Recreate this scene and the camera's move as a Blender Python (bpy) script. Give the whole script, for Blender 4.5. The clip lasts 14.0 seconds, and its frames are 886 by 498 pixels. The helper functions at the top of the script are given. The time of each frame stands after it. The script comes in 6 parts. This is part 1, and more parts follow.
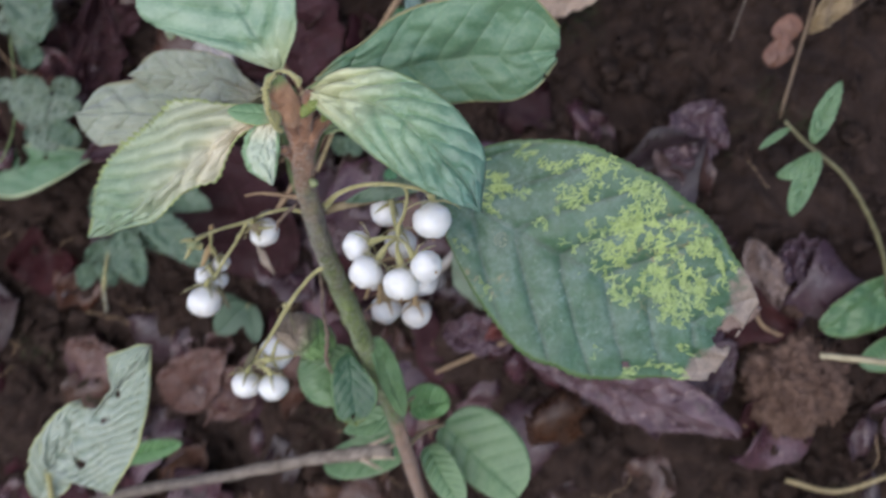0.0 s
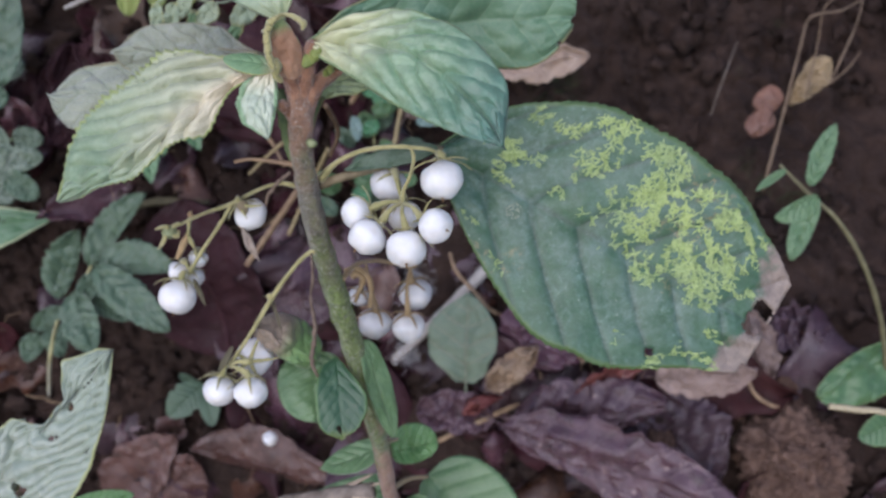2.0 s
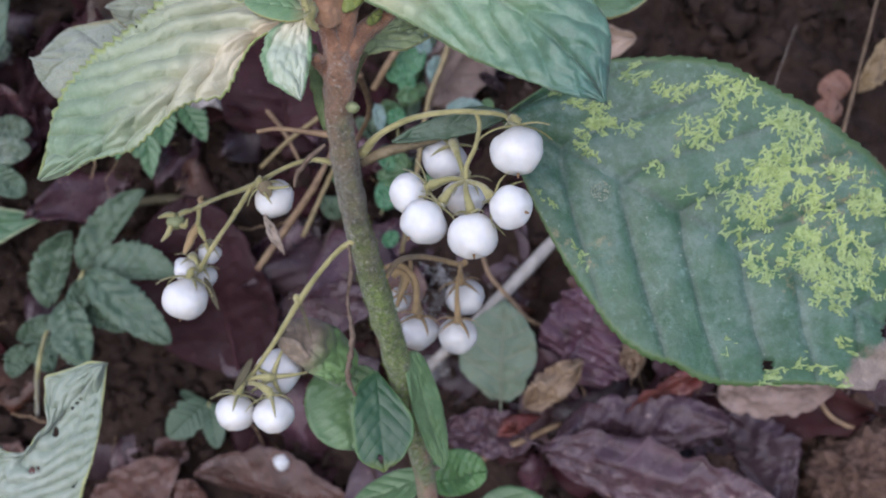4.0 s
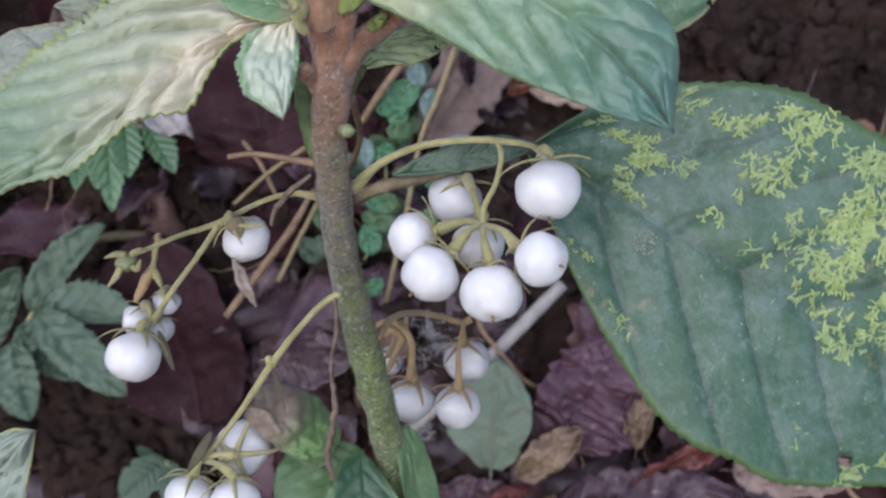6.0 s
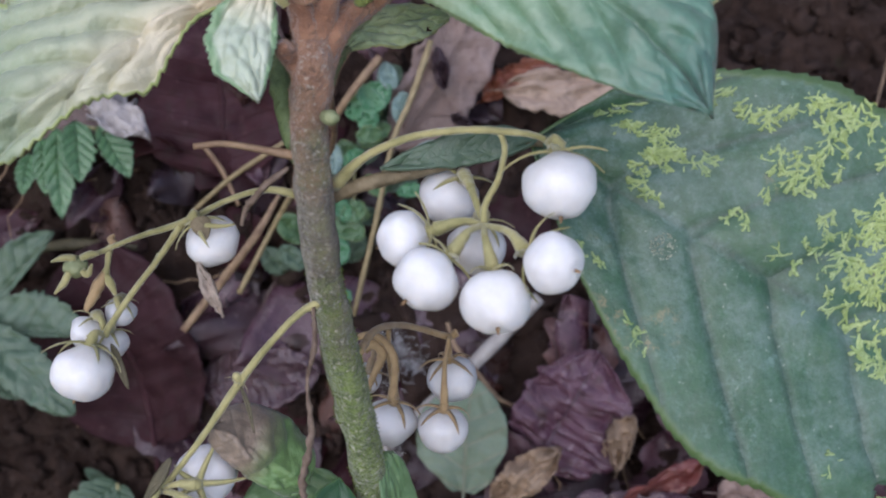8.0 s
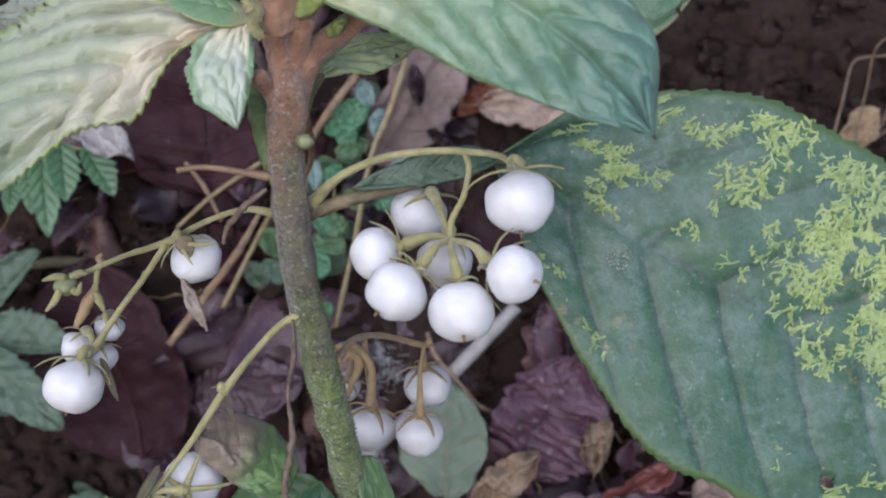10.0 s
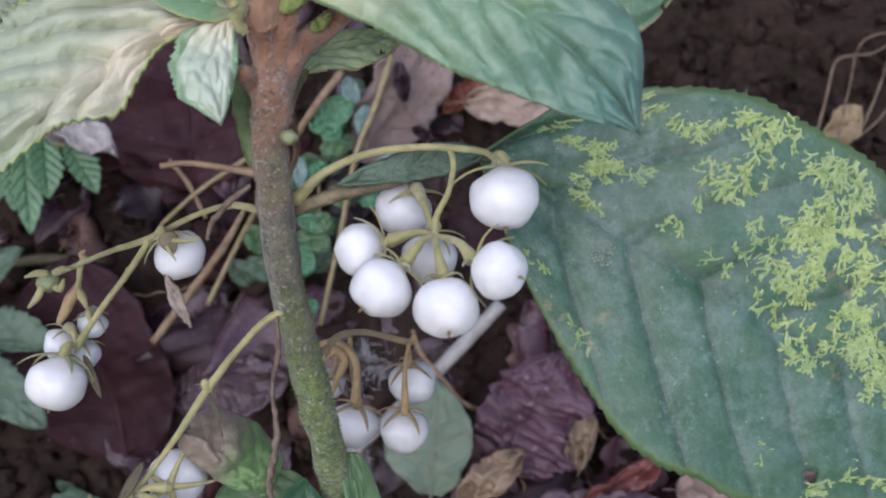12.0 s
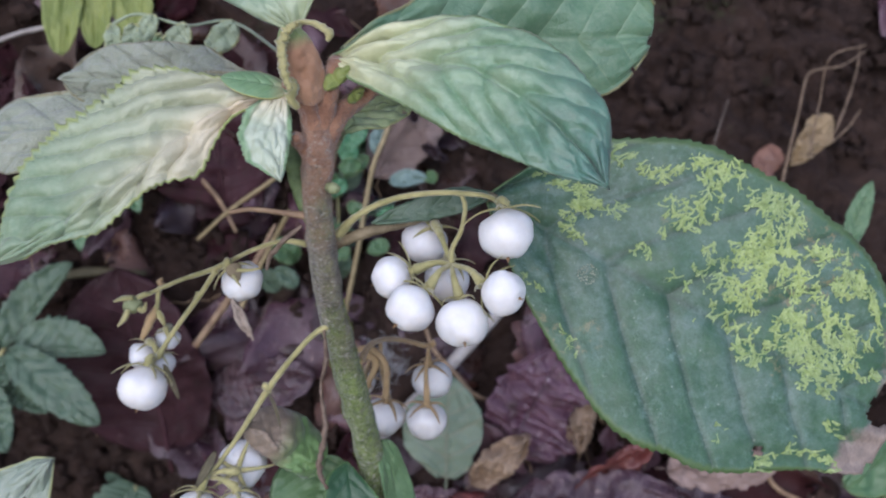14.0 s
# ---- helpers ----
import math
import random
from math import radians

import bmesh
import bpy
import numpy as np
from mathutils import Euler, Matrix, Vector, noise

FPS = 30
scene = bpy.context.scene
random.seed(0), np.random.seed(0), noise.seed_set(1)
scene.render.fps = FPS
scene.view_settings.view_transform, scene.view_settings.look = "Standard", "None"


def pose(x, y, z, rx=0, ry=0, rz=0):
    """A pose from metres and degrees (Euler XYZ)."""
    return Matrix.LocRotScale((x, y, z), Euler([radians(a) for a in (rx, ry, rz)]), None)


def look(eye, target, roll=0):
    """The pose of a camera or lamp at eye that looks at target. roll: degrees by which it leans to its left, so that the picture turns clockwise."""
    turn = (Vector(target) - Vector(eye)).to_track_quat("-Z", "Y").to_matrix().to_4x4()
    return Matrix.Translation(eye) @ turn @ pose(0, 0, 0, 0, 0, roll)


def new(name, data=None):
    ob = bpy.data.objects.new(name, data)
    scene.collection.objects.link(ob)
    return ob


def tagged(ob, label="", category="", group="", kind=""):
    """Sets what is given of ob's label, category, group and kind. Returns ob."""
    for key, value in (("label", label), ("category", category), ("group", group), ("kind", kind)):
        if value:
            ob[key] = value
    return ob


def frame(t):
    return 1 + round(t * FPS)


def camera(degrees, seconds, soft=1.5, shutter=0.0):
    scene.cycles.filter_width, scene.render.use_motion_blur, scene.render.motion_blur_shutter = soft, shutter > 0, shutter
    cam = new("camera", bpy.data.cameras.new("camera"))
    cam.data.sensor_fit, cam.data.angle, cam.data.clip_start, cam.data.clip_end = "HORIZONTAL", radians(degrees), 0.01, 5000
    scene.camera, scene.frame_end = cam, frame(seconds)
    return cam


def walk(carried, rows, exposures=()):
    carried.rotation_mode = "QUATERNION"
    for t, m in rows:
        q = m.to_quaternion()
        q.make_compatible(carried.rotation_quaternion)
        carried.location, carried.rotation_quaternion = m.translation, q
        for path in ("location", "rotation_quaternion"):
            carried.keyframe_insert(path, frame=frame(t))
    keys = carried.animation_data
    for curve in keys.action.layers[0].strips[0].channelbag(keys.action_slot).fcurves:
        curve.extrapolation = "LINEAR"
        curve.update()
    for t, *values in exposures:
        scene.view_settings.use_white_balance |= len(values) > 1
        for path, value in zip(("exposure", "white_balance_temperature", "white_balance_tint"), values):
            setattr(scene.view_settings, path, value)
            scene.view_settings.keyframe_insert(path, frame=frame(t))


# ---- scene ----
cam = camera(47.07, 14.0, soft=2.0, shutter=0.4)
cam.data.dof.use_dof = True
cam.data.dof.focus_distance = 0.185
cam.data.dof.aperture_fstop = 34
walk(cam, [
    (0, pose(0.0526, -0.1983, 0.5247, 42.27, 3.02, 1.69)),
    (0.1, pose(0.0497, -0.2017, 0.5124, 44.75, 2.85, 0.84)),
    (0.2, pose(0.0451, -0.2056, 0.5015, 46.6, 2.58, 1.64)),
    (0.5, pose(0.0362, -0.2152, 0.4941, 50.71, 2.64, 2.05)),
    (1, pose(0.0398, -0.2193, 0.4845, 50.34, -0.75, -0.92)),
    (1.5, pose(0.0361, -0.2212, 0.4758, 52.77, 0.65, 0.09)),
    (2, pose(0.0345, -0.2178, 0.4688, 52.15, 0.1, 0.05)),
    (2.5, pose(0.0285, -0.2064, 0.4583, 51.58, 0.19, 0.53)),
    (2.7, pose(0.027, -0.2024, 0.4543, 51.5, 0.03, 0.02)),
    (4.8, pose(0.0169, -0.1762, 0.4276, 53.83, 0, -0.11)),
    (5, pose(0.017, -0.1755, 0.4261, 53.85, 0.01, 0.02)),
    (5.5, pose(0.0178, -0.169, 0.4177, 53.81, -0.56, 0.05)),
    (6, pose(0.0132, -0.1498, 0.4126, 55.53, -2.24, -0.22)),
    (6.5, pose(0.0113, -0.136, 0.4017, 56.78, -4.43, -2.82)),
    (7, pose(0.0053, -0.1338, 0.4009, 56.82, -3.83, -1.96)),
    (7.5, pose(0.0066, -0.1344, 0.4004, 56.68, -3.89, -1.99)),
    (8, pose(0.0079, -0.1349, 0.3997, 56.57, -3.94, -2.09)),
    (8.5, pose(0.0079, -0.141, 0.4028, 57.09, -2.9, -2.47)),
    (8.7, pose(0.0083, -0.1425, 0.4039, 56.89, -2.98, -2.85)),
    (10.8, pose(0.0107, -0.1437, 0.4067, 57.37, -4.03, -3.74)),
    (11, pose(0.0111, -0.1447, 0.407, 57.26, -4.14, -4.01)),
    (11.5, pose(0.0105, -0.144, 0.4056, 56.94, -4.05, -4.03)),
    (12, pose(0.0097, -0.1432, 0.4056, 57.15, -4.04, -4.03)),
    (12.5, pose(0.0107, -0.1445, 0.4072, 57.43, -4.03, -4.15)),
    (13, pose(0.0107, -0.1465, 0.4127, 58.01, -4.42, -4.62)),
    (13.5, pose(0.0078, -0.1561, 0.4205, 57.56, -3.48, -5.32)),
    (14, pose(0.0037, -0.1725, 0.4331, 56.59, -2.84, -4.52)),
], exposures=[(0.0, 0.55, 6480, 15), (0.5, 0.65, 6370, 18), (1.0, 0.57, 6290, 20), (11.0, 0.56, 6260, 20), (14.0, 0.58, 6190, 20.5)])

# ---- light: open shade on a bank, broad soft sky from above ----
world = bpy.data.worlds.new("sky")
scene.world = world
world.use_nodes = True
sky = world.node_tree.nodes.new("ShaderNodeTexSky")
sky.sky_type = "NISHITA"
sky.sun_disc = False
sky.sun_elevation = radians(45)
sky.sun_rotation = radians(200)
world.node_tree.links.new(sky.outputs[0], world.node_tree.nodes["Background"].inputs[0])
world.node_tree.nodes["Background"].inputs[1].default_value = 0.15
sun = new("sun", bpy.data.lights.new("sun", "SUN"))
sun.data.energy = 1.5
sun.data.angle = radians(80)
sun.data.color = (1.0, 0.98, 0.96)
sun.matrix_world = look((-0.5, -1.25, 1.65), (0, 0, 0.3))

# ---- the bank is laid out from the camera's place at 5 s: across, down and into its view ----
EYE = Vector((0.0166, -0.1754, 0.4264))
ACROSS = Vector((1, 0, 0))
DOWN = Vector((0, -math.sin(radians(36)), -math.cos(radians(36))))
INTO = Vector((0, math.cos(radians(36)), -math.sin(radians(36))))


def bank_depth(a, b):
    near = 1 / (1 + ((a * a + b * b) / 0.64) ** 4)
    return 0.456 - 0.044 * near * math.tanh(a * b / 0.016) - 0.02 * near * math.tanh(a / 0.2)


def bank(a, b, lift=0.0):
    """A place on the bank, a metres across and b down in that view, raised by lift towards the camera."""
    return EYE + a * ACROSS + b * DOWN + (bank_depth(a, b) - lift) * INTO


# ---- node helpers ----
class Mat:
    def __init__(self, name):
        self.m = bpy.data.materials.new(name)
        self.m.use_nodes = True
        self.t = self.m.node_tree
        self.b = self.t.nodes["Principled BSDF"]

    def node(self, kind, **kw):
        n = self.t.nodes.new(kind)
        for k, v in kw.items():
            n.inputs[k].default_value = v
        return n

    def link(self, a, b):
        self.t.links.new(a, b)

    def put(self, socket, v):
        if hasattr(v, "is_output"):
            self.link(v, socket)
        else:
            socket.default_value = v

    def math(self, op, a, b=0.0, c=0.0, clamp=False):
        n = self.t.nodes.new("ShaderNodeMath")
        n.operation = op
        n.use_clamp = clamp
        for s, v in zip(n.inputs, (a, b, c)):
            self.put(s, v)
        return n.outputs[0]

    def mix(self, f, a, b):
        n = self.t.nodes.new("ShaderNodeMix")
        n.data_type = "RGBA"
        self.put(n.inputs[0], f)
        for s, v in ((n.inputs[6], a), (n.inputs[7], b)):
            self.put(s, (*v, 1) if isinstance(v, tuple) and len(v) == 3 else v)
        return n.outputs[2]

    def ramp(self, f, *stops):
        n = self.t.nodes.new("ShaderNodeValToRGB")
        e = n.color_ramp.elements
        while len(e) < len(stops):
            e.new(0.5)
        for el, (p, c) in zip(e, stops):
            el.position = p
            el.color = (*c, 1) if isinstance(c, tuple) else (c, c, c, 1)
        self.put(n.inputs[0], f)
        return n.outputs[0]

    def noise(self, scale, detail=4.0, rough=0.6, vec=None):
        n = self.node("ShaderNodeTexNoise", Scale=scale, Detail=detail, Roughness=rough)
        self.link(vec or self.coord(), n.inputs["Vector"])
        return n.outputs["Fac"]

    def coord(self):
        if not hasattr(self, "_co"):
            g = self.t.nodes.new("ShaderNodeNewGeometry")
            self._co = g.outputs["Position"]
        return self._co

    def uv(self, layer="along"):
        n = self.t.nodes.new("ShaderNodeUVMap")
        n.uv_map = layer
        s = self.t.nodes.new("ShaderNodeSeparateXYZ")
        self.link(n.outputs[0], s.inputs[0])
        return s.outputs[0], s.outputs[1]

    def rand(self):
        return self.t.nodes.new("ShaderNodeObjectInfo").outputs["Random"]

    def bump(self, h, strength=0.5, distance=0.001):
        n = self.node("ShaderNodeBump", Strength=strength, Distance=distance)
        self.link(h, n.inputs["Height"])
        self.link(n.outputs[0], self.b.inputs["Normal"])

    def out(self, colour, rough=0.6, spec=0.5, sheen=0.0):
        self.put(self.b.inputs["Base Color"], (*colour, 1) if isinstance(colour, tuple) else colour)
        self.put(self.b.inputs["Roughness"], rough)
        self.b.inputs["Specular IOR Level"].default_value = spec
        if sheen:
            self.b.inputs["Sheen Weight"].default_value = sheen
            self.b.inputs["Sheen Roughness"].default_value = 0.5
        return self.m


def leaf_mat(name, dark, light, vein, foot=None, foot_end=0.3, rough=0.5, sheen=0.2, edge=None, through_light=0.15, tip=None, tip_start=0.9, vein_mix=0.45, spots=None, tip_soft=0.03, ridge_light=None, bump=0.3, vein_width=9.0, edge_start=0.985, one_side=False, net_scale=900.0, net_mix=0.12, dry_sides=0.0):
    """A leaf skin: veins follow the blade, with mottling, a tinted foot and a tip that is dry on some leaves, only
    tinted on others.
    """
    k = Mat(name)
    s, t = k.uv()
    side = k.math("ABSOLUTE", k.math("SUBTRACT", k.math("MULTIPLY", t, 2.0), 1.0))
    ph = k.math("ADD", k.uv("vein")[0], k.math("MULTIPLY", k.math("SUBTRACT", k.noise(120.0, 2), 0.5), 0.16))
    d = k.math("PINGPONG", ph, 0.5)
    side_vein = k.math("SUBTRACT", 1.0, k.math("MULTIPLY", d, vein_width, clamp=True), clamp=True)
    mid = k.math("SUBTRACT", 1.0, k.math("MULTIPLY", side, 22.0), clamp=True)
    vv = k.node("ShaderNodeTexVoronoi", Scale=net_scale)
    vv.feature = "DISTANCE_TO_EDGE"
    k.link(k.coord(), vv.inputs["Vector"])
    net = k.math("SUBTRACT", 1.0, k.math("MULTIPLY", vv.outputs["Distance"], 7.0), clamp=True)
    col = k.mix(k.ramp(k.noise(90.0, 5), (0.32, 0.0), (0.7, 1.0)), dark, light)
    col = k.mix(k.math("MULTIPLY", k.ramp(k.noise(900.0, 3), (0.45, 0.0), (0.7, 1.0)), 0.3), col, vein)
    col = k.mix(k.math("MULTIPLY", net, net_mix), col, dark)
    col = k.mix(k.math("MULTIPLY", k.math("MAXIMUM", side_vein, mid), vein_mix), col, vein)
    # Pale hairy ridges between veins; the highlights on them are also put into this colour.
    if ridge_light:
        on_ridge = k.ramp(k.math("ADD", d, k.math("MULTIPLY", k.math("SUBTRACT", k.noise(380.0, 6, 0.75), 0.5), 0.45)), (0.02, 0.0), (0.34, 1.0))
        on_ridge = k.math("MULTIPLY", on_ridge, k.ramp(k.noise(75.0, 6, 0.65), (0.36, 0.3), (0.62, 1.0)))
        on_ridge = k.math("MULTIPLY", on_ridge, k.ramp(k.math("ADD", s, k.math("MULTIPLY", k.noise(60.0, 4), 0.3)), (0.45, 1.0), (1.05, 0.3)))
        col = k.mix(k.math("MULTIPLY", on_ridge, 0.72), col, ridge_light)
    if spots:
        m = k.ramp(k.noise(70.0, 10, 0.85), (0.43, 0.0), (0.58, 1.0))
        inner = k.math("SUBTRACT", 1.15, k.math("MULTIPLY", side, side), clamp=True)
        col = k.mix(k.math("MULTIPLY", k.math("MULTIPLY", m, k.ramp(k.noise(340.0, 5, 0.7), (0.35, 0.3), (0.65, 0.9))), inner), col, spots)
        m = k.ramp(k.noise(330.0, 8, 0.85), (0.5, 0.0), (0.6, 1.0))
        col = k.mix(k.math("MULTIPLY", k.math("MULTIPLY", m, 0.55), k.ramp(k.noise(38.0, 4, 0.6), (0.4, 0.2), (0.6, 1.0))), col, tuple(c * 1.25 for c in spots))
        m = k.ramp(k.noise(240.0, 6, 0.75), (0.53, 0.0), (0.62, 1.0))
        col = k.mix(k.math("MULTIPLY", m, 0.5), col, dark)
        m = k.ramp(k.noise(190.0, 5, 0.7), (0.62, 0.0), (0.7, 1.0))
        col = k.mix(k.math("MULTIPLY", m, 0.6), col, tuple(c * 1.5 for c in spots))
        m = k.math("MULTIPLY", k.ramp(k.noise(60.0, 3, 0.5), (0.6, 0.0), (0.66, 1.0)), k.ramp(k.noise(620.0, 5, 0.75), (0.52, 0.0), (0.62, 1.0)))
        col = k.mix(k.math("MULTIPLY", m, 0.75), col, (0.22, 0.18, 0.085))
        m = k.ramp(k.noise(1000.0, 2), (0.69, 0.0), (0.75, 1.0))
        col = k.mix(k.math("MULTIPLY", k.math("MULTIPLY", m, 0.7), k.ramp(k.noise(45.0, 3), (0.42, 0.1), (0.6, 1.0))), col, (0.32, 0.38, 0.3))
    if foot:
        w = k.math("SUBTRACT", 1.0, k.math("DIVIDE", k.math("ADD", s, k.math("MULTIPLY", k.noise(110.0), 0.18)), foot_end), clamp=True)
        if one_side:
            w = k.math("MULTIPLY", w, k.ramp(t, (0.36, 0.4), (0.54, 1.0)))
        col = k.mix(w, col, foot)
    if edge:
        e = k.ramp(k.math("ADD", side, k.math("MULTIPLY", k.noise(160.0), 0.06)), (edge_start, 0.0), (edge_start + 0.035 + 0.5 * (0.985 - edge_start), 1.0))
        col = k.mix(e, col, edge)
    if tip:
        end = k.math("ADD", s, k.math("MULTIPLY", k.math("MULTIPLY", side, side), dry_sides))
        e = k.ramp(k.math("ADD", end, k.math("MULTIPLY", k.math("SUBTRACT", k.noise(60.0, 7, 0.65), 0.5), 0.3)), (tip_start, 0.0), (tip_start + tip_soft, 1.0))
        dry = k.mix(k.ramp(k.noise(330.0, 6, 0.75), (0.36, 0.0), (0.64, 1.0)), tuple(c * 0.62 for c in tip), tuple(c * 1.15 for c in tip))
        col = k.mix(e, col, dry)
    h = k.math("ADD", k.math("MULTIPLY", net, -2.5 * net_mix), k.math("ADD", k.math("MULTIPLY", k.noise(2200.0, 3), 0.5), k.noise(420.0, 3)))
    h = k.math("SUBTRACT", h, k.math("MULTIPLY", side_vein, 0.8))
    k.bump(h, bump, 0.0008)
    k.out(col, k.math("ADD", rough - 0.12, k.math("MULTIPLY", k.noise(200.0), 0.28)), 0.6, sheen)
    if through_light:
        tr = k.node("ShaderNodeBsdfTranslucent")
        k.link(col, tr.inputs[0])
        mx = k.node("ShaderNodeMixShader")
        mx.inputs[0].default_value = through_light
        k.link(k.b.outputs[0], mx.inputs[1])
        k.link(tr.outputs[0], mx.inputs[2])
        k.link(mx.outputs[0], k.t.nodes["Material Output"].inputs[0])
    return k.m


def dead_mat(name, a, b, fleck, rough=0.55, veins=9, spec=0.5):
    k = Mat(name)
    s, t = k.uv()
    side = k.math("ABSOLUTE", k.math("SUBTRACT", k.math("MULTIPLY", t, 2.0), 1.0))
    ph = k.math("SUBTRACT", k.math("MULTIPLY", s, float(veins)), k.math("MULTIPLY", side, 1.3))
    d = k.math("PINGPONG", ph, 0.5)
    vein = k.math("SUBTRACT", 1.0, k.math("MULTIPLY", d, 10.0), clamp=True)
    mid = k.math("SUBTRACT", 1.0, k.math("MULTIPLY", side, 25.0), clamp=True)
    col = k.mix(k.ramp(k.noise(70.0, 6, 0.7), (0.3, 0.0), (0.68, 1.0)), a, b)
    col = k.mix(k.math("MULTIPLY", k.math("MAXIMUM", vein, mid), 0.18), col, fleck)
    col = k.mix(k.ramp(k.noise(240.0, 4), (0.62, 0.0), (0.72, 1.0)), col, fleck)
    dirt = k.ramp(k.noise(130.0, 5), (0.55, 0.0), (0.7, 1.0))
    col = k.mix(k.math("MULTIPLY", dirt, 0.6), col, (0.03, 0.021, 0.017))
    hsv = k.node("ShaderNodeHueSaturation")
    island = k.t.nodes.new("ShaderNodeNewGeometry").outputs["Random Per Island"]
    k.link(k.math("ADD", k.math("ADD", 0.5, k.math("MULTIPLY", k.rand(), 0.5)), k.math("MULTIPLY", island, 0.55)), hsv.inputs["Value"])
    k.link(k.math("ADD", 0.48, k.math("MULTIPLY", k.math("FRACT", k.math("MULTIPLY", island, 7.3)), 0.035)), hsv.inputs["Hue"])
    k.link(k.math("ADD", 0.88, k.math("MULTIPLY", k.math("FRACT", k.math("MULTIPLY", island, 3.7)), 0.35)), hsv.inputs["Saturation"])
    k.link(col, hsv.inputs["Color"])
    k.bump(k.math("ADD", k.noise(900.0, 4), k.math("MULTIPLY", vein, 0.6)), 0.5, 0.0008)
    return k.out(hsv.outputs[0], k.ramp(k.noise(110.0, 4), (0.38, rough - 0.2), (0.62, rough + 0.25)), spec)


def plain_mat(name, a, b, scale, rough=0.6, bump=0.4, size=0.001, spec=0.5, sheen=0.0):
    k = Mat(name)
    n = k.noise(scale, 5)
    col = k.mix(k.ramp(n, (0.33, 0.0), (0.68, 1.0)), a, b)
    k.bump(k.math("ADD", k.noise(scale * 3, 4), n), bump, size)
    return k.out(col, rough, spec, sheen)


# ---- materials ----
M_BIG = leaf_mat("dark_leaf", (0.016, 0.068, 0.025), (0.037, 0.11, 0.045), (0.011, 0.038, 0.017), rough=0.42, sheen=0.1, tip=(0.235, 0.185, 0.15), tip_start=0.93, edge=(0.06, 0.115, 0.035), edge_start=0.97, spots=(0.11, 0.176, 0.145), through_light=0.06, vein_mix=0.8, bump=0.3, vein_width=8.0, net_mix=0.02, dry_sides=0.05)
# Upper leaves carry ridge highlights in their pale tone; this one turns teal towards its tip.
M_TOP = leaf_mat("upper_leaf", (0.075, 0.175, 0.085), (0.15, 0.28, 0.145), (0.3, 0.42, 0.29), foot=(0.62, 0.6, 0.34), foot_end=0.55, ridge_light=(0.41, 0.5, 0.35), rough=0.32, sheen=0.2, edge=(0.15, 0.23, 0.09), vein_mix=0.1, vein_width=6.0, bump=0.3, net_scale=520.0, net_mix=0.05, tip=(0.07, 0.17, 0.125), tip_start=0.6, tip_soft=0.35)
M_PALE = leaf_mat("pale_leaf", (0.11, 0.2, 0.1), (0.22, 0.32, 0.19), (0.36, 0.42, 0.3), foot=(0.8, 0.65, 0.46), foot_end=0.85, one_side=True, rough=0.34, sheen=0.25, edge=(0.27, 0.33, 0.1), edge_start=0.95, vein_mix=0.25, ridge_light=(0.36, 0.43, 0.29), bump=0.45, vein_width=8.0, net_scale=260.0, net_mix=0.02)
M_DROOP = leaf_mat("drooping_leaf", (0.34, 0.42, 0.29), (0.52, 0.57, 0.46), (0.32, 0.38, 0.2), foot=(0.78, 0.65, 0.44), foot_end=0.5, rough=0.3, sheen=0.3, edge=(0.17, 0.29, 0.14), edge_start=0.72, vein_mix=0.12, vein_width=6.0, bump=0.25, net_mix=0.02)
M_SAGE = leaf_mat("sage_leaf", (0.25, 0.34, 0.15), (0.38, 0.46, 0.25), (0.46, 0.52, 0.33), rough=0.45, sheen=0.25, edge=(0.3, 0.33, 0.12), vein_mix=0.25, bump=0.4, net_mix=0.05)
M_CROWN = leaf_mat("crown_leaf", (0.09, 0.2, 0.11), (0.18, 0.31, 0.18), (0.3, 0.4, 0.27), foot=(0.45, 0.46, 0.24), foot_end=0.3, ridge_light=(0.38, 0.48, 0.36), net_scale=340.0, net_mix=0.1, rough=0.34, sheen=0.2, vein_width=14.0, vein_mix=0.3)
M_BACK = leaf_mat("rear_leaf", (0.07, 0.165, 0.085), (0.135, 0.25, 0.135), (0.23, 0.33, 0.2), foot=(0.34, 0.32, 0.15), foot_end=0.2, rough=0.36, sheen=0.2, tip=(0.2, 0.17, 0.07), tip_start=1.05, edge=(0.2, 0.2, 0.08), vein_width=14.0, vein_mix=0.25)
M_YOUNG = leaf_mat("small_leaf", (0.04, 0.11, 0.04), (0.085, 0.18, 0.065), (0.11, 0.2, 0.085), rough=0.36, sheen=0.2, vein_mix=0.16, edge=(0.12, 0.19, 0.06), edge_start=0.96, bump=0.12)
M_LOW = leaf_mat("lower_leaf", (0.07, 0.155, 0.06), (0.125, 0.225, 0.095), (0.17, 0.27, 0.13), rough=0.38, sheen=0.2, vein_mix=0.2, bump=0.15)
M_WOOLLY = leaf_mat("woolly_leaf", (0.23, 0.27, 0.195), (0.36, 0.39, 0.3), (0.2, 0.27, 0.16), foot=(0.45, 0.42, 0.26), foot_end=0.3, rough=0.55, sheen=0.35, edge=(0.25, 0.24, 0.13), edge_start=0.985, vein_mix=0.3, bump=0.8, net_scale=600.0, net_mix=0.12)
M_YOUNG_TIP = leaf_mat("shoot_leaf", (0.1, 0.21, 0.09), (0.17, 0.3, 0.14), (0.2, 0.3, 0.13), foot=(0.45, 0.4, 0.24), foot_end=0.4, rough=0.4, sheen=0.2, edge=(0.36, 0.36, 0.12), edge_start=0.96, vein_mix=0.15, bump=0.25, net_mix=0.04)
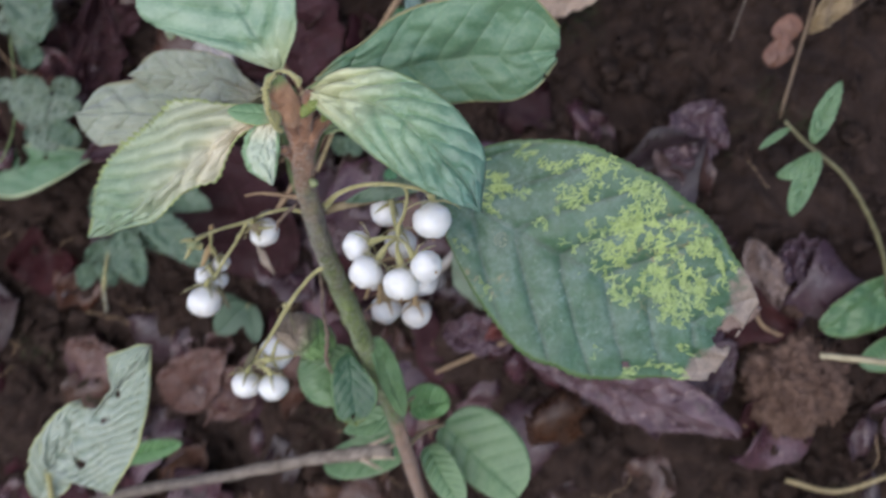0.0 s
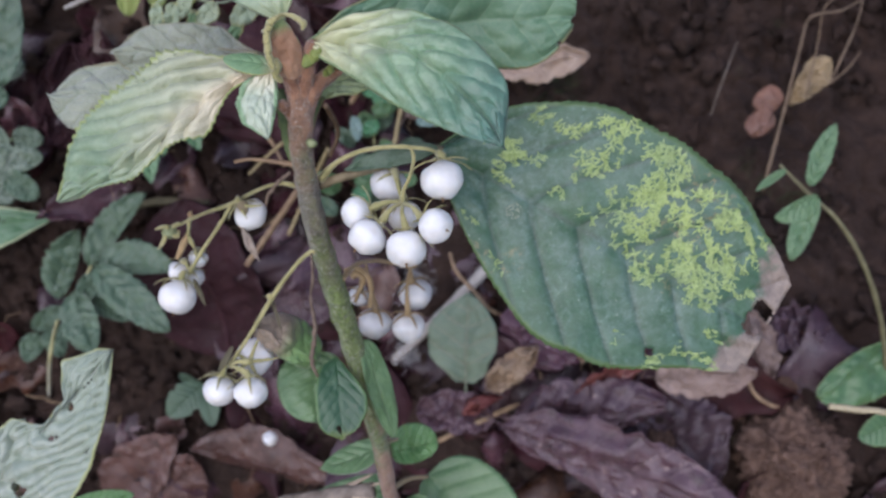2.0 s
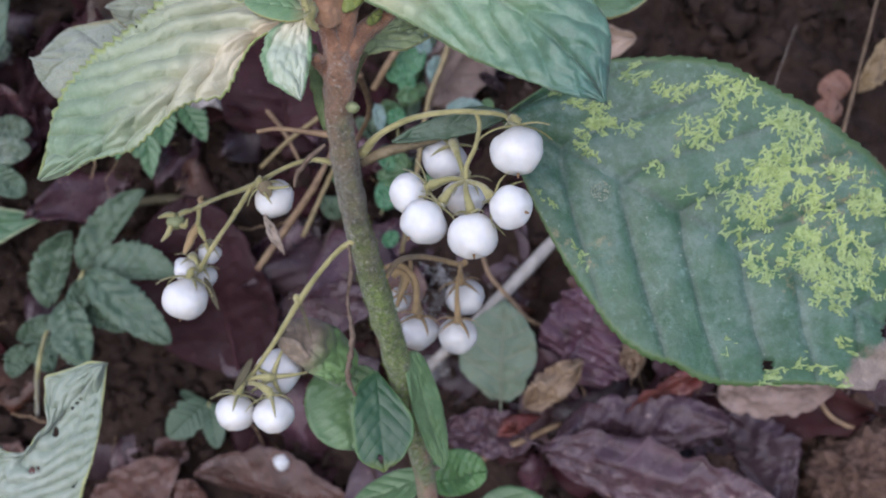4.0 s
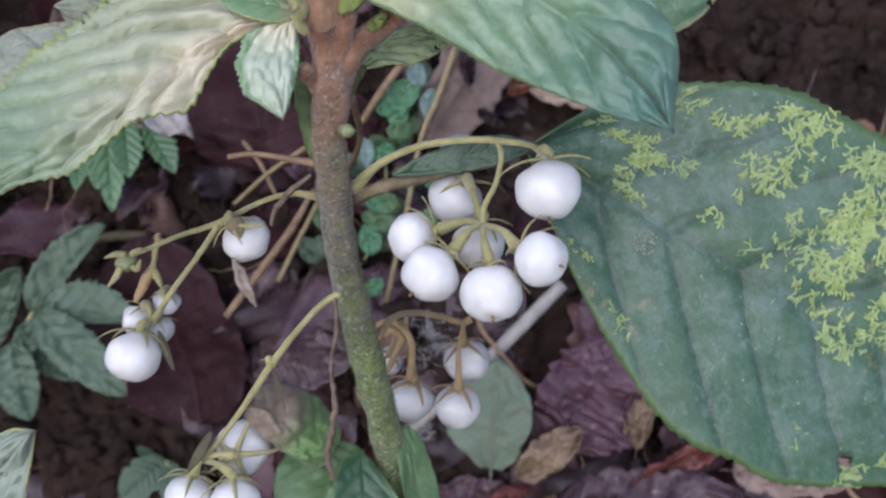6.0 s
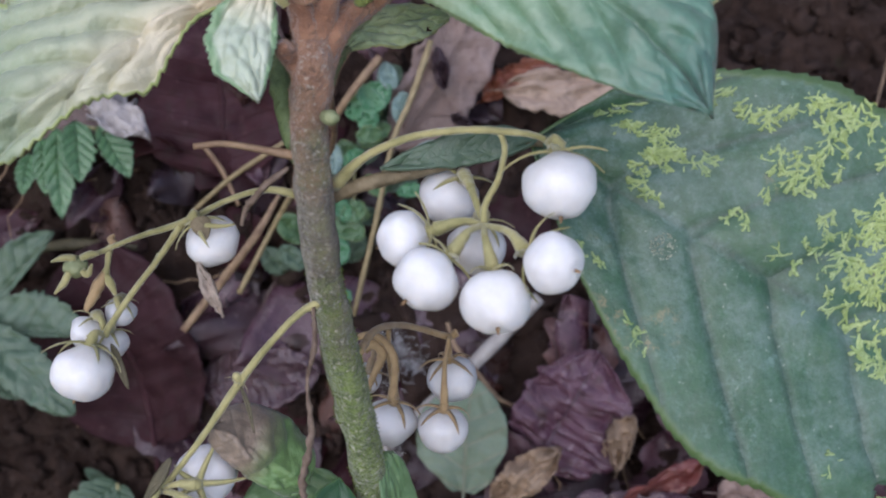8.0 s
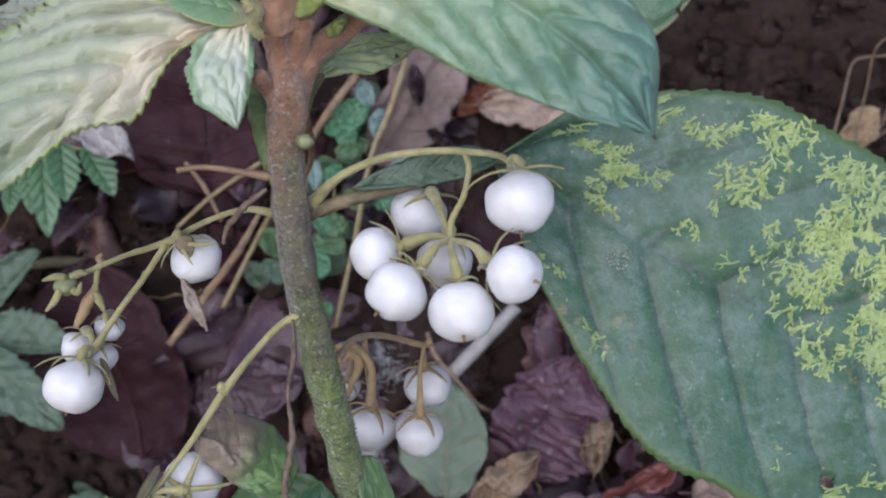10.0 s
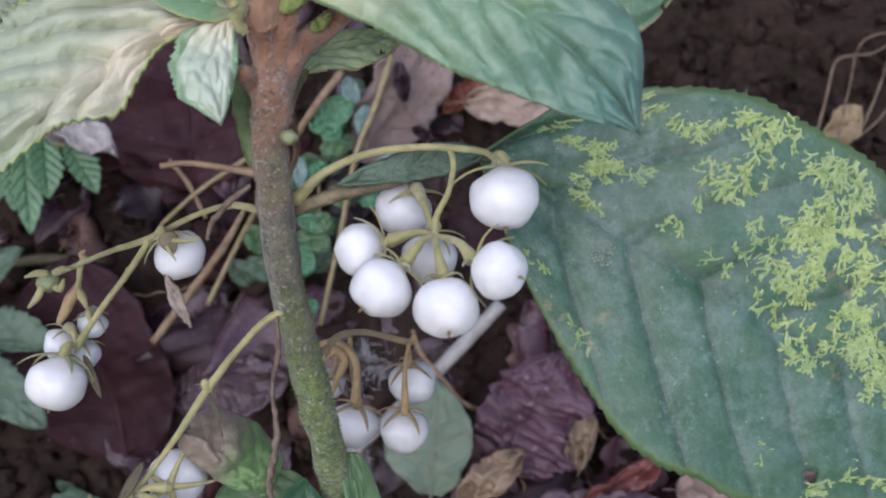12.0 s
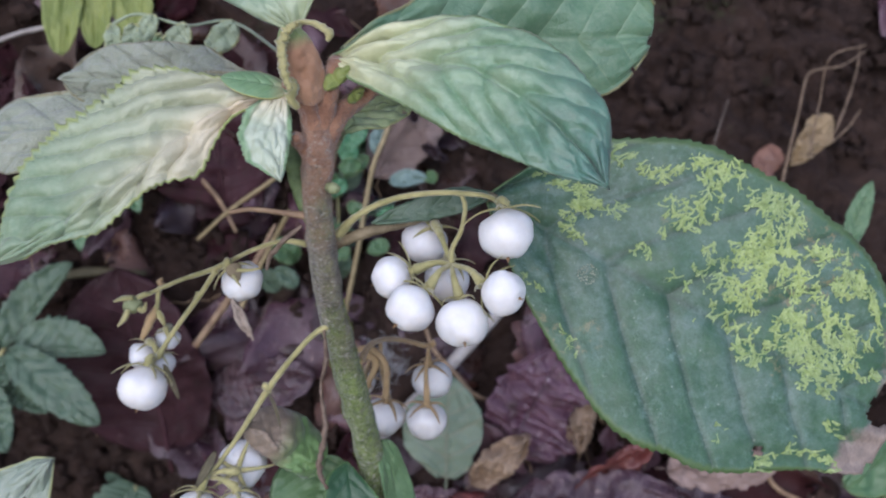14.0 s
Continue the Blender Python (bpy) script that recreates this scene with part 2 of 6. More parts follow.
M_HANG = leaf_mat("hanging_leaf", (0.018, 0.07, 0.03), (0.045, 0.115, 0.045), (0.025, 0.07, 0.025), rough=0.38, sheen=0.1, vein_mix=0.3, net_mix=0.03, edge=(0.07, 0.15, 0.045), edge_start=0.9, tip=(0.16, 0.21, 0.035), tip_start=0.88, tip_soft=0.1, bump=0.2)
M_POINTED = leaf_mat("pointed_leaf", (0.035, 0.115, 0.05), (0.07, 0.17, 0.075), (0.11, 0.2, 0.1), rough=0.34, sheen=0.15, vein_mix=0.25, edge=(0.3, 0.36, 0.2), edge_start=0.86, bump=0.2)
M_VINE_LEAF = leaf_mat("vine_leaf", (0.075, 0.16, 0.07), (0.12, 0.22, 0.1), (0.17, 0.27, 0.13), rough=0.4, sheen=0.1, vein_mix=0.2, bump=0.15)
M_GLOSSY = leaf_mat("glossy_herb_leaf", (0.035, 0.11, 0.04), (0.08, 0.19, 0.075), (0.2, 0.3, 0.19), rough=0.28, sheen=0.1, vein_mix=0.3, net_mix=0.04)
M_FRESH = leaf_mat("fresh_leaf", (0.06, 0.17, 0.045), (0.12, 0.27, 0.09), (0.2, 0.34, 0.15), rough=0.3, sheen=0.1, vein_mix=0.3)
M_BUD = leaf_mat("bud_leaf", (0.2, 0.085, 0.035), (0.4, 0.23, 0.13), (0.3, 0.16, 0.09), rough=0.7, sheen=0.4, vein_mix=0.0, net_mix=0.0, vein_width=0.0, tip=(0.2, 0.27, 0.09), tip_start=0.68, tip_soft=0.15, bump=0.5)
M_WITHER = leaf_mat("withered_leaf", (0.07, 0.15, 0.045), (0.15, 0.27, 0.085), (0.16, 0.27, 0.09), rough=0.5, sheen=0.2, vein_mix=0.15, tip=(0.22, 0.17, 0.12), tip_start=0.4, tip_soft=0.25)
M_HERB = leaf_mat("herb_leaf", (0.04, 0.082, 0.046), (0.08, 0.138, 0.08), (0.1, 0.16, 0.1), rough=0.38, sheen=0.12, vein_mix=0.2)
M_EMERALD = leaf_mat("emerald_herb_leaf", (0.03, 0.13, 0.055), (0.06, 0.21, 0.09), (0.14, 0.28, 0.16), rough=0.26, sheen=0.1, vein_mix=0.25, net_mix=0.05)
M_BLUISH = leaf_mat("bluish_herb_leaf", (0.13, 0.22, 0.2), (0.2, 0.3, 0.27), (0.24, 0.33, 0.29), rough=0.4, sheen=0.2, vein_mix=0.25)
M_FRILL = leaf_mat("frilled_young_leaf", (0.24, 0.32, 0.2), (0.38, 0.45, 0.3), (0.3, 0.38, 0.2), rough=0.5, sheen=0.3, vein_mix=0.2, edge=(0.36, 0.38, 0.16), edge_start=0.93, net_mix=0.03)
M_MOTTLED = leaf_mat("mottled_herb_leaf", (0.045, 0.085, 0.045), (0.09, 0.14, 0.085), (0.16, 0.2, 0.14), rough=0.45, sheen=0.15, vein_mix=0.3, spots=(0.18, 0.22, 0.18), net_mix=0.05)
M_CHEWED = leaf_mat("chewed_leaf", (0.18, 0.24, 0.17), (0.28, 0.34, 0.27), (0.22, 0.27, 0.17), ridge_light=(0.38, 0.42, 0.35), rough=0.4, sheen=0.25, edge=(0.33, 0.36, 0.15), vein_mix=0.12, bump=0.35, net_mix=0.03)
M_FALLEN = leaf_mat("fallen_green_leaf", (0.1, 0.155, 0.1), (0.14, 0.2, 0.13), (0.22, 0.2, 0.14), sheen=0.1)
M_LIME = leaf_mat("lime_leaf", (0.15, 0.2, 0.035), (0.24, 0.28, 0.06), (0.1, 0.15, 0.03))
M_PURPLE = dead_mat("purple_dead_leaf", (0.036, 0.016, 0.021), (0.092, 0.05, 0.06), (0.24, 0.17, 0.15), 0.32)
M_MAROON = dead_mat("maroon_dead_leaf", (0.021, 0.0075, 0.009), (0.043, 0.0155, 0.018), (0.06, 0.03, 0.03), 0.62, spec=0.15)
M_BROWN = dead_mat("brown_dead_leaf", (0.046, 0.022, 0.016), (0.106, 0.055, 0.041), (0.2, 0.13, 0.1), 0.42)
M_TAN = dead_mat("tan_dead_leaf", (0.26, 0.19, 0.128), (0.4, 0.31, 0.22), (0.17, 0.11, 0.07), 0.6)
M_OCHRE = dead_mat("ochre_dead_leaf", (0.15, 0.105, 0.06), (0.24, 0.175, 0.1), (0.12, 0.08, 0.05), 0.6)
M_MAUVE = dead_mat("mauve_dead_leaf", (0.17, 0.122, 0.098), (0.26, 0.192, 0.158), (0.15, 0.1, 0.08), 0.6)
M_VIOLET = dead_mat("violet_dead_leaf", (0.03, 0.0145, 0.021), (0.082, 0.044, 0.058), (0.17, 0.13, 0.14), 0.4)
M_INK = dead_mat("inky_dead_leaf", (0.024, 0.012, 0.016), (0.055, 0.031, 0.038), (0.11, 0.08, 0.085), 0.4)
M_GREY = dead_mat("grey_dead_leaf", (0.27, 0.25, 0.235), (0.4, 0.38, 0.36), (0.2, 0.17, 0.15), 0.6)
M_RED = dead_mat("red_dead_leaf", (0.09, 0.02, 0.013), (0.17, 0.045, 0.026), (0.26, 0.13, 0.08), 0.5)
M_RUST = dead_mat("rust_dead_leaf", (0.085, 0.022, 0.01), (0.2, 0.075, 0.022), (0.3, 0.16, 0.07), 0.35)
M_RUSSET = dead_mat("russet_dead_leaf", (0.12, 0.06, 0.035), (0.2, 0.1, 0.055), (0.14, 0.09, 0.06), 0.5)
M_DRY = plain_mat("shrivelled_tissue", (0.09, 0.06, 0.042), (0.2, 0.15, 0.11), 420.0, 0.8)
M_WILTED = plain_mat("wilted_strip", (0.2, 0.155, 0.12), (0.32, 0.27, 0.22), 420.0, 0.8)
M_STICK = plain_mat("dry_twig", (0.16, 0.1, 0.06), (0.3, 0.21, 0.12), 260.0, 0.7)
M_STRAW = plain_mat("straw_twig", (0.2, 0.155, 0.075), (0.31, 0.25, 0.13), 260.0, 0.6)
M_PALE_STRAW = plain_mat("pale_straw", (0.3, 0.25, 0.15), (0.42, 0.37, 0.24), 240.0, 0.65)
M_WINGED = plain_mat("winged_olive_stalk", (0.1, 0.08, 0.042), (0.21, 0.17, 0.1), 240.0, 0.7, 0.6)
M_NODE = plain_mat("pale_bud", (0.15, 0.18, 0.08), (0.24, 0.27, 0.14), 500.0, 0.6)
M_WHITE_STICK = plain_mat("peeled_stick", (0.24, 0.22, 0.2), (0.37, 0.35, 0.32), 180.0, 0.65)
M_STALK = plain_mat("green_stalk", (0.19, 0.185, 0.06), (0.36, 0.33, 0.14), 190.0, 0.65, 0.6, sheen=0.4)
M_OLIVE = plain_mat("olive_stalk", (0.05, 0.044, 0.022), (0.1, 0.088, 0.045), 200.0, 0.7, 0.6)
M_BROWN_STALK = plain_mat("brown_stalk", (0.23, 0.155, 0.07), (0.37, 0.26, 0.125), 300.0, 0.7, sheen=0.2)
M_SHOOT = plain_mat("hairy_shoot", (0.12, 0.046, 0.018), (0.3, 0.155, 0.085), 230.0, 0.8, 0.9, 0.0015, sheen=0.4)
M_WING = plain_mat("winged_stalk", (0.05, 0.085, 0.03), (0.13, 0.18, 0.07), 260.0, 0.5, 0.5)
M_TAN_WOOD = plain_mat("torn_wood", (0.28, 0.22, 0.16), (0.42, 0.34, 0.26), 300.0, 0.8)
M_THREAD = plain_mat("white_mould", (0.4, 0.41, 0.42), (0.58, 0.59, 0.6), 300.0, 0.8)
M_TWIG = plain_mat("dark_twig", (0.1, 0.068, 0.042), (0.2, 0.14, 0.09), 220.0, 0.75, 0.5)
M_GREY_STICK = plain_mat("weathered_twig", (0.11, 0.09, 0.072), (0.24, 0.2, 0.165), 200.0, 0.8, 0.6)
M_VINE = plain_mat("vine_stem", (0.11, 0.1, 0.05), (0.2, 0.19, 0.1), 200.0, 0.6)
M_BERRY = plain_mat("white_berry", (0.56, 0.565, 0.555), (0.67, 0.67, 0.655), 210.0, 0.5, 0.16, 0.0005)
skin = M_BERRY.node_tree.nodes["Principled BSDF"]
skin.inputs["Subsurface Weight"].default_value = 0.9
skin.inputs["Subsurface Radius"].default_value = (1.0, 0.9, 0.8)
skin.inputs["Subsurface Scale"].default_value = 0.01
M_STYLE = plain_mat("dry_style", (0.16, 0.09, 0.04), (0.25, 0.16, 0.08), 500.0)
k = Mat("liverwort")
tone = k.t.nodes.new("ShaderNodeNewGeometry").outputs["Random Per Island"]
col = k.mix(k.ramp(k.noise(55.0, 4), (0.38, 0.0), (0.62, 1.0)), (0.16, 0.25, 0.1), (0.29, 0.385, 0.115))
col = k.mix(k.math("MULTIPLY", tone, 0.6), col, (0.37, 0.45, 0.22))
col = k.mix(k.math("MULTIPLY", k.ramp(k.noise(700.0, 3), (0.48, 0.0), (0.64, 1.0)), 0.55), col, (0.11, 0.18, 0.05))
k.bump(k.noise(1500.0, 3), 0.5, 0.0006)
M_MOSS = k.out(col, 0.45, 0.5)


def soil_mat():
    k = Mat("soil")
    col = k.mix(k.ramp(k.noise(30.0, 8, 0.7), (0.3, 0.0), (0.7, 1.0)), (0.022, 0.0135, 0.0108), (0.052, 0.032, 0.0245))
    col = k.mix(k.ramp(k.noise(110.0, 6, 0.7), (0.5, 0.0), (0.68, 1.0)), col, (0.062, 0.038, 0.029))
    col = k.mix(k.ramp(k.noise(500.0, 4), (0.6, 0.0), (0.72, 1.0)), col, (0.075, 0.056, 0.047))
    green = k.ramp(k.noise(22.0, 3), (0.58, 0.0), (0.7, 1.0))
    col = k.mix(k.math("MULTIPLY", k.math("MULTIPLY", green, k.ramp(k.noise(260.0, 4), (0.45, 0.0), (0.6, 1.0))), 0.5), col, (0.04, 0.065, 0.025))
    k.bump(k.math("ADD", k.noise(260.0, 6, 0.75), k.math("MULTIPLY", k.noise(1200.0, 3), 0.5)), 0.9, 0.003)
    return k.out(col, 0.9, 0.2)


M_SOIL = soil_mat()
M_CLOD = plain_mat("clod_soil", (0.08, 0.048, 0.037), (0.17, 0.11, 0.084), 160.0, 0.95, 0.9, 0.003, 0.15)


def stem_mat():
    k = Mat("stem_bark")
    s, t = k.uv()
    n = k.noise(260.0, 6, 0.7)
    brown = k.mix(k.ramp(n, (0.3, 0.0), (0.7, 1.0)), (0.15, 0.075, 0.042), (0.31, 0.18, 0.11))
    bark = k.mix(k.ramp(k.noise(520.0, 7, 0.78), (0.36, 0.0), (0.64, 1.0)), (0.04, 0.037, 0.022), (0.17, 0.155, 0.105))
    bark = k.mix(k.ramp(k.noise(170.0, 5, 0.7), (0.48, 0.0), (0.62, 1.0)), bark, (0.13, 0.135, 0.06))
    moss = k.mix(k.ramp(k.noise(620.0, 7, 0.75), (0.36, 0.0), (0.62, 1.0)), (0.045, 0.07, 0.017), (0.16, 0.22, 0.055))
    j = k.math("ADD", s, k.math("MULTIPLY", k.math("SUBTRACT", k.noise(190.0, 5, 0.7), 0.5), 0.34))
    col = k.mix(k.ramp(j, (0.2, 0.0), (0.33, 1.0)), brown, bark)
    col = k.mix(k.ramp(j, (0.44, 0.0), (0.56, 1.0)), col, moss)
    speck = k.ramp(k.noise(1300.0, 4), (0.57, 0.0), (0.66, 1.0))
    col = k.mix(k.math("MULTIPLY", speck, 0.7), col, (0.4, 0.38, 0.32))
    pit = k.ramp(k.noise(800.0, 4), (0.62, 0.0), (0.7, 1.0))
    col = k.mix(k.math("MULTIPLY", pit, 0.6), col, (0.045, 0.034, 0.022))
    col = k.mix(k.ramp(j, (0.78, 0.0), (0.86, 1.0)), col, brown)
    k.bump(k.math("ADD", n, k.noise(900.0, 4)), 0.9, 0.0015)
    return k.out(col, 0.8, 0.3, 0.3)


M_STEM = stem_mat()


# ---- mesh helpers ----
def part(name, mesh, material, parent=None, label=""):
    """Links a mesh as one object under a thing or a part."""
    if isinstance(mesh, bmesh.types.BMesh):
        me = bpy.data.meshes.new(name)
        mesh.to_mesh(me)
        mesh.free()
        mesh = me
    mesh.materials.clear()
    mesh.materials.append(material)
    mesh.shade_smooth()
    ob = new(name, mesh)
    ob.parent = parent
    if parent and parent.type == "EMPTY":
        ob.matrix_parent_inverse = Matrix.Translation(-parent.location)
    if label:
        ob["label"] = label
    return ob


def grid_mesh(name, co, uv, nu, nv, gone=None, veins=None):
    """A sheet of nu x nv vertices with its own coordinates in the layer "along"."""
    faces = [(i * nv + j, i * nv + j + 1, (i + 1) * nv + j + 1, (i + 1) * nv + j) for i in range(nu - 1) for j in range(nv - 1) if not (gone and gone((i + 0.5) / (nu - 1), (2 * j + 1) / (nv - 1) - 1))]
    me = bpy.data.meshes.new(name)
    me.from_pydata([tuple(c) for c in co], [], faces)
    layer = me.uv_layers.new(name="along")
    index = np.empty(len(me.loops), int)
    me.loops.foreach_get("vertex_index", index)
    layer.data.foreach_set("uv", np.asarray(uv, np.float32)[index].ravel())
    if veins:
        layer = me.uv_layers.new(name="vein")
        layer.data.foreach_set("uv", np.asarray(veins, np.float32)[index].ravel())
    return me


def spline(points, n):
    """n places on a smooth line through the points."""
    p = [Vector(q) for q in points]
    p = [2 * p[0] - p[1], *p, 2 * p[-1] - p[-2]]
    out = []
    for i in range(n):
        x = i / (n - 1) * (len(p) - 3)
        k = min(int(x), len(p) - 4)
        f = x - k
        a, b, c, d = p[k : k + 4]
        out.append(0.5 * (2 * b + (c - a) * f + (2 * a - 5 * b + 4 * c - d) * f * f + (3 * b - a - 3 * c + d) * f**3))
    return out


def tube(points, radii, n=24, seg=10, rough=0.0, knots=0, seed=0):
    """A round stalk along the points, its radius running through radii, with closed ends."""
    line = spline(points, n)
    up = Vector((0.3, -0.8, 0.5))
    co, uv = [], []
    for i, q in enumerate(line):
        s = i / (n - 1)
        ahead = (line[min(i + 1, n - 1)] - line[max(i - 1, 0)]).normalized()
        side = ahead.cross(up).normalized()
        top = side.cross(ahead)
        r = float(np.interp(s, np.linspace(0, 1, len(radii)), radii))
        if knots:
            r *= 1 + 0.22 * max(0, math.cos(s * knots * 2 * math.pi)) ** 12
        for j in range(seg + 1):
            a = 2 * math.pi * (j % seg) / seg
            w = r * (1 + rough * noise.noise(Vector((s * 30 + seed, math.cos(a), math.sin(a)))))
            co.append(q + w * (math.cos(a) * side + math.sin(a) * top))
            uv.append((s, j / seg))
    me = grid_mesh("tube", co, uv, n, seg + 1)
    bm = bmesh.new()
    bm.from_mesh(me)
    bmesh.ops.remove_doubles(bm, verts=bm.verts, dist=1e-6)
    bmesh.ops.holes_fill(bm, edges=[e for e in bm.edges if e.is_boundary])
    bmesh.ops.recalc_face_normals(bm, faces=bm.faces)
    bm.to_mesh(me)
    bm.free()
    return me


def steps(values, x):
    """A smooth run through values at even steps from 0 to 1."""
    n = len(values) - 1
    k = min(int(x * n), n - 1)
    f = x * n - k
    b, c = values[k], values[k + 1]
    a, d = values[k - 1] if k else 2 * b - c, values[k + 2] if k + 2 <= n else 2 * c - b
    return 0.5 * (2 * b + (c - a) * f + (2 * a - 5 * b + 4 * c - d) * f * f + (3 * b - a - 3 * c + d) * f**3)


def blade(base, tip, left, right, peak=0.45, blunt=0.6, veins=8, slant=1.6, relief=0.0004, teeth=0, tooth=0.02, fold=0.15, cup=0.0, curl=0.0, wave=0.0, bow=None, ns=72, nt=21, seed=0, ragged=0.0, foot=0.02, twist=0.0, holes=(), crease=0.0, valley=0.09, prof=None, sway=None, bull=0.35, cap=1.0, bend=1.15, stray=0.0):
    """A leaf blade from its foot to its tip; left and right are its widest places. fold lifts the halves, cup rounds them,
    curl rolls the tip, wave and ragged crumple sheet and rim, holes are bites at (along, across, size). prof gives the two
    half widths and sway the midrib's drift at even steps along the blade, as shares of its length; cap is where the end rounds off,
    bend how the side veins curve and stray how far they wander."""
    b, t, l, r = (Vector(v) for v in (base, tip, left, right))
    axis = t - b
    long = axis.length
    ax = axis.normalized()
    across = (r - l) - (r - l).dot(ax) * ax
    wide = across.length
    across.normalize()
    normal = across.cross(ax).normalized()
    if normal.dot(-INTO) < 0:
        normal = -normal
    half_l, half_r = -(l - b).dot(across), (r - b).dot(across)
    shift = 0.0
    if half_l < 0.12 * wide or half_r < 0.12 * wide:
        shift = (half_r - half_l) / 2
        half_l = half_r = wide / 2
    lift = ((l + r) / 2 - b).dot(normal) if bow is None else bow * long
    p, q = peak / (1 - peak) * blunt, blunt
    top = peak**p * (1 - peak) ** q
    co, uv, lines = [], [], []
    broad = max(half_l, half_r)
    if prof:
        shift = 0.0
        broad = long * max(*prof[0], *prof[1])
    for i in range(ns):
        s = i / (ns - 1)
        drift = long * steps(sway, s) if sway else 0.0
        e = s**p * (1 - s) ** q / top
        e = max(e, foot if s < 0.5 else 0.0)
        arc = math.sin(math.pi * s)
        for j in range(nt):
            v = 2 * j / (nt - 1) - 1
            half = half_r if v > 0 else half_l
            w = long * max(0.0003, steps(prof[1 if v > 0 else 0], s)) if prof else half * e
            if s > cap:
                w *= math.sqrt(max(0.0, 1 - ((s - cap) / (1 - cap)) ** 2))
            reach = abs(v) * w / broad
            if teeth and abs(v) > 0.75:
                run = s * teeth + 0.9 * noise.noise(Vector((s * 9, v, seed)))
                w *= 1 + tooth * (0.7 + 0.6 * noise.noise(Vector((s * 23, v, seed)))) * (run % 1 - 0.5) * (abs(v) - 0.75) * 4
            if ragged:
                rim = noise.noise(Vector((s * 7, 2.0 if v > 0 else -2.0, seed * 3.1)))
                w *= 1 + ragged * (rim + 0.7 * round(3 * noise.noise(Vector((s * 15, 2.0 if v > 0 else -2.0, seed)))) / 3)
            ph = s * veins - slant * reach ** bend
            if stray:
                ph += stray * noise.noise(Vector((s * 5, v * 2.5, seed * 1.7)))
            d = abs(ph - round(ph))
            groove = -1.2 * math.exp(-((d / valley) ** 2)) + 0.35 * math.cos(2 * math.pi * ph + math.pi) + bull * noise.noise(Vector((s * 26, v * 9, seed))) + bull * noise.noise(Vector((s * 11, v * 4, seed)))
            z = relief * groove * (1 - v**6) * min(1, 6 * e) * (1.25 - s) - relief * 1.6 * math.exp(-((v / 0.06) ** 2))
            z += lift * arc + fold * abs(v) * w - cup * v * v * w + twist * v * w * (s - 0.4)
            z -= curl * long * max(0, s - 0.55) ** 2
            if wave:
                z += wave * noise.noise(Vector((s * 4 + seed, v * 1.7, seed * 1.3))) + 0.4 * wave * noise.noise(Vector((s * 11, v * 5, seed)))
            if crease:
                z += crease * (1 - 2.4 * abs(noise.noise(Vector((s * 2.6, v * 1.3, seed * 2.7)))) - 0.5 * abs(noise.noise(Vector((s * 7, v * 3, seed * 1.9)))))
            co.append(b + s * axis + (v * w + shift * arc + drift) * across + z * normal)
            uv.append((s, (v + 1) / 2))
            lines.append((ph, 0))

    def gone(s, v):
        if prof:
            x = v * steps(prof[1 if v > 0 else 0], s) + (steps(sway, s) if sway else 0.0)
            return any(math.hypot(s - hs, x - hx) * (1 + 0.35 * noise.noise(Vector((s * 40, x * 40, hs)))) < hr for hs, hx, hr in holes)
        return any(math.hypot((s - hs) * (1 + 0.4 * noise.noise(Vector((s * 60, v * 30, hs)))), (v - hv) * 0.5 * wide / long) < hr for hs, hv, hr in holes)

    return grid_mesh("blade", co, uv, ns, nt, gone if holes else None, lines)


def thick(ob, t=0.0005):
    m = ob.modifiers.new("thickness", "SOLIDIFY")
    m.thickness, m.offset = t, 0
    return ob


def leaf(parent, mat, b, t, l, r, label="", name="leaf", **kw):
    return thick(part(name, blade(b, t, l, r, **kw), mat, parent, label))


def thing(name, place, label, category, group="", kind=""):
    ob = new(name)
    ob.location = place
    ob.empty_display_size = 0.02
    return tagged(ob, label, category, group, kind)


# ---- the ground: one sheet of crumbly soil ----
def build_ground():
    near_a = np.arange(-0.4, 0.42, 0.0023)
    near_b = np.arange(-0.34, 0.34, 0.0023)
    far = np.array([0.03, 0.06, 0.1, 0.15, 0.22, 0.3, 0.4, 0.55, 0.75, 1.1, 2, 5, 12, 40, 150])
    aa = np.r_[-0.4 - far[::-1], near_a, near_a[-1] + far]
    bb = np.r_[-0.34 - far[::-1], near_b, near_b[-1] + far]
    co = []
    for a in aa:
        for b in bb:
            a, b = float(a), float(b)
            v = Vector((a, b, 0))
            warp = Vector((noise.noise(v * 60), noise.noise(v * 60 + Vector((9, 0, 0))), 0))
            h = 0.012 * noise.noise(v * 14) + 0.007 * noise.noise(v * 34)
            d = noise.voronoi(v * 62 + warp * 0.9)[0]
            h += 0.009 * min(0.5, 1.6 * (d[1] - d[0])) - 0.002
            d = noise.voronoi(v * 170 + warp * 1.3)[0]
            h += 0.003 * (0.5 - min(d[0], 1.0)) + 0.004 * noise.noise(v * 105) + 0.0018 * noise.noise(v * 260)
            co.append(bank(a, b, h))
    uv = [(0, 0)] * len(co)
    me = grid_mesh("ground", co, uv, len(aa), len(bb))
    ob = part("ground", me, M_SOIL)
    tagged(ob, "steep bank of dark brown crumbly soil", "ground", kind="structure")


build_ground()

# ---- the shrub with white berries ----
shrub = thing("berry_shrub", (0.021, 0.004, 0.1221), "shrub with toothed green leaves and hanging white berries", "plant")


def on_shrub(name, mesh, mat, label=""):
    return part(name, mesh, mat, shrub, label)


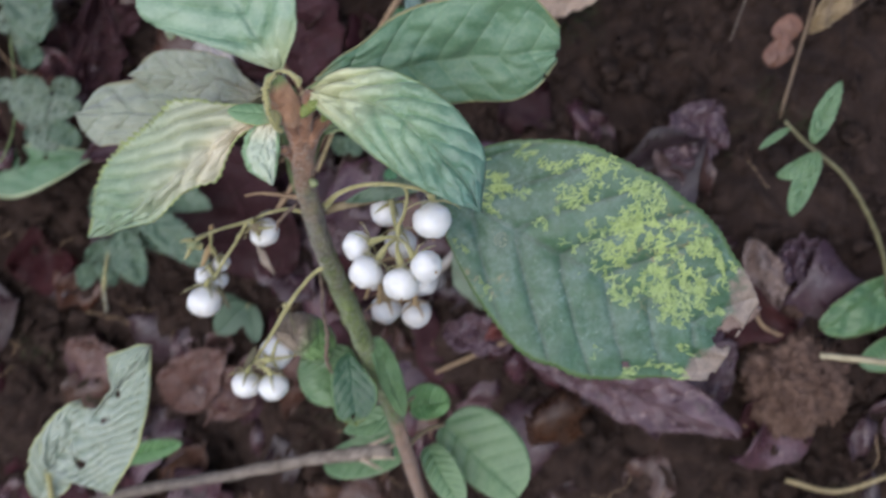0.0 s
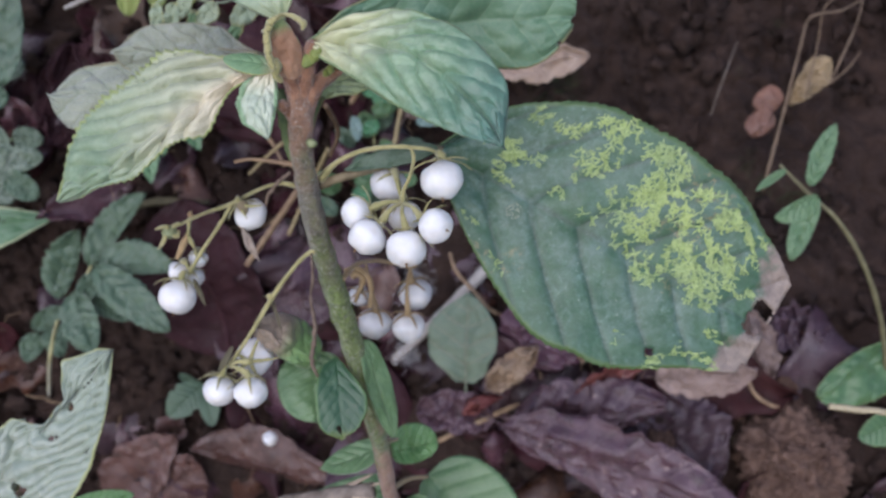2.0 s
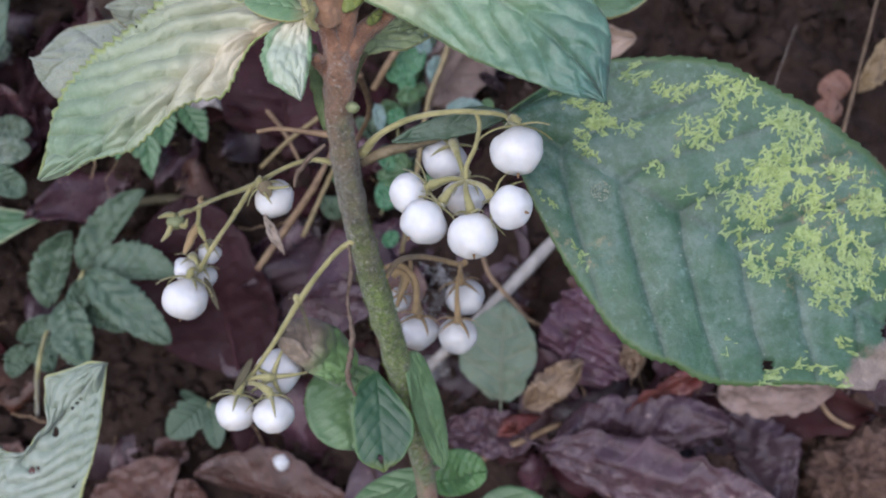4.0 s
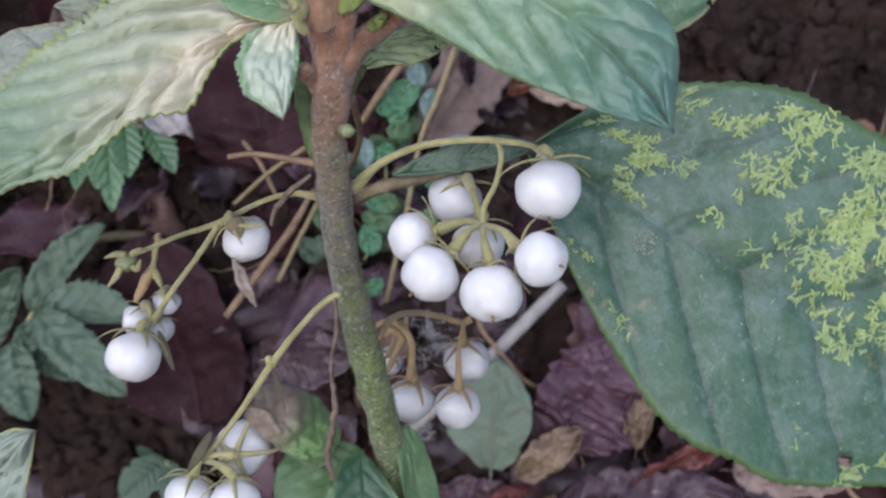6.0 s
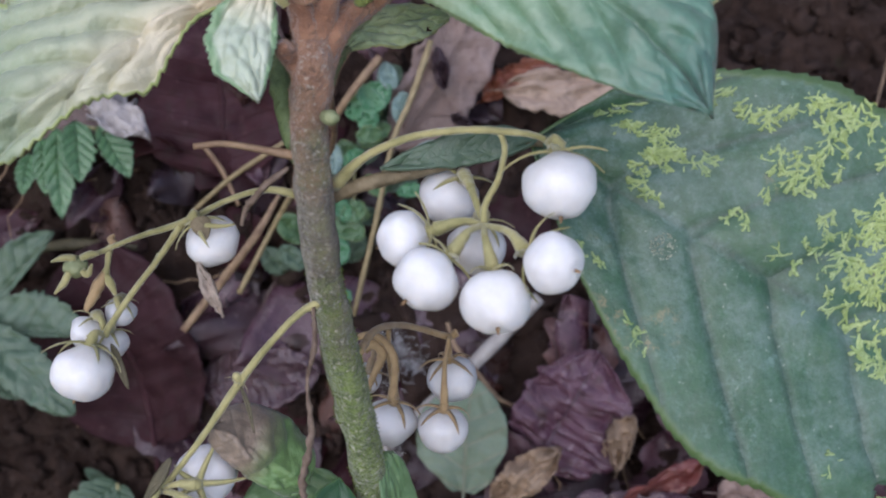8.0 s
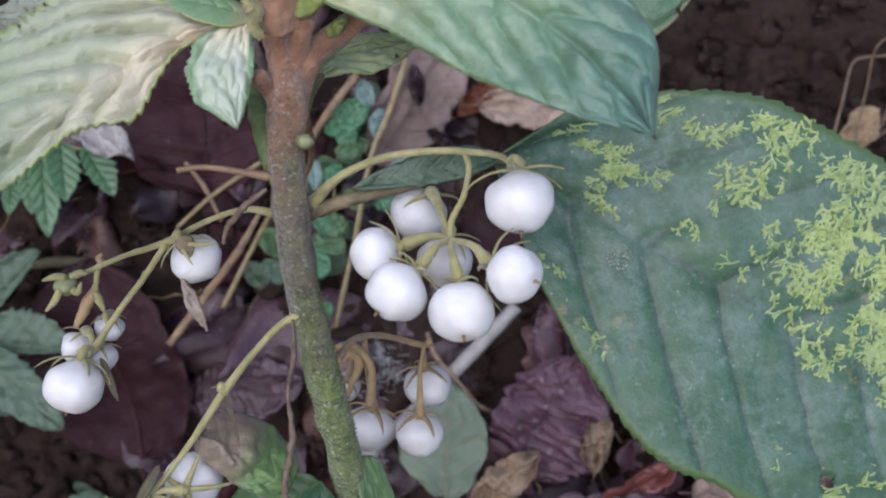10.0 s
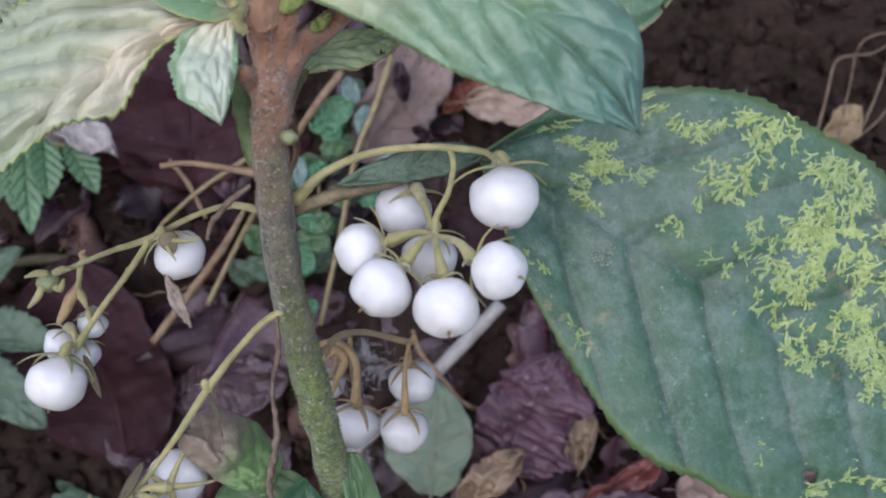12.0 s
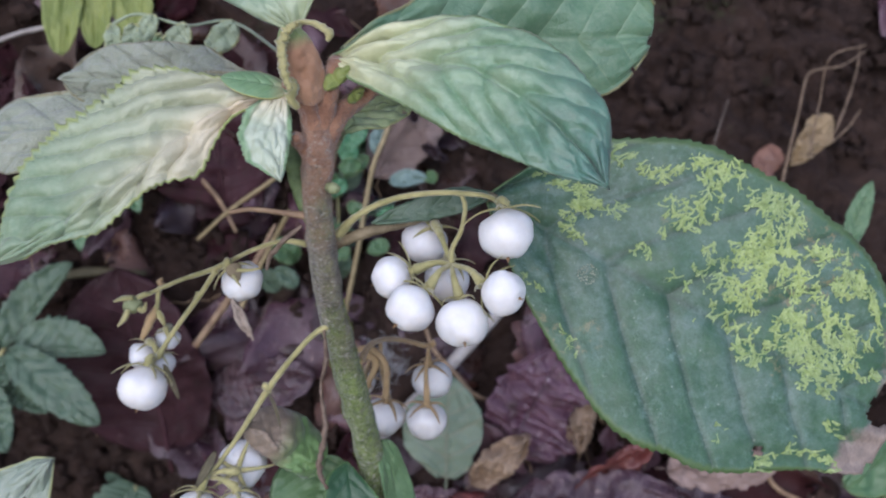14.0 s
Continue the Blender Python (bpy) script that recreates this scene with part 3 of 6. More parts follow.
stem = on_shrub("stem", tube([(-0.007, 0.0164, 0.3586), (-0.0044, 0.0149, 0.348), (-0.0022, 0.0075, 0.3379), (-0.0026, 0.0052, 0.3279), (-0.0013, 0.0036, 0.3156), (0.0002, 0.0017, 0.3027), (0.0031, -0.0006, 0.2893), (0.0065, -0.0033, 0.2754), (0.0095, -0.005, 0.2595), (0.0146, -0.0063, 0.227), (0.0167, -0.0046, 0.1988), (0.021, 0.004, 0.1221)],
    [0.0008, 0.0019, 0.0033, 0.0029, 0.003, 0.003, 0.0031, 0.0032, 0.003, 0.0026, 0.0025, 0.0028], n=170, seg=20, rough=0.22), M_STEM, "brown hairy stem with green moss below")

leaf(shrub, M_BIG, (0.0319, 0.0062, 0.3275), (0.1172, -0.0227, 0.29), (0.0588, -0.0282, 0.2938), (0.094, 0.0005, 0.3333), "large dark green leaf speckled with yellow liverwort", veins=7, slant=2.1, relief=0.00045, teeth=44, tooth=0.03, fold=0.05, bow=0.045, wave=0.0016, ns=150, nt=41, seed=3,
    prof=((0, 0.071, 0.131, 0.182, 0.226, 0.263, 0.295, 0.306, 0.294, 0.291, 0.266, 0.225, 0.186, 0.157, 0.125), (0.003, 0.138, 0.211, 0.256, 0.293, 0.316, 0.319, 0.321, 0.322, 0.307, 0.298, 0.271, 0.23, 0.193, 0.142)), holes=[(0.755, -0.199, 0.013), (0.966, 0.008, 0.035), (0.966, 0.041, 0.03), (0.529, -0.311, 0.012), (1.0, -0.12, 0.016)])
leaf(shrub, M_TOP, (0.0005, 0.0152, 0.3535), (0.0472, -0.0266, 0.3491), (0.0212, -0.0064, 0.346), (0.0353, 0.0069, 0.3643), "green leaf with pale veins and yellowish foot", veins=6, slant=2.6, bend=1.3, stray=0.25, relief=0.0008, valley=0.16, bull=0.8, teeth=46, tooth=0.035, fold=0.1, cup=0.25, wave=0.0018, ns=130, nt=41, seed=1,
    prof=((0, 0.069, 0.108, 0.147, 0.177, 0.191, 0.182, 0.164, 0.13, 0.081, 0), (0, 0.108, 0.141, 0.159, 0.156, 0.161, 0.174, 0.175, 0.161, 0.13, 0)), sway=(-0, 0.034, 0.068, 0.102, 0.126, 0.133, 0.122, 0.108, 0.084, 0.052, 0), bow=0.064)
leaf(shrub, M_BACK, (0.0026, 0.0194, 0.3542), (0.0691, 0.0307, 0.3532), (0.045, 0.0237, 0.3398), (0.036, 0.0359, 0.3702), "dull green blunt leaf with a browned ragged end", veins=8, relief=0.0004, teeth=34, tooth=0.03, fold=0.1, wave=0.0025, ns=130, nt=35, seed=2,
    prof=((0, 0.097, 0.124, 0.148, 0.163, 0.178, 0.182, 0.185, 0.187, 0.142, 0.03), (0, 0.077, 0.117, 0.183, 0.228, 0.247, 0.256, 0.253, 0.249, 0.227, 0.1)), holes=[(0.93, -0.1, 0.012), (1.0, -0.02, 0.025), (0.9, -0.19, 0.02)])
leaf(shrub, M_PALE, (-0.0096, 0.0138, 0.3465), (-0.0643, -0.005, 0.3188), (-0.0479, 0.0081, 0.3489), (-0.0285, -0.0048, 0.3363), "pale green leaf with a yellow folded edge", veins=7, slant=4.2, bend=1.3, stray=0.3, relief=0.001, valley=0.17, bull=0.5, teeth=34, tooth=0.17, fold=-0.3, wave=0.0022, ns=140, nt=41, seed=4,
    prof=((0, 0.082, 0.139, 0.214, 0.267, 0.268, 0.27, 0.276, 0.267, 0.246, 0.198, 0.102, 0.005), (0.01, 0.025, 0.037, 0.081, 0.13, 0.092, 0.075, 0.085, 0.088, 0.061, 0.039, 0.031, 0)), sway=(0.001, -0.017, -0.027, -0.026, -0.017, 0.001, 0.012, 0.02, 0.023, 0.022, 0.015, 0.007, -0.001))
leaf(shrub, M_WOOLLY, (-0.0132, 0.0215, 0.347), (-0.082, 0.0485, 0.3195), (-0.0558, 0.0367, 0.3168), (-0.0481, 0.0578, 0.3391), "woolly grey green rounded leaf behind another", cap=0.9, bull=1.0, veins=8, relief=0.0007, valley=0.15, fold=-0.1, wave=0.003, crease=0.001, teeth=34, tooth=0.03, ns=110, nt=35, seed=5,
    prof=((0, 0.03, 0.061, 0.081, 0.095, 0.109, 0.118, 0.125, 0.125, 0.13, 0.12), (0.001, 0.034, 0.067, 0.098, 0.118, 0.132, 0.142, 0.14, 0.14, 0.13, 0.12)))
leaf(shrub, M_WOOLLY, (-0.0163, 0.0258, 0.3448), (-0.0622, 0.0525, 0.3317), (-0.0419, 0.0426, 0.3267), (-0.0408, 0.05, 0.3423), "woolly pale leaf with a browned rim", cap=0.75, bull=1.0, veins=7, relief=0.0006, valley=0.15, fold=-0.1, wave=0.0025, crease=0.0008, teeth=28, tooth=0.03, ns=90, nt=31, seed=15,
    prof=((0, 0.04, 0.08, 0.119, 0.133, 0.145, 0.157, 0.15, 0.145, 0.14, 0.12), (0, 0.04, 0.084, 0.127, 0.14, 0.153, 0.153, 0.15, 0.145, 0.14, 0.12)))
leaf(shrub, M_DROOP, (-0.0088, 0.0107, 0.3491), (-0.009, -0.0033, 0.3366), (-0.0162, 0.0017, 0.3435), (-0.0059, 0.0047, 0.3443), "small drooping pale green leaf", veins=2.5, slant=3.0, relief=0.0002, valley=0.2, bull=0.3, teeth=20, tooth=0.12, fold=-0.2, wave=0.0012, ns=100, nt=35,
    prof=((0.002, 0.133, 0.241, 0.295, 0.305, 0.332, 0.323, 0.302, 0.283, 0.144, 0), (0.002, 0.079, 0.127, 0.175, 0.195, 0.202, 0.181, 0.149, 0.109, 0.062, 0)), sway=(0, -0.022, -0.053, -0.085, -0.098, -0.106, -0.097, -0.08, -0.056, -0.03, 0))
leaf(shrub, M_YOUNG, (-0.011, 0.0054, 0.3403), (-0.0124, 0.0029, 0.3361), (-0.0136, 0.0044, 0.3385), (-0.0095, 0.0032, 0.3371), "tip of a small green leaf", blunt=0.45, fold=0.1, relief=0.0001)
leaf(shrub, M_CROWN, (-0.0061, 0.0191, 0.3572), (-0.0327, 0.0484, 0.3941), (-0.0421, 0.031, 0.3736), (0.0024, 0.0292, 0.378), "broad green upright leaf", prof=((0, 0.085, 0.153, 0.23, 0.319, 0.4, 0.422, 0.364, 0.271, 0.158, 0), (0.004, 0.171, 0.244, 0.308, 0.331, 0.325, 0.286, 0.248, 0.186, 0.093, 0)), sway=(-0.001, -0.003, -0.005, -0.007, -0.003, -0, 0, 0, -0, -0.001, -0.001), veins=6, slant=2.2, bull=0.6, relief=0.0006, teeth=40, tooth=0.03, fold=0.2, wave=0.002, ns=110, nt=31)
leaf(shrub, M_YOUNG_TIP, (-0.0077, 0.0106, 0.349), (-0.0203, 0.01, 0.3515), (-0.0137, 0.007, 0.3491), (-0.0147, 0.0127, 0.3519), "young green leaf at the shoot tip", teeth=18, tooth=0.1, relief=0.00012, veins=5, cup=0.3)
leaf(shrub, M_SAGE, (0.0009, 0.0158, 0.3357), (0.0188, 0.0279, 0.3385), (0.0096, 0.0187, 0.3362), (0.0084, 0.0255, 0.3423), "small sage green leaf with a chewed spot", teeth=16, tooth=0.06, veins=4, slant=2.2, relief=0.0004, valley=0.16, ns=90, nt=31, wave=0.0015,
    prof=((0, 0.056, 0.141, 0.196, 0.22, 0.219, 0.203, 0.172, 0.13, 0.076, 0.02), (0, 0.049, 0.041, 0.055, 0.092, 0.123, 0.142, 0.133, 0.118, 0.098, 0.03)), sway=(0, 0.063, 0.111, 0.131, 0.122, 0.101, 0.081, 0.06, 0.04, 0.02, 0), holes=[(0.77, -0.045, 0.018), (0.8, -0.06, 0.012)])
on_shrub("petiole", tube([(-0.0002, 0.0084, 0.3324), (0.0004, 0.0113, 0.3346), (0.0013, 0.0149, 0.3361), (0.003, 0.0167, 0.3369)], [0.0008, 0.0011, 0.0012, 0.0005], n=16, seg=10, rough=0.3), M_WING, "green winged leaf stalk")


# shoot tip: hairy brown petioles and buds
for pts, rr in (
    ([(-0.0017, 0.0063, 0.3329), (0.001, 0.0105, 0.342), (0.0058, 0.0152, 0.3451), (0.0113, 0.0159, 0.3495)], [0.0018, 0.0022, 0.002, 0.0018]),
    ([(-0.0019, 0.0071, 0.334), (-0.001, 0.01, 0.3431), (0.0001, 0.0113, 0.3483), (0.0013, 0.0131, 0.3524), (0.0016, 0.0147, 0.3529)], [0.0018, 0.0023, 0.0019, 0.0018, 0.0017]),
    ([(-0.0021, 0.0071, 0.334), (-0.0034, 0.009, 0.3434), (-0.0051, 0.0102, 0.3485), (-0.0064, 0.0109, 0.3528)], [0.0018, 0.0021, 0.0018, 0.0011]),
    ([(-0.0026, 0.0053, 0.3348), (-0.0046, 0.0065, 0.3382), (-0.0062, 0.0058, 0.3406), (-0.0068, 0.0054, 0.3417)], [0.0016, 0.0015, 0.0014, 0.001]),
    ([(-0.0051, 0.0131, 0.349), (-0.0072, 0.0118, 0.3489), (-0.0091, 0.0114, 0.3483)], [0.0026, 0.002, 0.0014]),
):
    on_shrub("petiole", tube(pts, rr, n=24, seg=16, rough=0.18), M_SHOOT, "brown hairy leaf stalk")
on_shrub("petiole", tube([(0.0001, 0.008, 0.3147), (0.0072, 0.006, 0.3189), (0.0157, 0.0043, 0.3228), (0.025, 0.0058, 0.3255), (0.0319, 0.0064, 0.3275), (0.035, 0.0056, 0.3268)], [0.0014, 0.0012, 0.0012, 0.0012, 0.0012, 0.0006], n=36, seg=10, rough=0.35), M_WINGED, "dull olive leaf stalk")
leaf(shrub, M_HERB, (0.0085, 0.0033, 0.323), (0.0325, 0.0056, 0.3282), (0.021, 0.003, 0.324), (0.0206, 0.0062, 0.3285), "narrow green wing along the leaf stalk", name="wing", peak=0.6, ns=60, nt=9, relief=0.0001, ragged=0.15, seed=8, wave=0.001)
on_shrub("petiole", tube([(-0.0041, 0.0041, 0.323), (-0.0058, 0.0095, 0.327), (-0.0079, 0.0173, 0.331), (-0.01, 0.0229, 0.3353)], [0.001, 0.0019, 0.002, 0.0016], n=18, seg=12, rough=0.3), M_WING, "grooved green leaf stalk")
on_shrub("bud", tube([(-0.0007, 0.0048, 0.3308), (0.0009, 0.0019, 0.3319), (0.002, 0.001, 0.3324)], [0.0007, 0.0013, 0.0005], n=10, seg=10), M_NODE, "small pale green bud")
on_shrub("twig_stub", tube([(-0.0044, 0.0047, 0.3238), (-0.0093, 0.0051, 0.3243), (-0.0156, 0.0055, 0.3249), (-0.0202, 0.0051, 0.3244)], [0.0009, 0.0006, 0.0005, 0.0005], n=16, seg=8, rough=0.15), M_STICK, "bare dry side twig")
on_shrub("dry_strip", tube([(-0.0012, -0.0042, 0.3013), (-0.001, -0.0063, 0.295), (-0.0021, -0.0067, 0.2877), (-0.0013, -0.0104, 0.2792), (-0.0027, -0.0123, 0.2698), (-0.001, -0.0151, 0.2659)], [0.0003, 0.0005, 0.0003, 0.0006, 0.0007, 0.0003], n=70, seg=7, rough=1.0), M_DRY, "shrivelled brown strip hanging on the stem")
on_shrub("dry_strip", tube([(-0.0056, 0.0035, 0.3222), (-0.0085, 0.0021, 0.3203), (-0.0121, 0.0033, 0.3151), (-0.0132, 0.0033, 0.3116)], [0.0004, 0.0006, 0.0005, 0.0003], n=30, seg=7, rough=0.9), M_DRY)
leaf(shrub, M_WILTED, (-0.0213, 0.0069, 0.3025), (-0.0166, 0.0013, 0.2946), (-0.0196, 0.0031, 0.2970), (-0.0177, 0.0037, 0.2982), "pale shrivelled strip hanging beside a berry", name="dry_strip", ns=40, nt=9, relief=0.0, wave=0.0015, twist=1.5, fold=0.8, blunt=1.3, peak=0.55, foot=0.25, seed=9)


leaf(shrub, M_BUD, (-0.0031, 0.0079, 0.347), (-0.0079, 0.0131, 0.3609), (-0.0096, 0.0094, 0.3558), (-0.0009, 0.0095, 0.3542), "furled brown leaf bud with a green rim", name="bud", cup=0.5, fold=0.1, blunt=0.45, relief=0.0, wave=0.0012, teeth=14, tooth=0.08, seed=11)
leaf(shrub, M_BUD, (-0.0022, 0.0096, 0.3458), (-0.004, 0.0136, 0.3565), (-0.0057, 0.0103, 0.352), (-0.0002, 0.0108, 0.351), name="bud", cup=0.6, fold=-0.1, blunt=0.5, relief=0.0, wave=0.0007, seed=12)
leaf(shrub, M_LIME, (-0.0007, 0.0090, 0.3497), (0.0047, 0.0109, 0.3538), (-0.0003, 0.0106, 0.3523), (0.0024, 0.0094, 0.3510), "yellow green scale at a leaf foot", name="scale", ns=24, nt=9, relief=0.0, wave=0.001, cup=0.6, blunt=0.7)
leaf(shrub, M_LIME, (0.0039, 0.0119, 0.3458), (0.0068, 0.0131, 0.3483), (0.0046, 0.0129, 0.3476), (0.0060, 0.0121, 0.3465), "yellow green scale at a leaf foot", name="scale", ns=24, nt=9, relief=0.0, wave=0.001, cup=0.6, blunt=0.7)
on_shrub("tendril", tube([(-0.0079, 0.0126, 0.3603), (-0.0065, 0.0133, 0.3611), (-0.0049, 0.0136, 0.3616), (-0.0022, 0.0124, 0.3616), (0.0002, 0.0105, 0.3607), (-0.0001, 0.0095, 0.3594)], [0.0003, 0.0005, 0.0005, 0.0006, 0.0009, 0.0003], n=30, seg=10, rough=0.6), M_STALK, "curled yellow green tip of a young leaf")
on_shrub("frill", tube([(-0.0078, 0.0091, 0.352), (-0.0065, 0.0071, 0.3509), (-0.0071, 0.0059, 0.3493), (-0.0058, 0.0057, 0.3473)], [0.0008, 0.0012, 0.001, 0.0006], n=24, seg=10, rough=0.8), M_STALK, "crinkled green leaf foot")

# pale frilled young leaves behind the woolly ones
for k, (mat, b, t, l, r) in enumerate((
    (M_FRILL, (-0.0561, 0.0824, 0.3337), (-0.0561, 0.0769, 0.3268), (-0.0583, 0.0796, 0.3302), (-0.0539, 0.0796, 0.3302)),
    (M_FRILL, (-0.0509, 0.0824, 0.3337), (-0.0516, 0.0771, 0.3269), (-0.0540, 0.0796, 0.3302), (-0.0485, 0.0797, 0.3301)),
    (M_FRILL, (-0.0375, 0.0825, 0.3336), (-0.0433, 0.0784, 0.3285), (-0.0430, 0.0810, 0.3318), (-0.0381, 0.0786, 0.3288)),
    (M_FRILL, (-0.0254, 0.0832, 0.3344), (-0.0326, 0.0785, 0.3285), (-0.0319, 0.0815, 0.3323), (-0.0254, 0.0794, 0.3295)),
    (M_YOUNG_TIP, (-0.0295, 0.0789, 0.3290), (-0.0340, 0.0746, 0.3236), (-0.0333, 0.0778, 0.3277), (-0.0302, 0.0759, 0.3252)),
    (M_YOUNG_TIP, (-0.0440, 0.0810, 0.3318), (-0.0457, 0.0771, 0.3269), (-0.0464, 0.0790, 0.3293), (-0.0437, 0.0788, 0.3290)),
    (M_FRILL, (-0.0461, 0.0841, 0.3358), (-0.0485, 0.0794, 0.3299), (-0.0502, 0.0820, 0.3331), (-0.0451, 0.0814, 0.3323)),
)):
    leaf(shrub, mat, b, t, l, r, "small pale frilled young leaf", ns=40, nt=13, relief=0.0003, teeth=9, tooth=0.14, wave=0.0015, cup=0.15, seed=50 + k)
on_shrub("petiole", tube([(-0.0567, 0.0843, 0.3329), (-0.0501, 0.0860, 0.3350), (-0.0379, 0.0844, 0.3328), (-0.0257, 0.0851, 0.3336), (-0.0044, 0.0160, 0.3500)], [0.0004, 0.0004, 0.0004, 0.0004, 0.0004], n=30, seg=8, rough=0.3), M_FRILL, "thin pale side shoot")
on_shrub("frill", tube([(-0.0070, 0.0032, 0.3523), (-0.0079, 0.0050, 0.3546), (-0.0084, 0.0070, 0.3572), (-0.0084, 0.0089, 0.3596), (-0.0072, 0.0104, 0.3614), (-0.0054, 0.0110, 0.3622)], [0.0005, 0.0008, 0.0009, 0.0009, 0.0008, 0.0005], n=60, seg=10, rough=1.1), M_STALK, "crinkled green rim of the bud")

# small leaves on the lower stem
leaf(shrub, M_WITHER, (-0.0022, -0.0082, 0.2653), (-0.0179, -0.0053, 0.2761), (-0.0109, -0.0116, 0.2708), (-0.0083, -0.0007, 0.279), "curled green leaf with a withered brown tip", cup=0.55, fold=-0.25, blunt=0.35, curl=0.4, relief=0.00015, wave=0.0025, veins=5)
leaf(shrub, M_LOW, (-0.0037, -0.0006, 0.2619), (-0.0026, -0.0155, 0.2481), (-0.0141, -0.01, 0.2559), (0.0055, -0.0068, 0.2545), blunt=0.42, fold=0.1, relief=0.0003, wave=0.0008, veins=8, slant=2.4, teeth=24, tooth=0.05)
leaf(shrub, M_HANG, (0.0033, -0.0059, 0.2649), (0.0055, -0.0241, 0.25), (-0.003, -0.0172, 0.2597), (0.0132, -0.0153, 0.2588), "dark green leaf with an insect hole", fold=0.1, relief=0.00012, valley=0.16, wave=0.0004, veins=6, slant=2.4, teeth=24, tooth=0.04, ns=90, nt=31,
    prof=((0, 0.171, 0.231, 0.255, 0.279, 0.282, 0.283, 0.276, 0.266, 0.195, 0), (0, 0.073, 0.144, 0.213, 0.273, 0.322, 0.323, 0.309, 0.252, 0.173, 0)), holes=[(0.86, -0.03, 0.03), (0.9, -0.02, 0.02), (1.0, 0.08, 0.05)])
leaf(shrub, M_LOW, (0.0115, -0.0032, 0.2688), (0.0193, -0.0141, 0.24), (0.0125, -0.0114, 0.2542), (0.0186, -0.0058, 0.2551), blunt=0.55, fold=0.1, relief=0.0003, wave=0.0006, veins=4, slant=5.0)
leaf(shrub, M_FRESH, (0.0163, 0.0181, 0.1963), (0.0319, 0.0148, 0.205), (0.0239, 0.0119, 0.1975), (0.0229, 0.0227, 0.2057), "small bright green round leaf", blunt=0.4, fold=0.1, relief=0.0005, veins=7, slant=2.2, teeth=18, tooth=0.05, wave=0.001)
leaf(shrub, M_LOW, (0.0154, 0.0037, 0.217), (-0.0058, -0.0011, 0.2102), (0.0063, -0.0033, 0.2107), (0.0046, 0.0065, 0.2138), blunt=0.75, teeth=14, tooth=0.06, fold=0.1, relief=0.0003, wave=0.0003, veins=5, slant=2.0)
leaf(shrub, M_LOW, (0.0279, 0.0212, 0.1798), (0.0576, -0.0034, 0.1664), (0.036, 0.0032, 0.1686), (0.0601, 0.0155, 0.1787), "round green leaf low on the stem", blunt=0.42, fold=0.1, teeth=26, tooth=0.05, veins=6)
leaf(shrub, M_LOW, (0.0167, 0.0062, 0.1932), (-0.017, -0.0003, 0.1843), (-0.0012, -0.0056, 0.1837), (0.0009, 0.01, 0.1916), "green leaf low on the stem", blunt=0.45, fold=0.08, veins=6, relief=0.0004)
leaf(shrub, M_LOW, (0.0222, 0.0089, 0.1833), (0.0349, -0.01, 0.1709), (0.0243, -0.0042, 0.1755), (0.0359, 0.0005, 0.1786), blunt=0.42, relief=0.0004)
for pts in (([(0.0139, -0.0028, 0.2217), (0.0158, 0.0094, 0.2113), (0.0181, 0.0209, 0.1998)]), ([(0.0158, -0.0003, 0.1978), (0.0216, 0.0126, 0.1884), (0.0283, 0.021, 0.1795)])):
    on_shrub("petiole", tube(pts, [0.001, 0.0008, 0.0007], n=12, seg=8), M_BROWN_STALK)


# ---- berries ----
def berry_mesh(r):
    bm = bmesh.new()
    bmesh.ops.create_uvsphere(bm, u_segments=28, v_segments=18, radius=r)
    for v in bm.verts:
        c = v.co / r
        h = math.hypot(c.x, c.y)
        lobes = 1 + 0.03 * math.cos(5 * math.atan2(c.y, c.x)) * h
        wide = (1.0 + 0.09 * c.z - 0.02 * c.z * c.z) * lobes
        v.co.x *= wide
        v.co.y *= wide
        v.co.z *= 0.9 - 0.06 * c.z
        v.co *= 1 + 0.09 * noise.noise(c * 1.3 + Vector((r * 9000, 0, 0))) + 0.025 * noise.noise(c * 3.1 + Vector((0, r * 7000, 0)))
        v.co.z += r * 0.12 * math.exp(-((h / 0.3) ** 2))
    return bm


def calyx_mesh(r, seed):
    """Five narrow sepals spreading from a small cup over the berry."""
    rng = random.Random(seed)
    bm = bmesh.new()
    for k in range(5):
        a = k * 2 * math.pi / 5 + rng.uniform(-0.25, 0.25)
        d, s = Vector((math.cos(a), math.sin(a), 0)), Vector((-math.sin(a), math.cos(a), 0))
        away, far = rng.uniform(0.0, 0.6), rng.uniform(0.85, 1.25)
        rows = []
        for i in range(7):
            f = i / 6
            w = r * 0.12 * (1 - f) ** 0.6 + r * 0.014
            th = 0.12 + far * f
            out = 1.05 + 0.08 * math.sin(f * 3) + (0.08 + away) * f * f
            c = r * out * (math.sin(th) * d + Vector((0, 0, 0.95 * math.cos(th))))
            rows.append([bm.verts.new(c - s * w), bm.verts.new(c + Vector((0, 0, r * 0.05 * (1 - f)))), bm.verts.new(c + s * w), bm.verts.new(c - Vector((0, 0, r * 0.05)))])
        for p, q in zip(rows, rows[1:]):
            for i in range(4):
                bm.faces.new((p[i], p[(i + 1) % 4], q[(i + 1) % 4], q[i]))
    bmesh.ops.create_cone(bm, cap_ends=True, segments=10, radius1=r * 0.25, radius2=r * 0.13, depth=r * 0.4, matrix=Matrix.Translation((0, 0, r * 1.08)))
    bmesh.ops.recalc_face_normals(bm, faces=bm.faces)
    return bm


BERRY = []


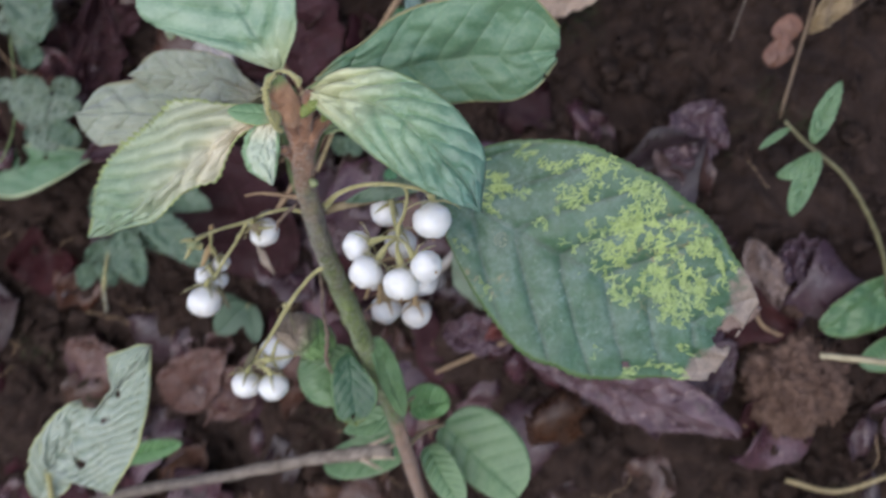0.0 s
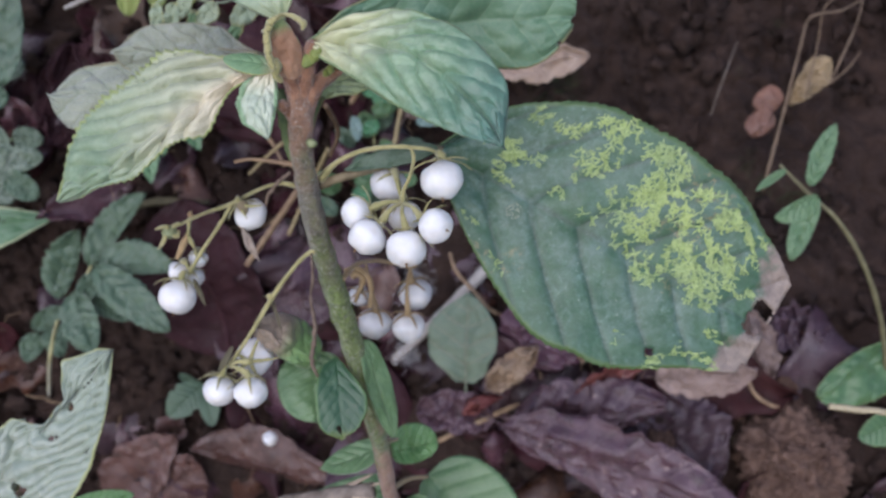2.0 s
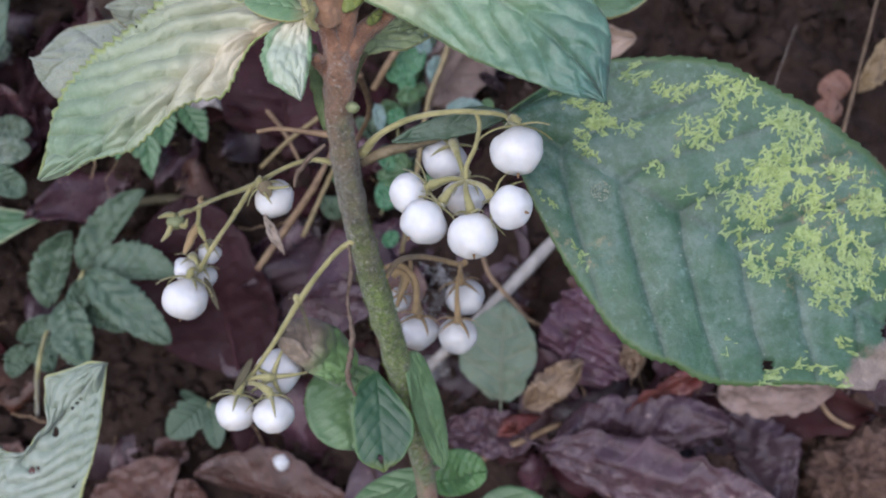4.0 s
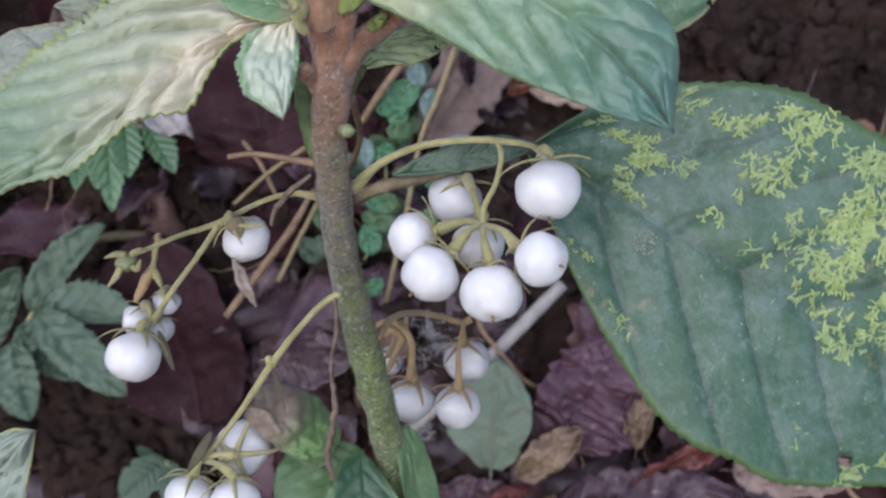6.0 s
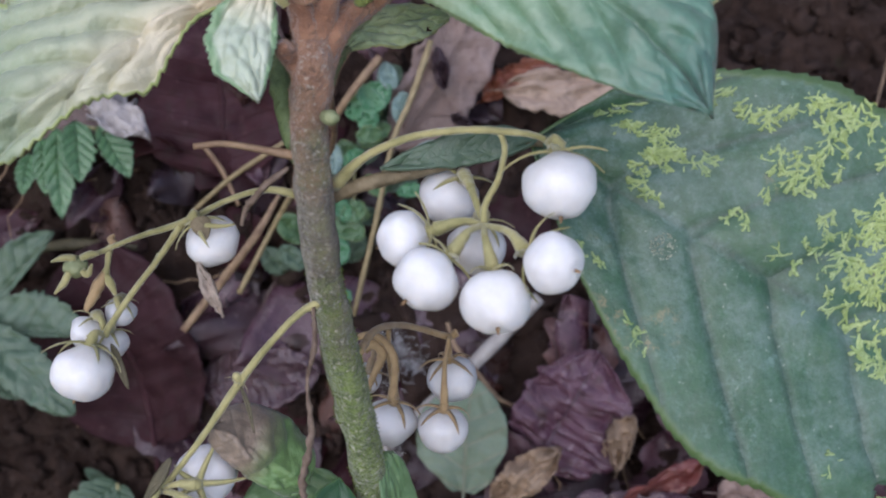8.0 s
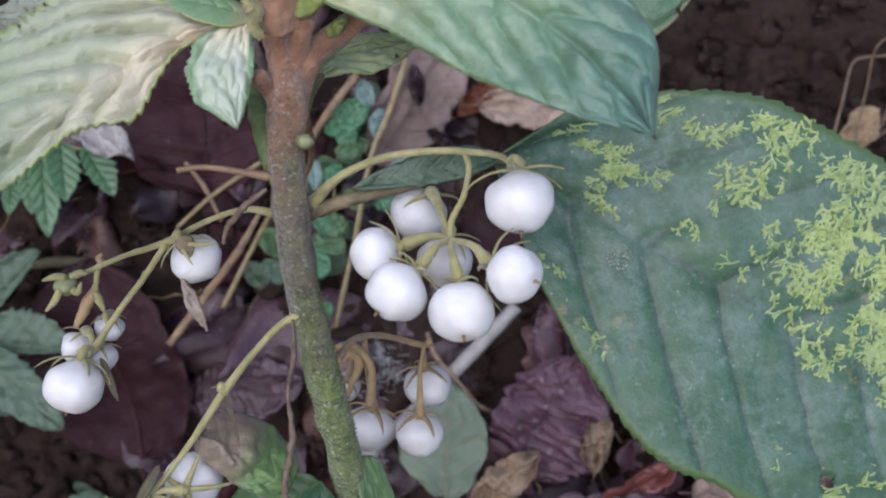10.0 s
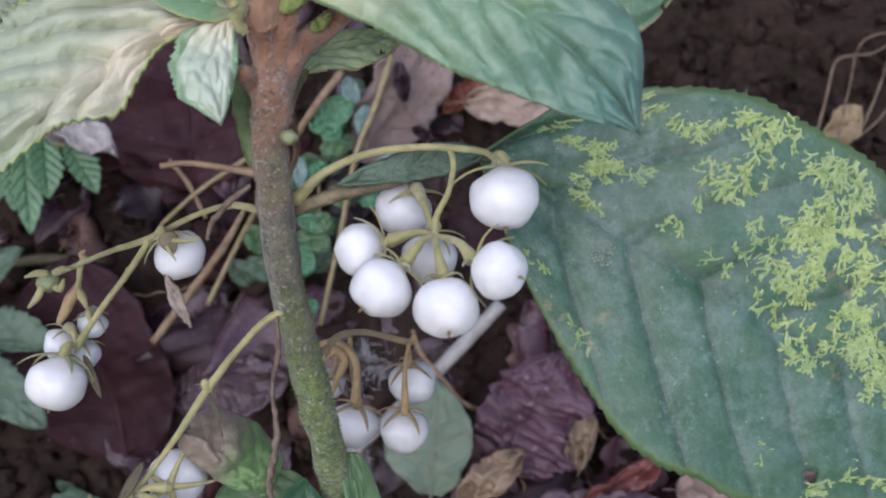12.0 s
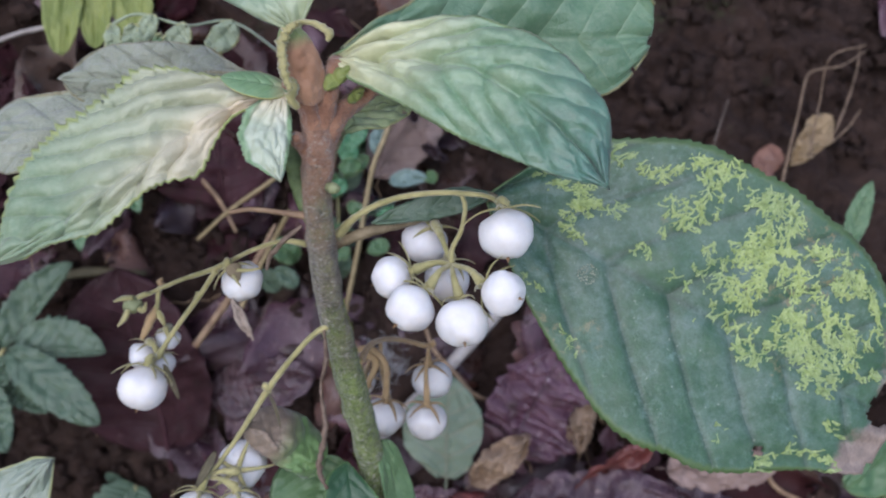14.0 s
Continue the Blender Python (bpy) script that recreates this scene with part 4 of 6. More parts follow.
def berry(stalk, centre, r, top, hue=M_STALK, bare=False):
    """A white berry hung under a stalk, its calyx towards top."""
    c = Vector(centre)
    turn = (Vector(top) - c).to_track_quat("Z", "Y").to_matrix().to_4x4() @ pose(0, 0, 0, 0, 0, len(BERRY) * 41 % 72)
    m = Matrix.Translation(c) @ turn
    BERRY.append(c)
    if not bare:
        b = part("berry", berry_mesh(r), M_BERRY, stalk, "round white berry")
        b.matrix_local = m
        bm = bmesh.new()
        bmesh.ops.create_cone(bm, cap_ends=True, segments=8, radius1=r * 0.07, radius2=r * 0.03, depth=r * 0.2, matrix=Matrix.Translation((0, 0, -r * 0.93)) @ pose(0, 0, 0, 180))
        s = part("style", bm, M_STYLE, stalk, "dry brown tip of a berry")
        s.matrix_local = m
    cap = part("calyx", calyx_mesh(r, len(BERRY)), hue, stalk, "five narrow sepals")
    cap.matrix_local = m
    return m @ Vector((0, 0, r * 1.15))


def cluster(label, mat, peduncle, radii, berries, rough=0.2, **kw):
    """A stalk with berries: each is (hub, centre, radius, calyx direction)."""
    st = on_shrub("fruit_stalk", tube(peduncle, [0.78 * r for r in radii], n=40, seg=10, rough=rough, **kw), mat, label)
    for hub, c, r, top in berries:
        end = berry(st, c, r, top, mat, r < 0.00265)
        mid = (Vector(hub) + end) / 2
        bend = Vector((0.0006 * math.sin(r * 1e6), -0.0005, 0.0014))
        part("pedicel", tube([hub, mid + bend, end], [0.0005, 0.0005, 0.0009] if rough > 0.3 else [0.0005, 0.0006, 0.0012], n=16, seg=8, rough=rough), mat, st)
    return st


HUB = (0.0239, -0.0086, 0.3208)
cluster("arching green fruit stalk", M_STALK,
    [(0.0013, 0.0073, 0.3172), (0.006, 0.0066, 0.323), (0.013, 0.005, 0.3277), (0.0209, 0.0023, 0.3307), (0.0274, -0.0004, 0.3321), (0.0318, -0.0026, 0.3325), (0.0334, -0.0056, 0.3318)], [0.0016, 0.0009, 0.0008, 0.00075, 0.0007, 0.0006, 0.0006],
    [((0.0326, -0.004, 0.3323), (0.034, -0.0102, 0.3288), 0.0053, (0.0339, -0.0055, 0.333))])
cluster("branching green fruit stalk", M_STALK,
    [(0.0261, 0.0004, 0.3315), (0.0267, -0.002, 0.3299), (0.0258, -0.0054, 0.3269), (0.0241, -0.0068, 0.3233), HUB], [0.0006, 0.0006, 0.0006, 0.0007, 0.0008],
    [(HUB, (0.0123, -0.0093, 0.3182), 0.0043, (0.0186, -0.0096, 0.3212)), (HUB, (0.0154, -0.0184, 0.3175), 0.0048, (0.0202, -0.0145, 0.3212)), (HUB, (0.0251, -0.0217, 0.3164), 0.0049, (0.0248, -0.0146, 0.3193)),
     (HUB, (0.0324, -0.0216, 0.3234), 0.0043, (0.027, -0.0162, 0.3223)), (HUB, (0.0238, -0.0048, 0.3141), 0.0045, (0.0238, -0.0032, 0.3198)), (HUB, (0.0197, 0.0049, 0.3173), 0.0048, (0.0216, 0.0039, 0.3228))])
cluster("brown drying fruit stalk", M_BROWN_STALK,
    [(0.006, -0.0006, 0.2893), (0.0089, 0.0096, 0.2863), (0.0136, 0.0197, 0.2798), (0.0191, 0.0255, 0.2742), (0.0237, 0.028, 0.2709), (0.0257, 0.0285, 0.2716)], [0.001, 0.0008, 0.0008, 0.0008, 0.0009, 0.0012],
    [((0.0245, 0.0282, 0.2711), (0.0252, 0.026, 0.2612), 0.0052, (0.024, 0.0266, 0.2672)), ((0.0239, 0.0263, 0.2719), (0.0231, 0.0155, 0.257), 0.0051, (0.0231, 0.0166, 0.2653)), ((0.0113, 0.0159, 0.2814), (0.0127, 0.0177, 0.2566), 0.0051, (0.0138, 0.0189, 0.2652)), ((0.009, 0.0153, 0.2806), (0.0071, 0.0302, 0.2568), 0.0034, (0.0088, 0.0281, 0.2641))], rough=0.4)

cluster("olive fruit stalk with dried flower heads", M_STALK,
    [(-0.0045, 0.0063, 0.3159), (-0.0097, 0.0084, 0.3153), (-0.0163, 0.0107, 0.3117), (-0.0247, 0.0134, 0.3052), (-0.033, 0.0151, 0.3008), (-0.0403, 0.0167, 0.2962), (-0.0459, 0.0188, 0.2921)], [0.001, 0.0007, 0.0006, 0.0008, 0.0006, 0.0006, 0.0005],
    [((-0.0228, 0.0123, 0.3071), (-0.0191, 0.01, 0.3039), 0.0046, (-0.0215, 0.01, 0.3073))])
H2 = (-0.039, 0.009, 0.2838)
cluster("olive side stalk", M_STALK,
    [(-0.0249, 0.0131, 0.3048), (-0.0288, 0.0114, 0.299), (-0.0339, 0.01, 0.292), (-0.0369, 0.0091, 0.2874), H2], [0.0008, 0.0007, 0.0007, 0.0008, 0.001],
    [(H2, (-0.0418, 0.0027, 0.2802), 0.0053, (-0.0405, 0.0061, 0.2849)), (H2, (-0.0429, 0.0122, 0.2814), 0.0034, (-0.0413, 0.0135, 0.2849)), ((-0.0362, 0.0107, 0.2878), (-0.0376, 0.0154, 0.284), 0.0028, (-0.0371, 0.0154, 0.2876)), (H2, (-0.0389, 0.012, 0.2794), 0.003, (-0.039, 0.012, 0.2828))])
H3 = (-0.027, -0.0104, 0.2656)
cluster("green fruit stalk with a joint", M_STALK,
    [(0.0008, -0.0003, 0.3), (-0.0034, -0.0015, 0.2983), (-0.0084, -0.003, 0.2928), (-0.0137, -0.0039, 0.2848), (-0.0192, -0.0065, 0.2761), (-0.024, -0.0089, 0.2694), H3], [0.0012, 0.0008, 0.00075, 0.001, 0.00075, 0.0007, 0.0009],
    [(H3, (-0.02, -0.0059, 0.265), 0.0053, (-0.021, -0.0129, 0.2689)), (H3, (-0.0291, -0.0159, 0.2614), 0.0046, (-0.028, -0.0133, 0.2667)), (H3, (-0.0198, -0.0176, 0.2625), 0.0047, (-0.0205, -0.0151, 0.2676)), ((-0.0137, -0.0039, 0.2848), (-0.0147, -0.0044, 0.2841), 0.0016, (-0.0132, -0.0031, 0.2858))])
for b, t, l, r in (
    ((-0.0251, -0.0085, 0.2716), (-0.029, -0.0145, 0.2667), (-0.0284, -0.0101, 0.2694), (-0.0257, -0.0129, 0.2689)),
    ((-0.0375, 0.0073, 0.2831), (-0.0337, 0.0012, 0.2782), (-0.0365, 0.0031, 0.2808), (-0.0342, 0.0038, 0.2818)),
    ((-0.0135, -0.0042, 0.2843), (-0.0107, -0.0102, 0.2795), (-0.0123, -0.0079, 0.2826), (-0.0111, -0.0078, 0.2828)),
):
    mid = (Vector(l) + Vector(r)) / 2
    l, r = mid.lerp(Vector(l), 0.55), mid.lerp(Vector(r), 0.55)
    leaf(shrub, M_OLIVE, b, t, l, r, "narrow olive bract", name="bract", ns=16, nt=7, relief=0.0001, cup=0.3, blunt=0.8)

on_shrub("side_stalk", tube([(-0.0371, 0.0173, 0.2976), (-0.0385, 0.0171, 0.2970), (-0.0389, 0.0153, 0.2942), (-0.0392, 0.0146, 0.2931)], [0.0006, 0.0006, 0.0005, 0.0008], n=18, seg=8, rough=0.3), M_STALK, "bent side stalk with a brown joint")
on_shrub("node", tube([(-0.0378, 0.0183, 0.2990), (-0.0384, 0.0179, 0.2982), (-0.0375, 0.0173, 0.2974)], [0.0003, 0.0007, 0.0007], n=18, seg=8, rough=0.3), M_BROWN_STALK)
on_shrub("flower_remnant", tube([(-0.0392, 0.0147, 0.2933), (-0.0402, 0.0137, 0.2916), (-0.0413, 0.0123, 0.2894), (-0.0424, 0.0111, 0.2875)], [0.0007, 0.0011, 0.0010, 0.0005], n=18, seg=8, rough=0.3), M_BROWN_STALK, "brown shrivelled flower")
on_shrub("flower_remnant", tube([(-0.0392, 0.0146, 0.2931), (-0.0382, 0.0136, 0.2917), (-0.0372, 0.0124, 0.2901)], [0.0006, 0.0008, 0.0003], n=18, seg=8, rough=0.3), M_STALK)
on_shrub("side_stalk", tube([(-0.0298, 0.0162, 0.2967), (-0.0303, 0.0153, 0.2953), (-0.0305, 0.0148, 0.2945)], [0.0005, 0.0005, 0.0003], n=8, seg=8, rough=0.3), M_STALK)
head = berry_mesh(0.0021)
bmesh.ops.translate(head, verts=head.verts, vec=(-0.0442, 0.0146, 0.2944))
on_shrub("flower_head", head, M_NODE, "dried pale flower head with olive sepals")
on_shrub("sepal", tube([(-0.0437, 0.0142, 0.2965), (-0.0458, 0.0143, 0.2964), (-0.0480, 0.0140, 0.2957)], [0.0006, 0.0007, 0.0002], n=10, seg=8, rough=0.3), M_STALK)
on_shrub("sepal", tube([(-0.0448, 0.0129, 0.2944), (-0.0457, 0.0118, 0.2927), (-0.0472, 0.0109, 0.2911)], [0.0006, 0.0007, 0.0002], n=10, seg=8, rough=0.3), M_STALK)
on_shrub("sepal", tube([(-0.0429, 0.0141, 0.2966), (-0.0411, 0.0145, 0.2973), (-0.0398, 0.0144, 0.2973)], [0.0006, 0.0007, 0.0002], n=10, seg=8, rough=0.3), M_STALK)
on_shrub("sepal", tube([(-0.0426, 0.0129, 0.2948), (-0.0416, 0.0126, 0.2943), (-0.0409, 0.0135, 0.2959)], [0.0006, 0.0007, 0.0002], n=10, seg=8, rough=0.3), M_STALK)
leaf(shrub, M_WINGED, (-0.0209, 0.0079, 0.3099), (-0.0193, 0.0058, 0.3069), (-0.0219, 0.0069, 0.3083), (-0.0186, 0.0071, 0.3090), "broad brown sepal over a berry", name="sepal", ns=20, nt=7, relief=0.0, blunt=0.8, peak=0.3, foot=0.3, fold=-0.2)
on_shrub("sepal", tube([(-0.0197, 0.0073, 0.3088), (-0.0174, 0.0071, 0.3088), (-0.0149, 0.0072, 0.3092)], [0.0005, 0.0004, 0.0002], n=10, seg=8, rough=0.3), M_STALK)
on_shrub("side_stalk", tube([(0.0048, 0.0154, 0.2795), (0.0080, 0.0157, 0.2804), (0.0107, 0.0149, 0.2794), (0.0126, 0.0131, 0.2769), (0.0127, 0.0108, 0.2733), (0.0123, 0.0090, 0.2706)], [0.0006, 0.0007, 0.0008, 0.0008, 0.0008, 0.0009], n=24, seg=8, rough=0.3), M_BROWN_STALK, "brown drooping side stalk")
on_shrub("side_stalk", tube([(0.0069, 0.0149, 0.2772), (0.0082, 0.0155, 0.2783), (0.0099, 0.0151, 0.2778), (0.0102, 0.0141, 0.2762), (0.0090, 0.0125, 0.2738), (0.0078, 0.0108, 0.2710)], [0.0009, 0.0011, 0.0012, 0.0010, 0.0007, 0.0006], n=24, seg=8, rough=0.3), M_BROWN_STALK)


# ---- liverwort crusting the large leaf ----
def liverwort(blade_ob, patches, seed=3):
    """Flat forking fronds, laid on the blade's upper face in loose patches given as (along, across, spread, count)."""
    rng = random.Random(seed)
    me = blade_ob.data
    ns, nt = 150, 41
    co = np.empty(len(me.vertices) * 3)
    me.vertices.foreach_get("co", co)
    co = co.reshape(ns, nt, 3)

    def at(s, v):
        i, j = min(max(s, 0), 0.999) * (ns - 1), min(max((v + 1) / 2, 0), 0.999) * (nt - 1)
        a, b = int(i), int(j)
        f, g = i - a, j - b
        p = co[a, b] * (1 - f) * (1 - g) + co[a + 1, b] * f * (1 - g) + co[a, b + 1] * (1 - f) * g + co[a + 1, b + 1] * f * g
        return Vector(p)

    out = (at(0.5, 0.3) - at(0.5, -0.3)).cross(at(0.6, 0) - at(0.4, 0)).normalized()
    if out.dot(-INTO) < 0:
        out = -out
    verts, faces = [], []

    def frond(s, v, heading, length, width, level, high):
        steps = 6
        for i in range(steps + 1):
            d = (math.cos(heading), math.sin(heading))
            p = at(s, v)
            side = (at(s - d[1] * 0.01, v + d[0] * 0.032) - p).normalized()
            w = width * rng.uniform(0.65, 1.35) * ((0.8, 1.0, 1.0, 1.0, 1.0, 1.1, 0.9)[i] if level else (0.9, 1.0, 1.0, 1.0, 0.9, 0.7, 0.3)[i])
            n = len(verts)
            h = out * (high + 0.00008 * rng.random())
            low = out * (high * 0.55)
            verts.extend([p - side * w + low, p - side * w * 0.55 + h, p + side * w * 0.55 + h, p + side * w + low])
            if i:
                for k in range(3):
                    faces.append((n - 4 + k, n - 3 + k, n + 1 + k, n + k))
            if i < steps:
                s += d[0] * length / steps
                v += d[1] * length / steps * 3.2
                heading += rng.uniform(-0.35, 0.35)
        if level:
            s, v = s - d[0] * length / steps * 0.4, v - d[1] * length / steps * 1.3
            for turn in (-0.42, 0.42):
                if rng.random() < 0.9:
                    frond(s, v, heading + turn + rng.uniform(-0.2, 0.2), length * rng.uniform(0.7, 1.0), width * 0.96, level - 1, high * rng.uniform(0.85, 1.2))

    for s, v, spread, count in patches:
        for _ in range(round(1.1 * count)):
            a = rng.uniform(0, 2 * math.pi)
            d = 1.1 * spread * math.sqrt(rng.random())
            x, y = s + d * math.cos(a), v + 0.07 + 3.2 * d * math.sin(a)
            heading = -1.6 + rng.gauss(0, 0.3)
            size = rng.uniform(0.75, 1.2)
            straps = rng.randint(2, 5)
            for f in range(straps):
                x2, y2 = x + rng.gauss(0, 0.005), y + rng.gauss(0, 0.02)
                if abs(y2) < 0.96 and 0.05 < x2 < 0.96:
                    frond(x2, y2, heading + 1.3 * ((f + 0.5) / straps - 0.5) + rng.gauss(0, 0.25), size * rng.uniform(0.008, 0.015), rng.uniform(0.00017, 0.0003), rng.randint(1, 3), rng.uniform(0.0002, 0.0006))
            if rng.random() < 0.5:
                x2, y2 = x + rng.gauss(0, 0.02), y + rng.gauss(0, 0.07)
                if abs(y2) < 0.9 and 0.1 < x2 < 0.9:
                    frond(x2, y2, heading + rng.gauss(0, 0.6), size * rng.uniform(0.006, 0.013), rng.uniform(0.00015, 0.00025), rng.randint(0, 1), 0.0003)
    me2 = bpy.data.meshes.new("liverwort")
    me2.from_pydata([tuple(v) for v in verts], [], faces)
    ob = part("liverwort", me2, M_MOSS, blade_ob, "yellow green forking liverwort crust")
    return ob


big_leaf = next(o for o in shrub.children if o.get("label", "").startswith("large dark"))
NEAR_FOOT = [(0.163, 0.38, 0.042, 7), (0.175, 0.12, 0.034, 4), (0.207, 0.33, 0.037, 5), (0.107, 0.52, 0.014, 1), (0.208, 0.87, 0.031, 3), (0.275, 0.74, 0.025, 2), (0.318, 0.68, 0.028, 3), (0.263, 0.93, 0.023, 2), (0.337, 0.82, 0.020, 2), (0.368, 0.93, 0.034, 4), (0.424, 0.96, 0.037, 5), (0.402, 0.74, 0.034, 3), (0.376, 0.50, 0.039, 6), (0.378, 0.36, 0.028, 3), (0.444, 0.64, 0.020, 2), (0.334, 0.17, 0.013, 1), (0.441, 0.08, 0.010, 1), (0.459, 0.30, 0.031, 4), (0.488, 0.27, 0.028, 3), (0.542, 0.19, 0.025, 3)]
MIDDLE = [(0.521, 0.01, 0.013, 1), (0.521, 0.77, 0.039, 6), (0.560, 0.81, 0.035, 5), (0.550, 0.57, 0.045, 8), (0.611, 0.64, 0.048, 10), (0.563, 0.37, 0.039, 7), (0.628, 0.43, 0.048, 9), (0.580, 0.16, 0.037, 5), (0.628, -0.06, 0.037, 6), (0.669, -0.07, 0.025, 4), (0.686, 0.65, 0.034, 4), (0.697, 0.42, 0.042, 7), (0.695, 0.20, 0.048, 9), (0.755, 0.25, 0.056, 14), (0.795, 0.37, 0.048, 11), (0.750, 0.04, 0.042, 9), (0.809, -0.02, 0.039, 7), (0.768, 0.71, 0.034, 5), (0.809, 0.82, 0.039, 7), (0.846, 0.81, 0.034, 5)]
OUTER = [(0.837, 0.24, 0.037, 7), (0.893, 0.23, 0.031, 4), (0.860, 0.56, 0.028, 3), (0.812, 1.01, 0.020, 2), (0.703, 0.74, 0.025, 2), (0.867, -0.42, 0.017, 1), (0.897, -0.50, 0.014, 1), (0.828, -0.76, 0.023, 2), (0.873, -0.88, 0.025, 3), (0.779, -0.93, 0.020, 2), (0.755, -1.00, 0.011, 1), (0.913, -0.96, 0.020, 2), (0.303, -0.87, 0.017, 2), (0.189, -0.78, 0.011, 1), (0.148, -0.82, 0.008, 1), (0.089, 0.98, 0.011, 1), (0.085, 0.68, 0.011, 1), (0.652, -0.76, 0.010, 1)]
liverwort(big_leaf, NEAR_FOOT + MIDDLE + OUTER)

SPOT = (0.265, -0.160)
disc = bmesh.new()
rng = random.Random(4)
for _ in range(90):
    a, d = rng.uniform(0, 6.283), 0.0021 * math.sqrt(rng.random())
    bmesh.ops.create_icosphere(disc, subdivisions=1, radius=rng.uniform(0.00008, 0.00022), matrix=Matrix.Translation((d * math.cos(a), d * math.sin(a), 0)) @ Matrix.Diagonal((1, 1, 0.4, 1)))
spot = part("lichen_spot", disc, plain_mat("pale_lichen", (0.2, 0.24, 0.17), (0.34, 0.37, 0.28), 900.0, 0.8), big_leaf, "pale round lichen spot")
near = big_leaf.data.vertices[int(SPOT[0] * 149) * 41 + int((SPOT[1] + 1) / 2 * 40)]
spot.matrix_local = Matrix.Translation(near.co - INTO * 0.0004) @ near.normal.to_track_quat("Z", "Y").to_matrix().to_4x4()


# ---- fine brown hairs on the shoot tip ----
def fuzz(ob, share, count, long, mat, seed, since=0.0, wide=0.00002, label="short brown hairs"):
    """Short upright hairs over a stretch of a stalk."""
    rng = random.Random(seed)
    me = ob.data
    uv = me.uv_layers["along"].data
    spots = [(me.vertices[me.loops[i].vertex_index], uv[i].uv[0]) for i in range(len(me.loops))]
    spots = [v for v, x in spots if since < x < share and noise.noise(v.co * 260) > (0.05 if since else -1)]
    verts, faces = [], []
    for _ in range(count):
        a, b = rng.choice(spots), rng.choice(spots)
        p = a.co.copy() if (a.co - b.co).length > 0.004 else a.co.lerp(b.co, rng.random() * 0.5)
        d = (a.normal + Vector((rng.gauss(0, 0.4), rng.gauss(0, 0.4), rng.gauss(0.2, 0.4)))).normalized()
        side = d.cross(Vector((rng.gauss(0, 1), rng.gauss(0, 1), rng.gauss(0, 1)))).normalized() * wide
        n, far = len(verts), long * rng.uniform(0.5, 1.2)
        verts.extend([tuple(p - side), tuple(p + side), tuple(p + d * far + side.cross(d))])
        faces.append((n, n + 1, n + 2))
    hair = bpy.data.meshes.new("hairs")
    hair.from_pydata(verts, [], faces)
    part("hairs", hair, mat, ob, label)


M_HAIR = plain_mat("brown_hair", (0.29, 0.175, 0.11), (0.42, 0.28, 0.19), 700.0, 0.6)
fuzz(stem, 0.36, 12000, 0.0004, M_HAIR, 1)
for k, ob in enumerate([o for o in shrub.children if o.name.startswith("petiole")][:5]):
    fuzz(ob, 1.0, 4000, 0.0004, M_HAIR, 2 + k)
for k, ob in enumerate([o for o in shrub.children if o.name.startswith("bud") and o.data.uv_layers.get("vein")]):
    fuzz(ob, 0.8, 3000, 0.0005, M_HAIR, 40 + k)
M_TUFT = plain_mat("stem_moss", (0.06, 0.095, 0.02), (0.2, 0.27, 0.06), 600.0, 0.7)
fuzz(stem, 0.86, 4000, 0.0005, M_TUFT, 20, 0.44, 0.0001, "short green moss")

# ---- neighbouring plants ----
ivy = thing("climbing_herb", (-0.1514, 0.2009, 0.1317), "low herb with five dull green leaflets", "plant")
run_a = [
    ((-0.1593, 0.1699, 0.1362), (-0.1451, 0.1821, 0.1698), (-0.1648, 0.1767, 0.1540), (-0.1463, 0.1789, 0.1565)),
    ((-0.1401, 0.1717, 0.1556), (-0.1110, 0.1891, 0.1866), (-0.1386, 0.1814, 0.1726), (-0.1252, 0.1782, 0.1684)),
    ((-0.1344, 0.1686, 0.1582), (-0.0963, 0.1642, 0.1591), (-0.1151, 0.1750, 0.1695), (-0.1161, 0.1647, 0.1565)),
    ((-0.1355, 0.1652, 0.1602), (-0.0958, 0.1381, 0.1432), (-0.1128, 0.1577, 0.1593), (-0.1270, 0.1502, 0.1500)),
    ((-0.1473, 0.1646, 0.1458), (-0.1355, 0.1408, 0.1264), (-0.1530, 0.1519, 0.1353), (-0.1345, 0.1533, 0.1367)),
    ((-0.1446, 0.1625, 0.1430), (-0.1359, 0.1700, 0.1532), (-0.1467, 0.1661, 0.1480), (-0.1351, 0.1649, 0.1463)),
    ((-0.1442, 0.1681, 0.1371), (-0.1216, 0.1591, 0.1316), (-0.1318, 0.1673, 0.1389), (-0.1345, 0.1613, 0.1314)),
]
run_b = [
    ((-0.1651, 0.1671, 0.1224), (-0.1575, 0.1526, 0.1124), (-0.1685, 0.1591, 0.1165), (-0.1565, 0.1609, 0.1186)),
    ((-0.1733, 0.1670, 0.1149), (-0.1789, 0.1557, 0.1063), (-0.1824, 0.1621, 0.1117), (-0.1717, 0.1596, 0.1083)),
    ((-0.1739, 0.1647, 0.1207), (-0.1579, 0.1675, 0.1331), (-0.1701, 0.1678, 0.1291), (-0.1603, 0.1653, 0.1259)),
]
for b, t, l, r in run_a + run_b:
    leaf(ivy, M_HERB, b, t, l, r, blunt=0.64, teeth=8, tooth=0.22, fold=0.15, relief=0.0006, veins=7, wave=0.002, seed=b[0] * 100)
part("stalk", tube([(-0.1394, 0.1719, 0.1559), (-0.147, 0.1679, 0.1435), (-0.16, 0.1659, 0.1272), (-0.1602, 0.1454, 0.1193), (-0.1875, 0.1814, 0.0539)], [0.0008, 0.0008, 0.0009, 0.001, 0.001], n=20, seg=6), M_STALK, ivy)

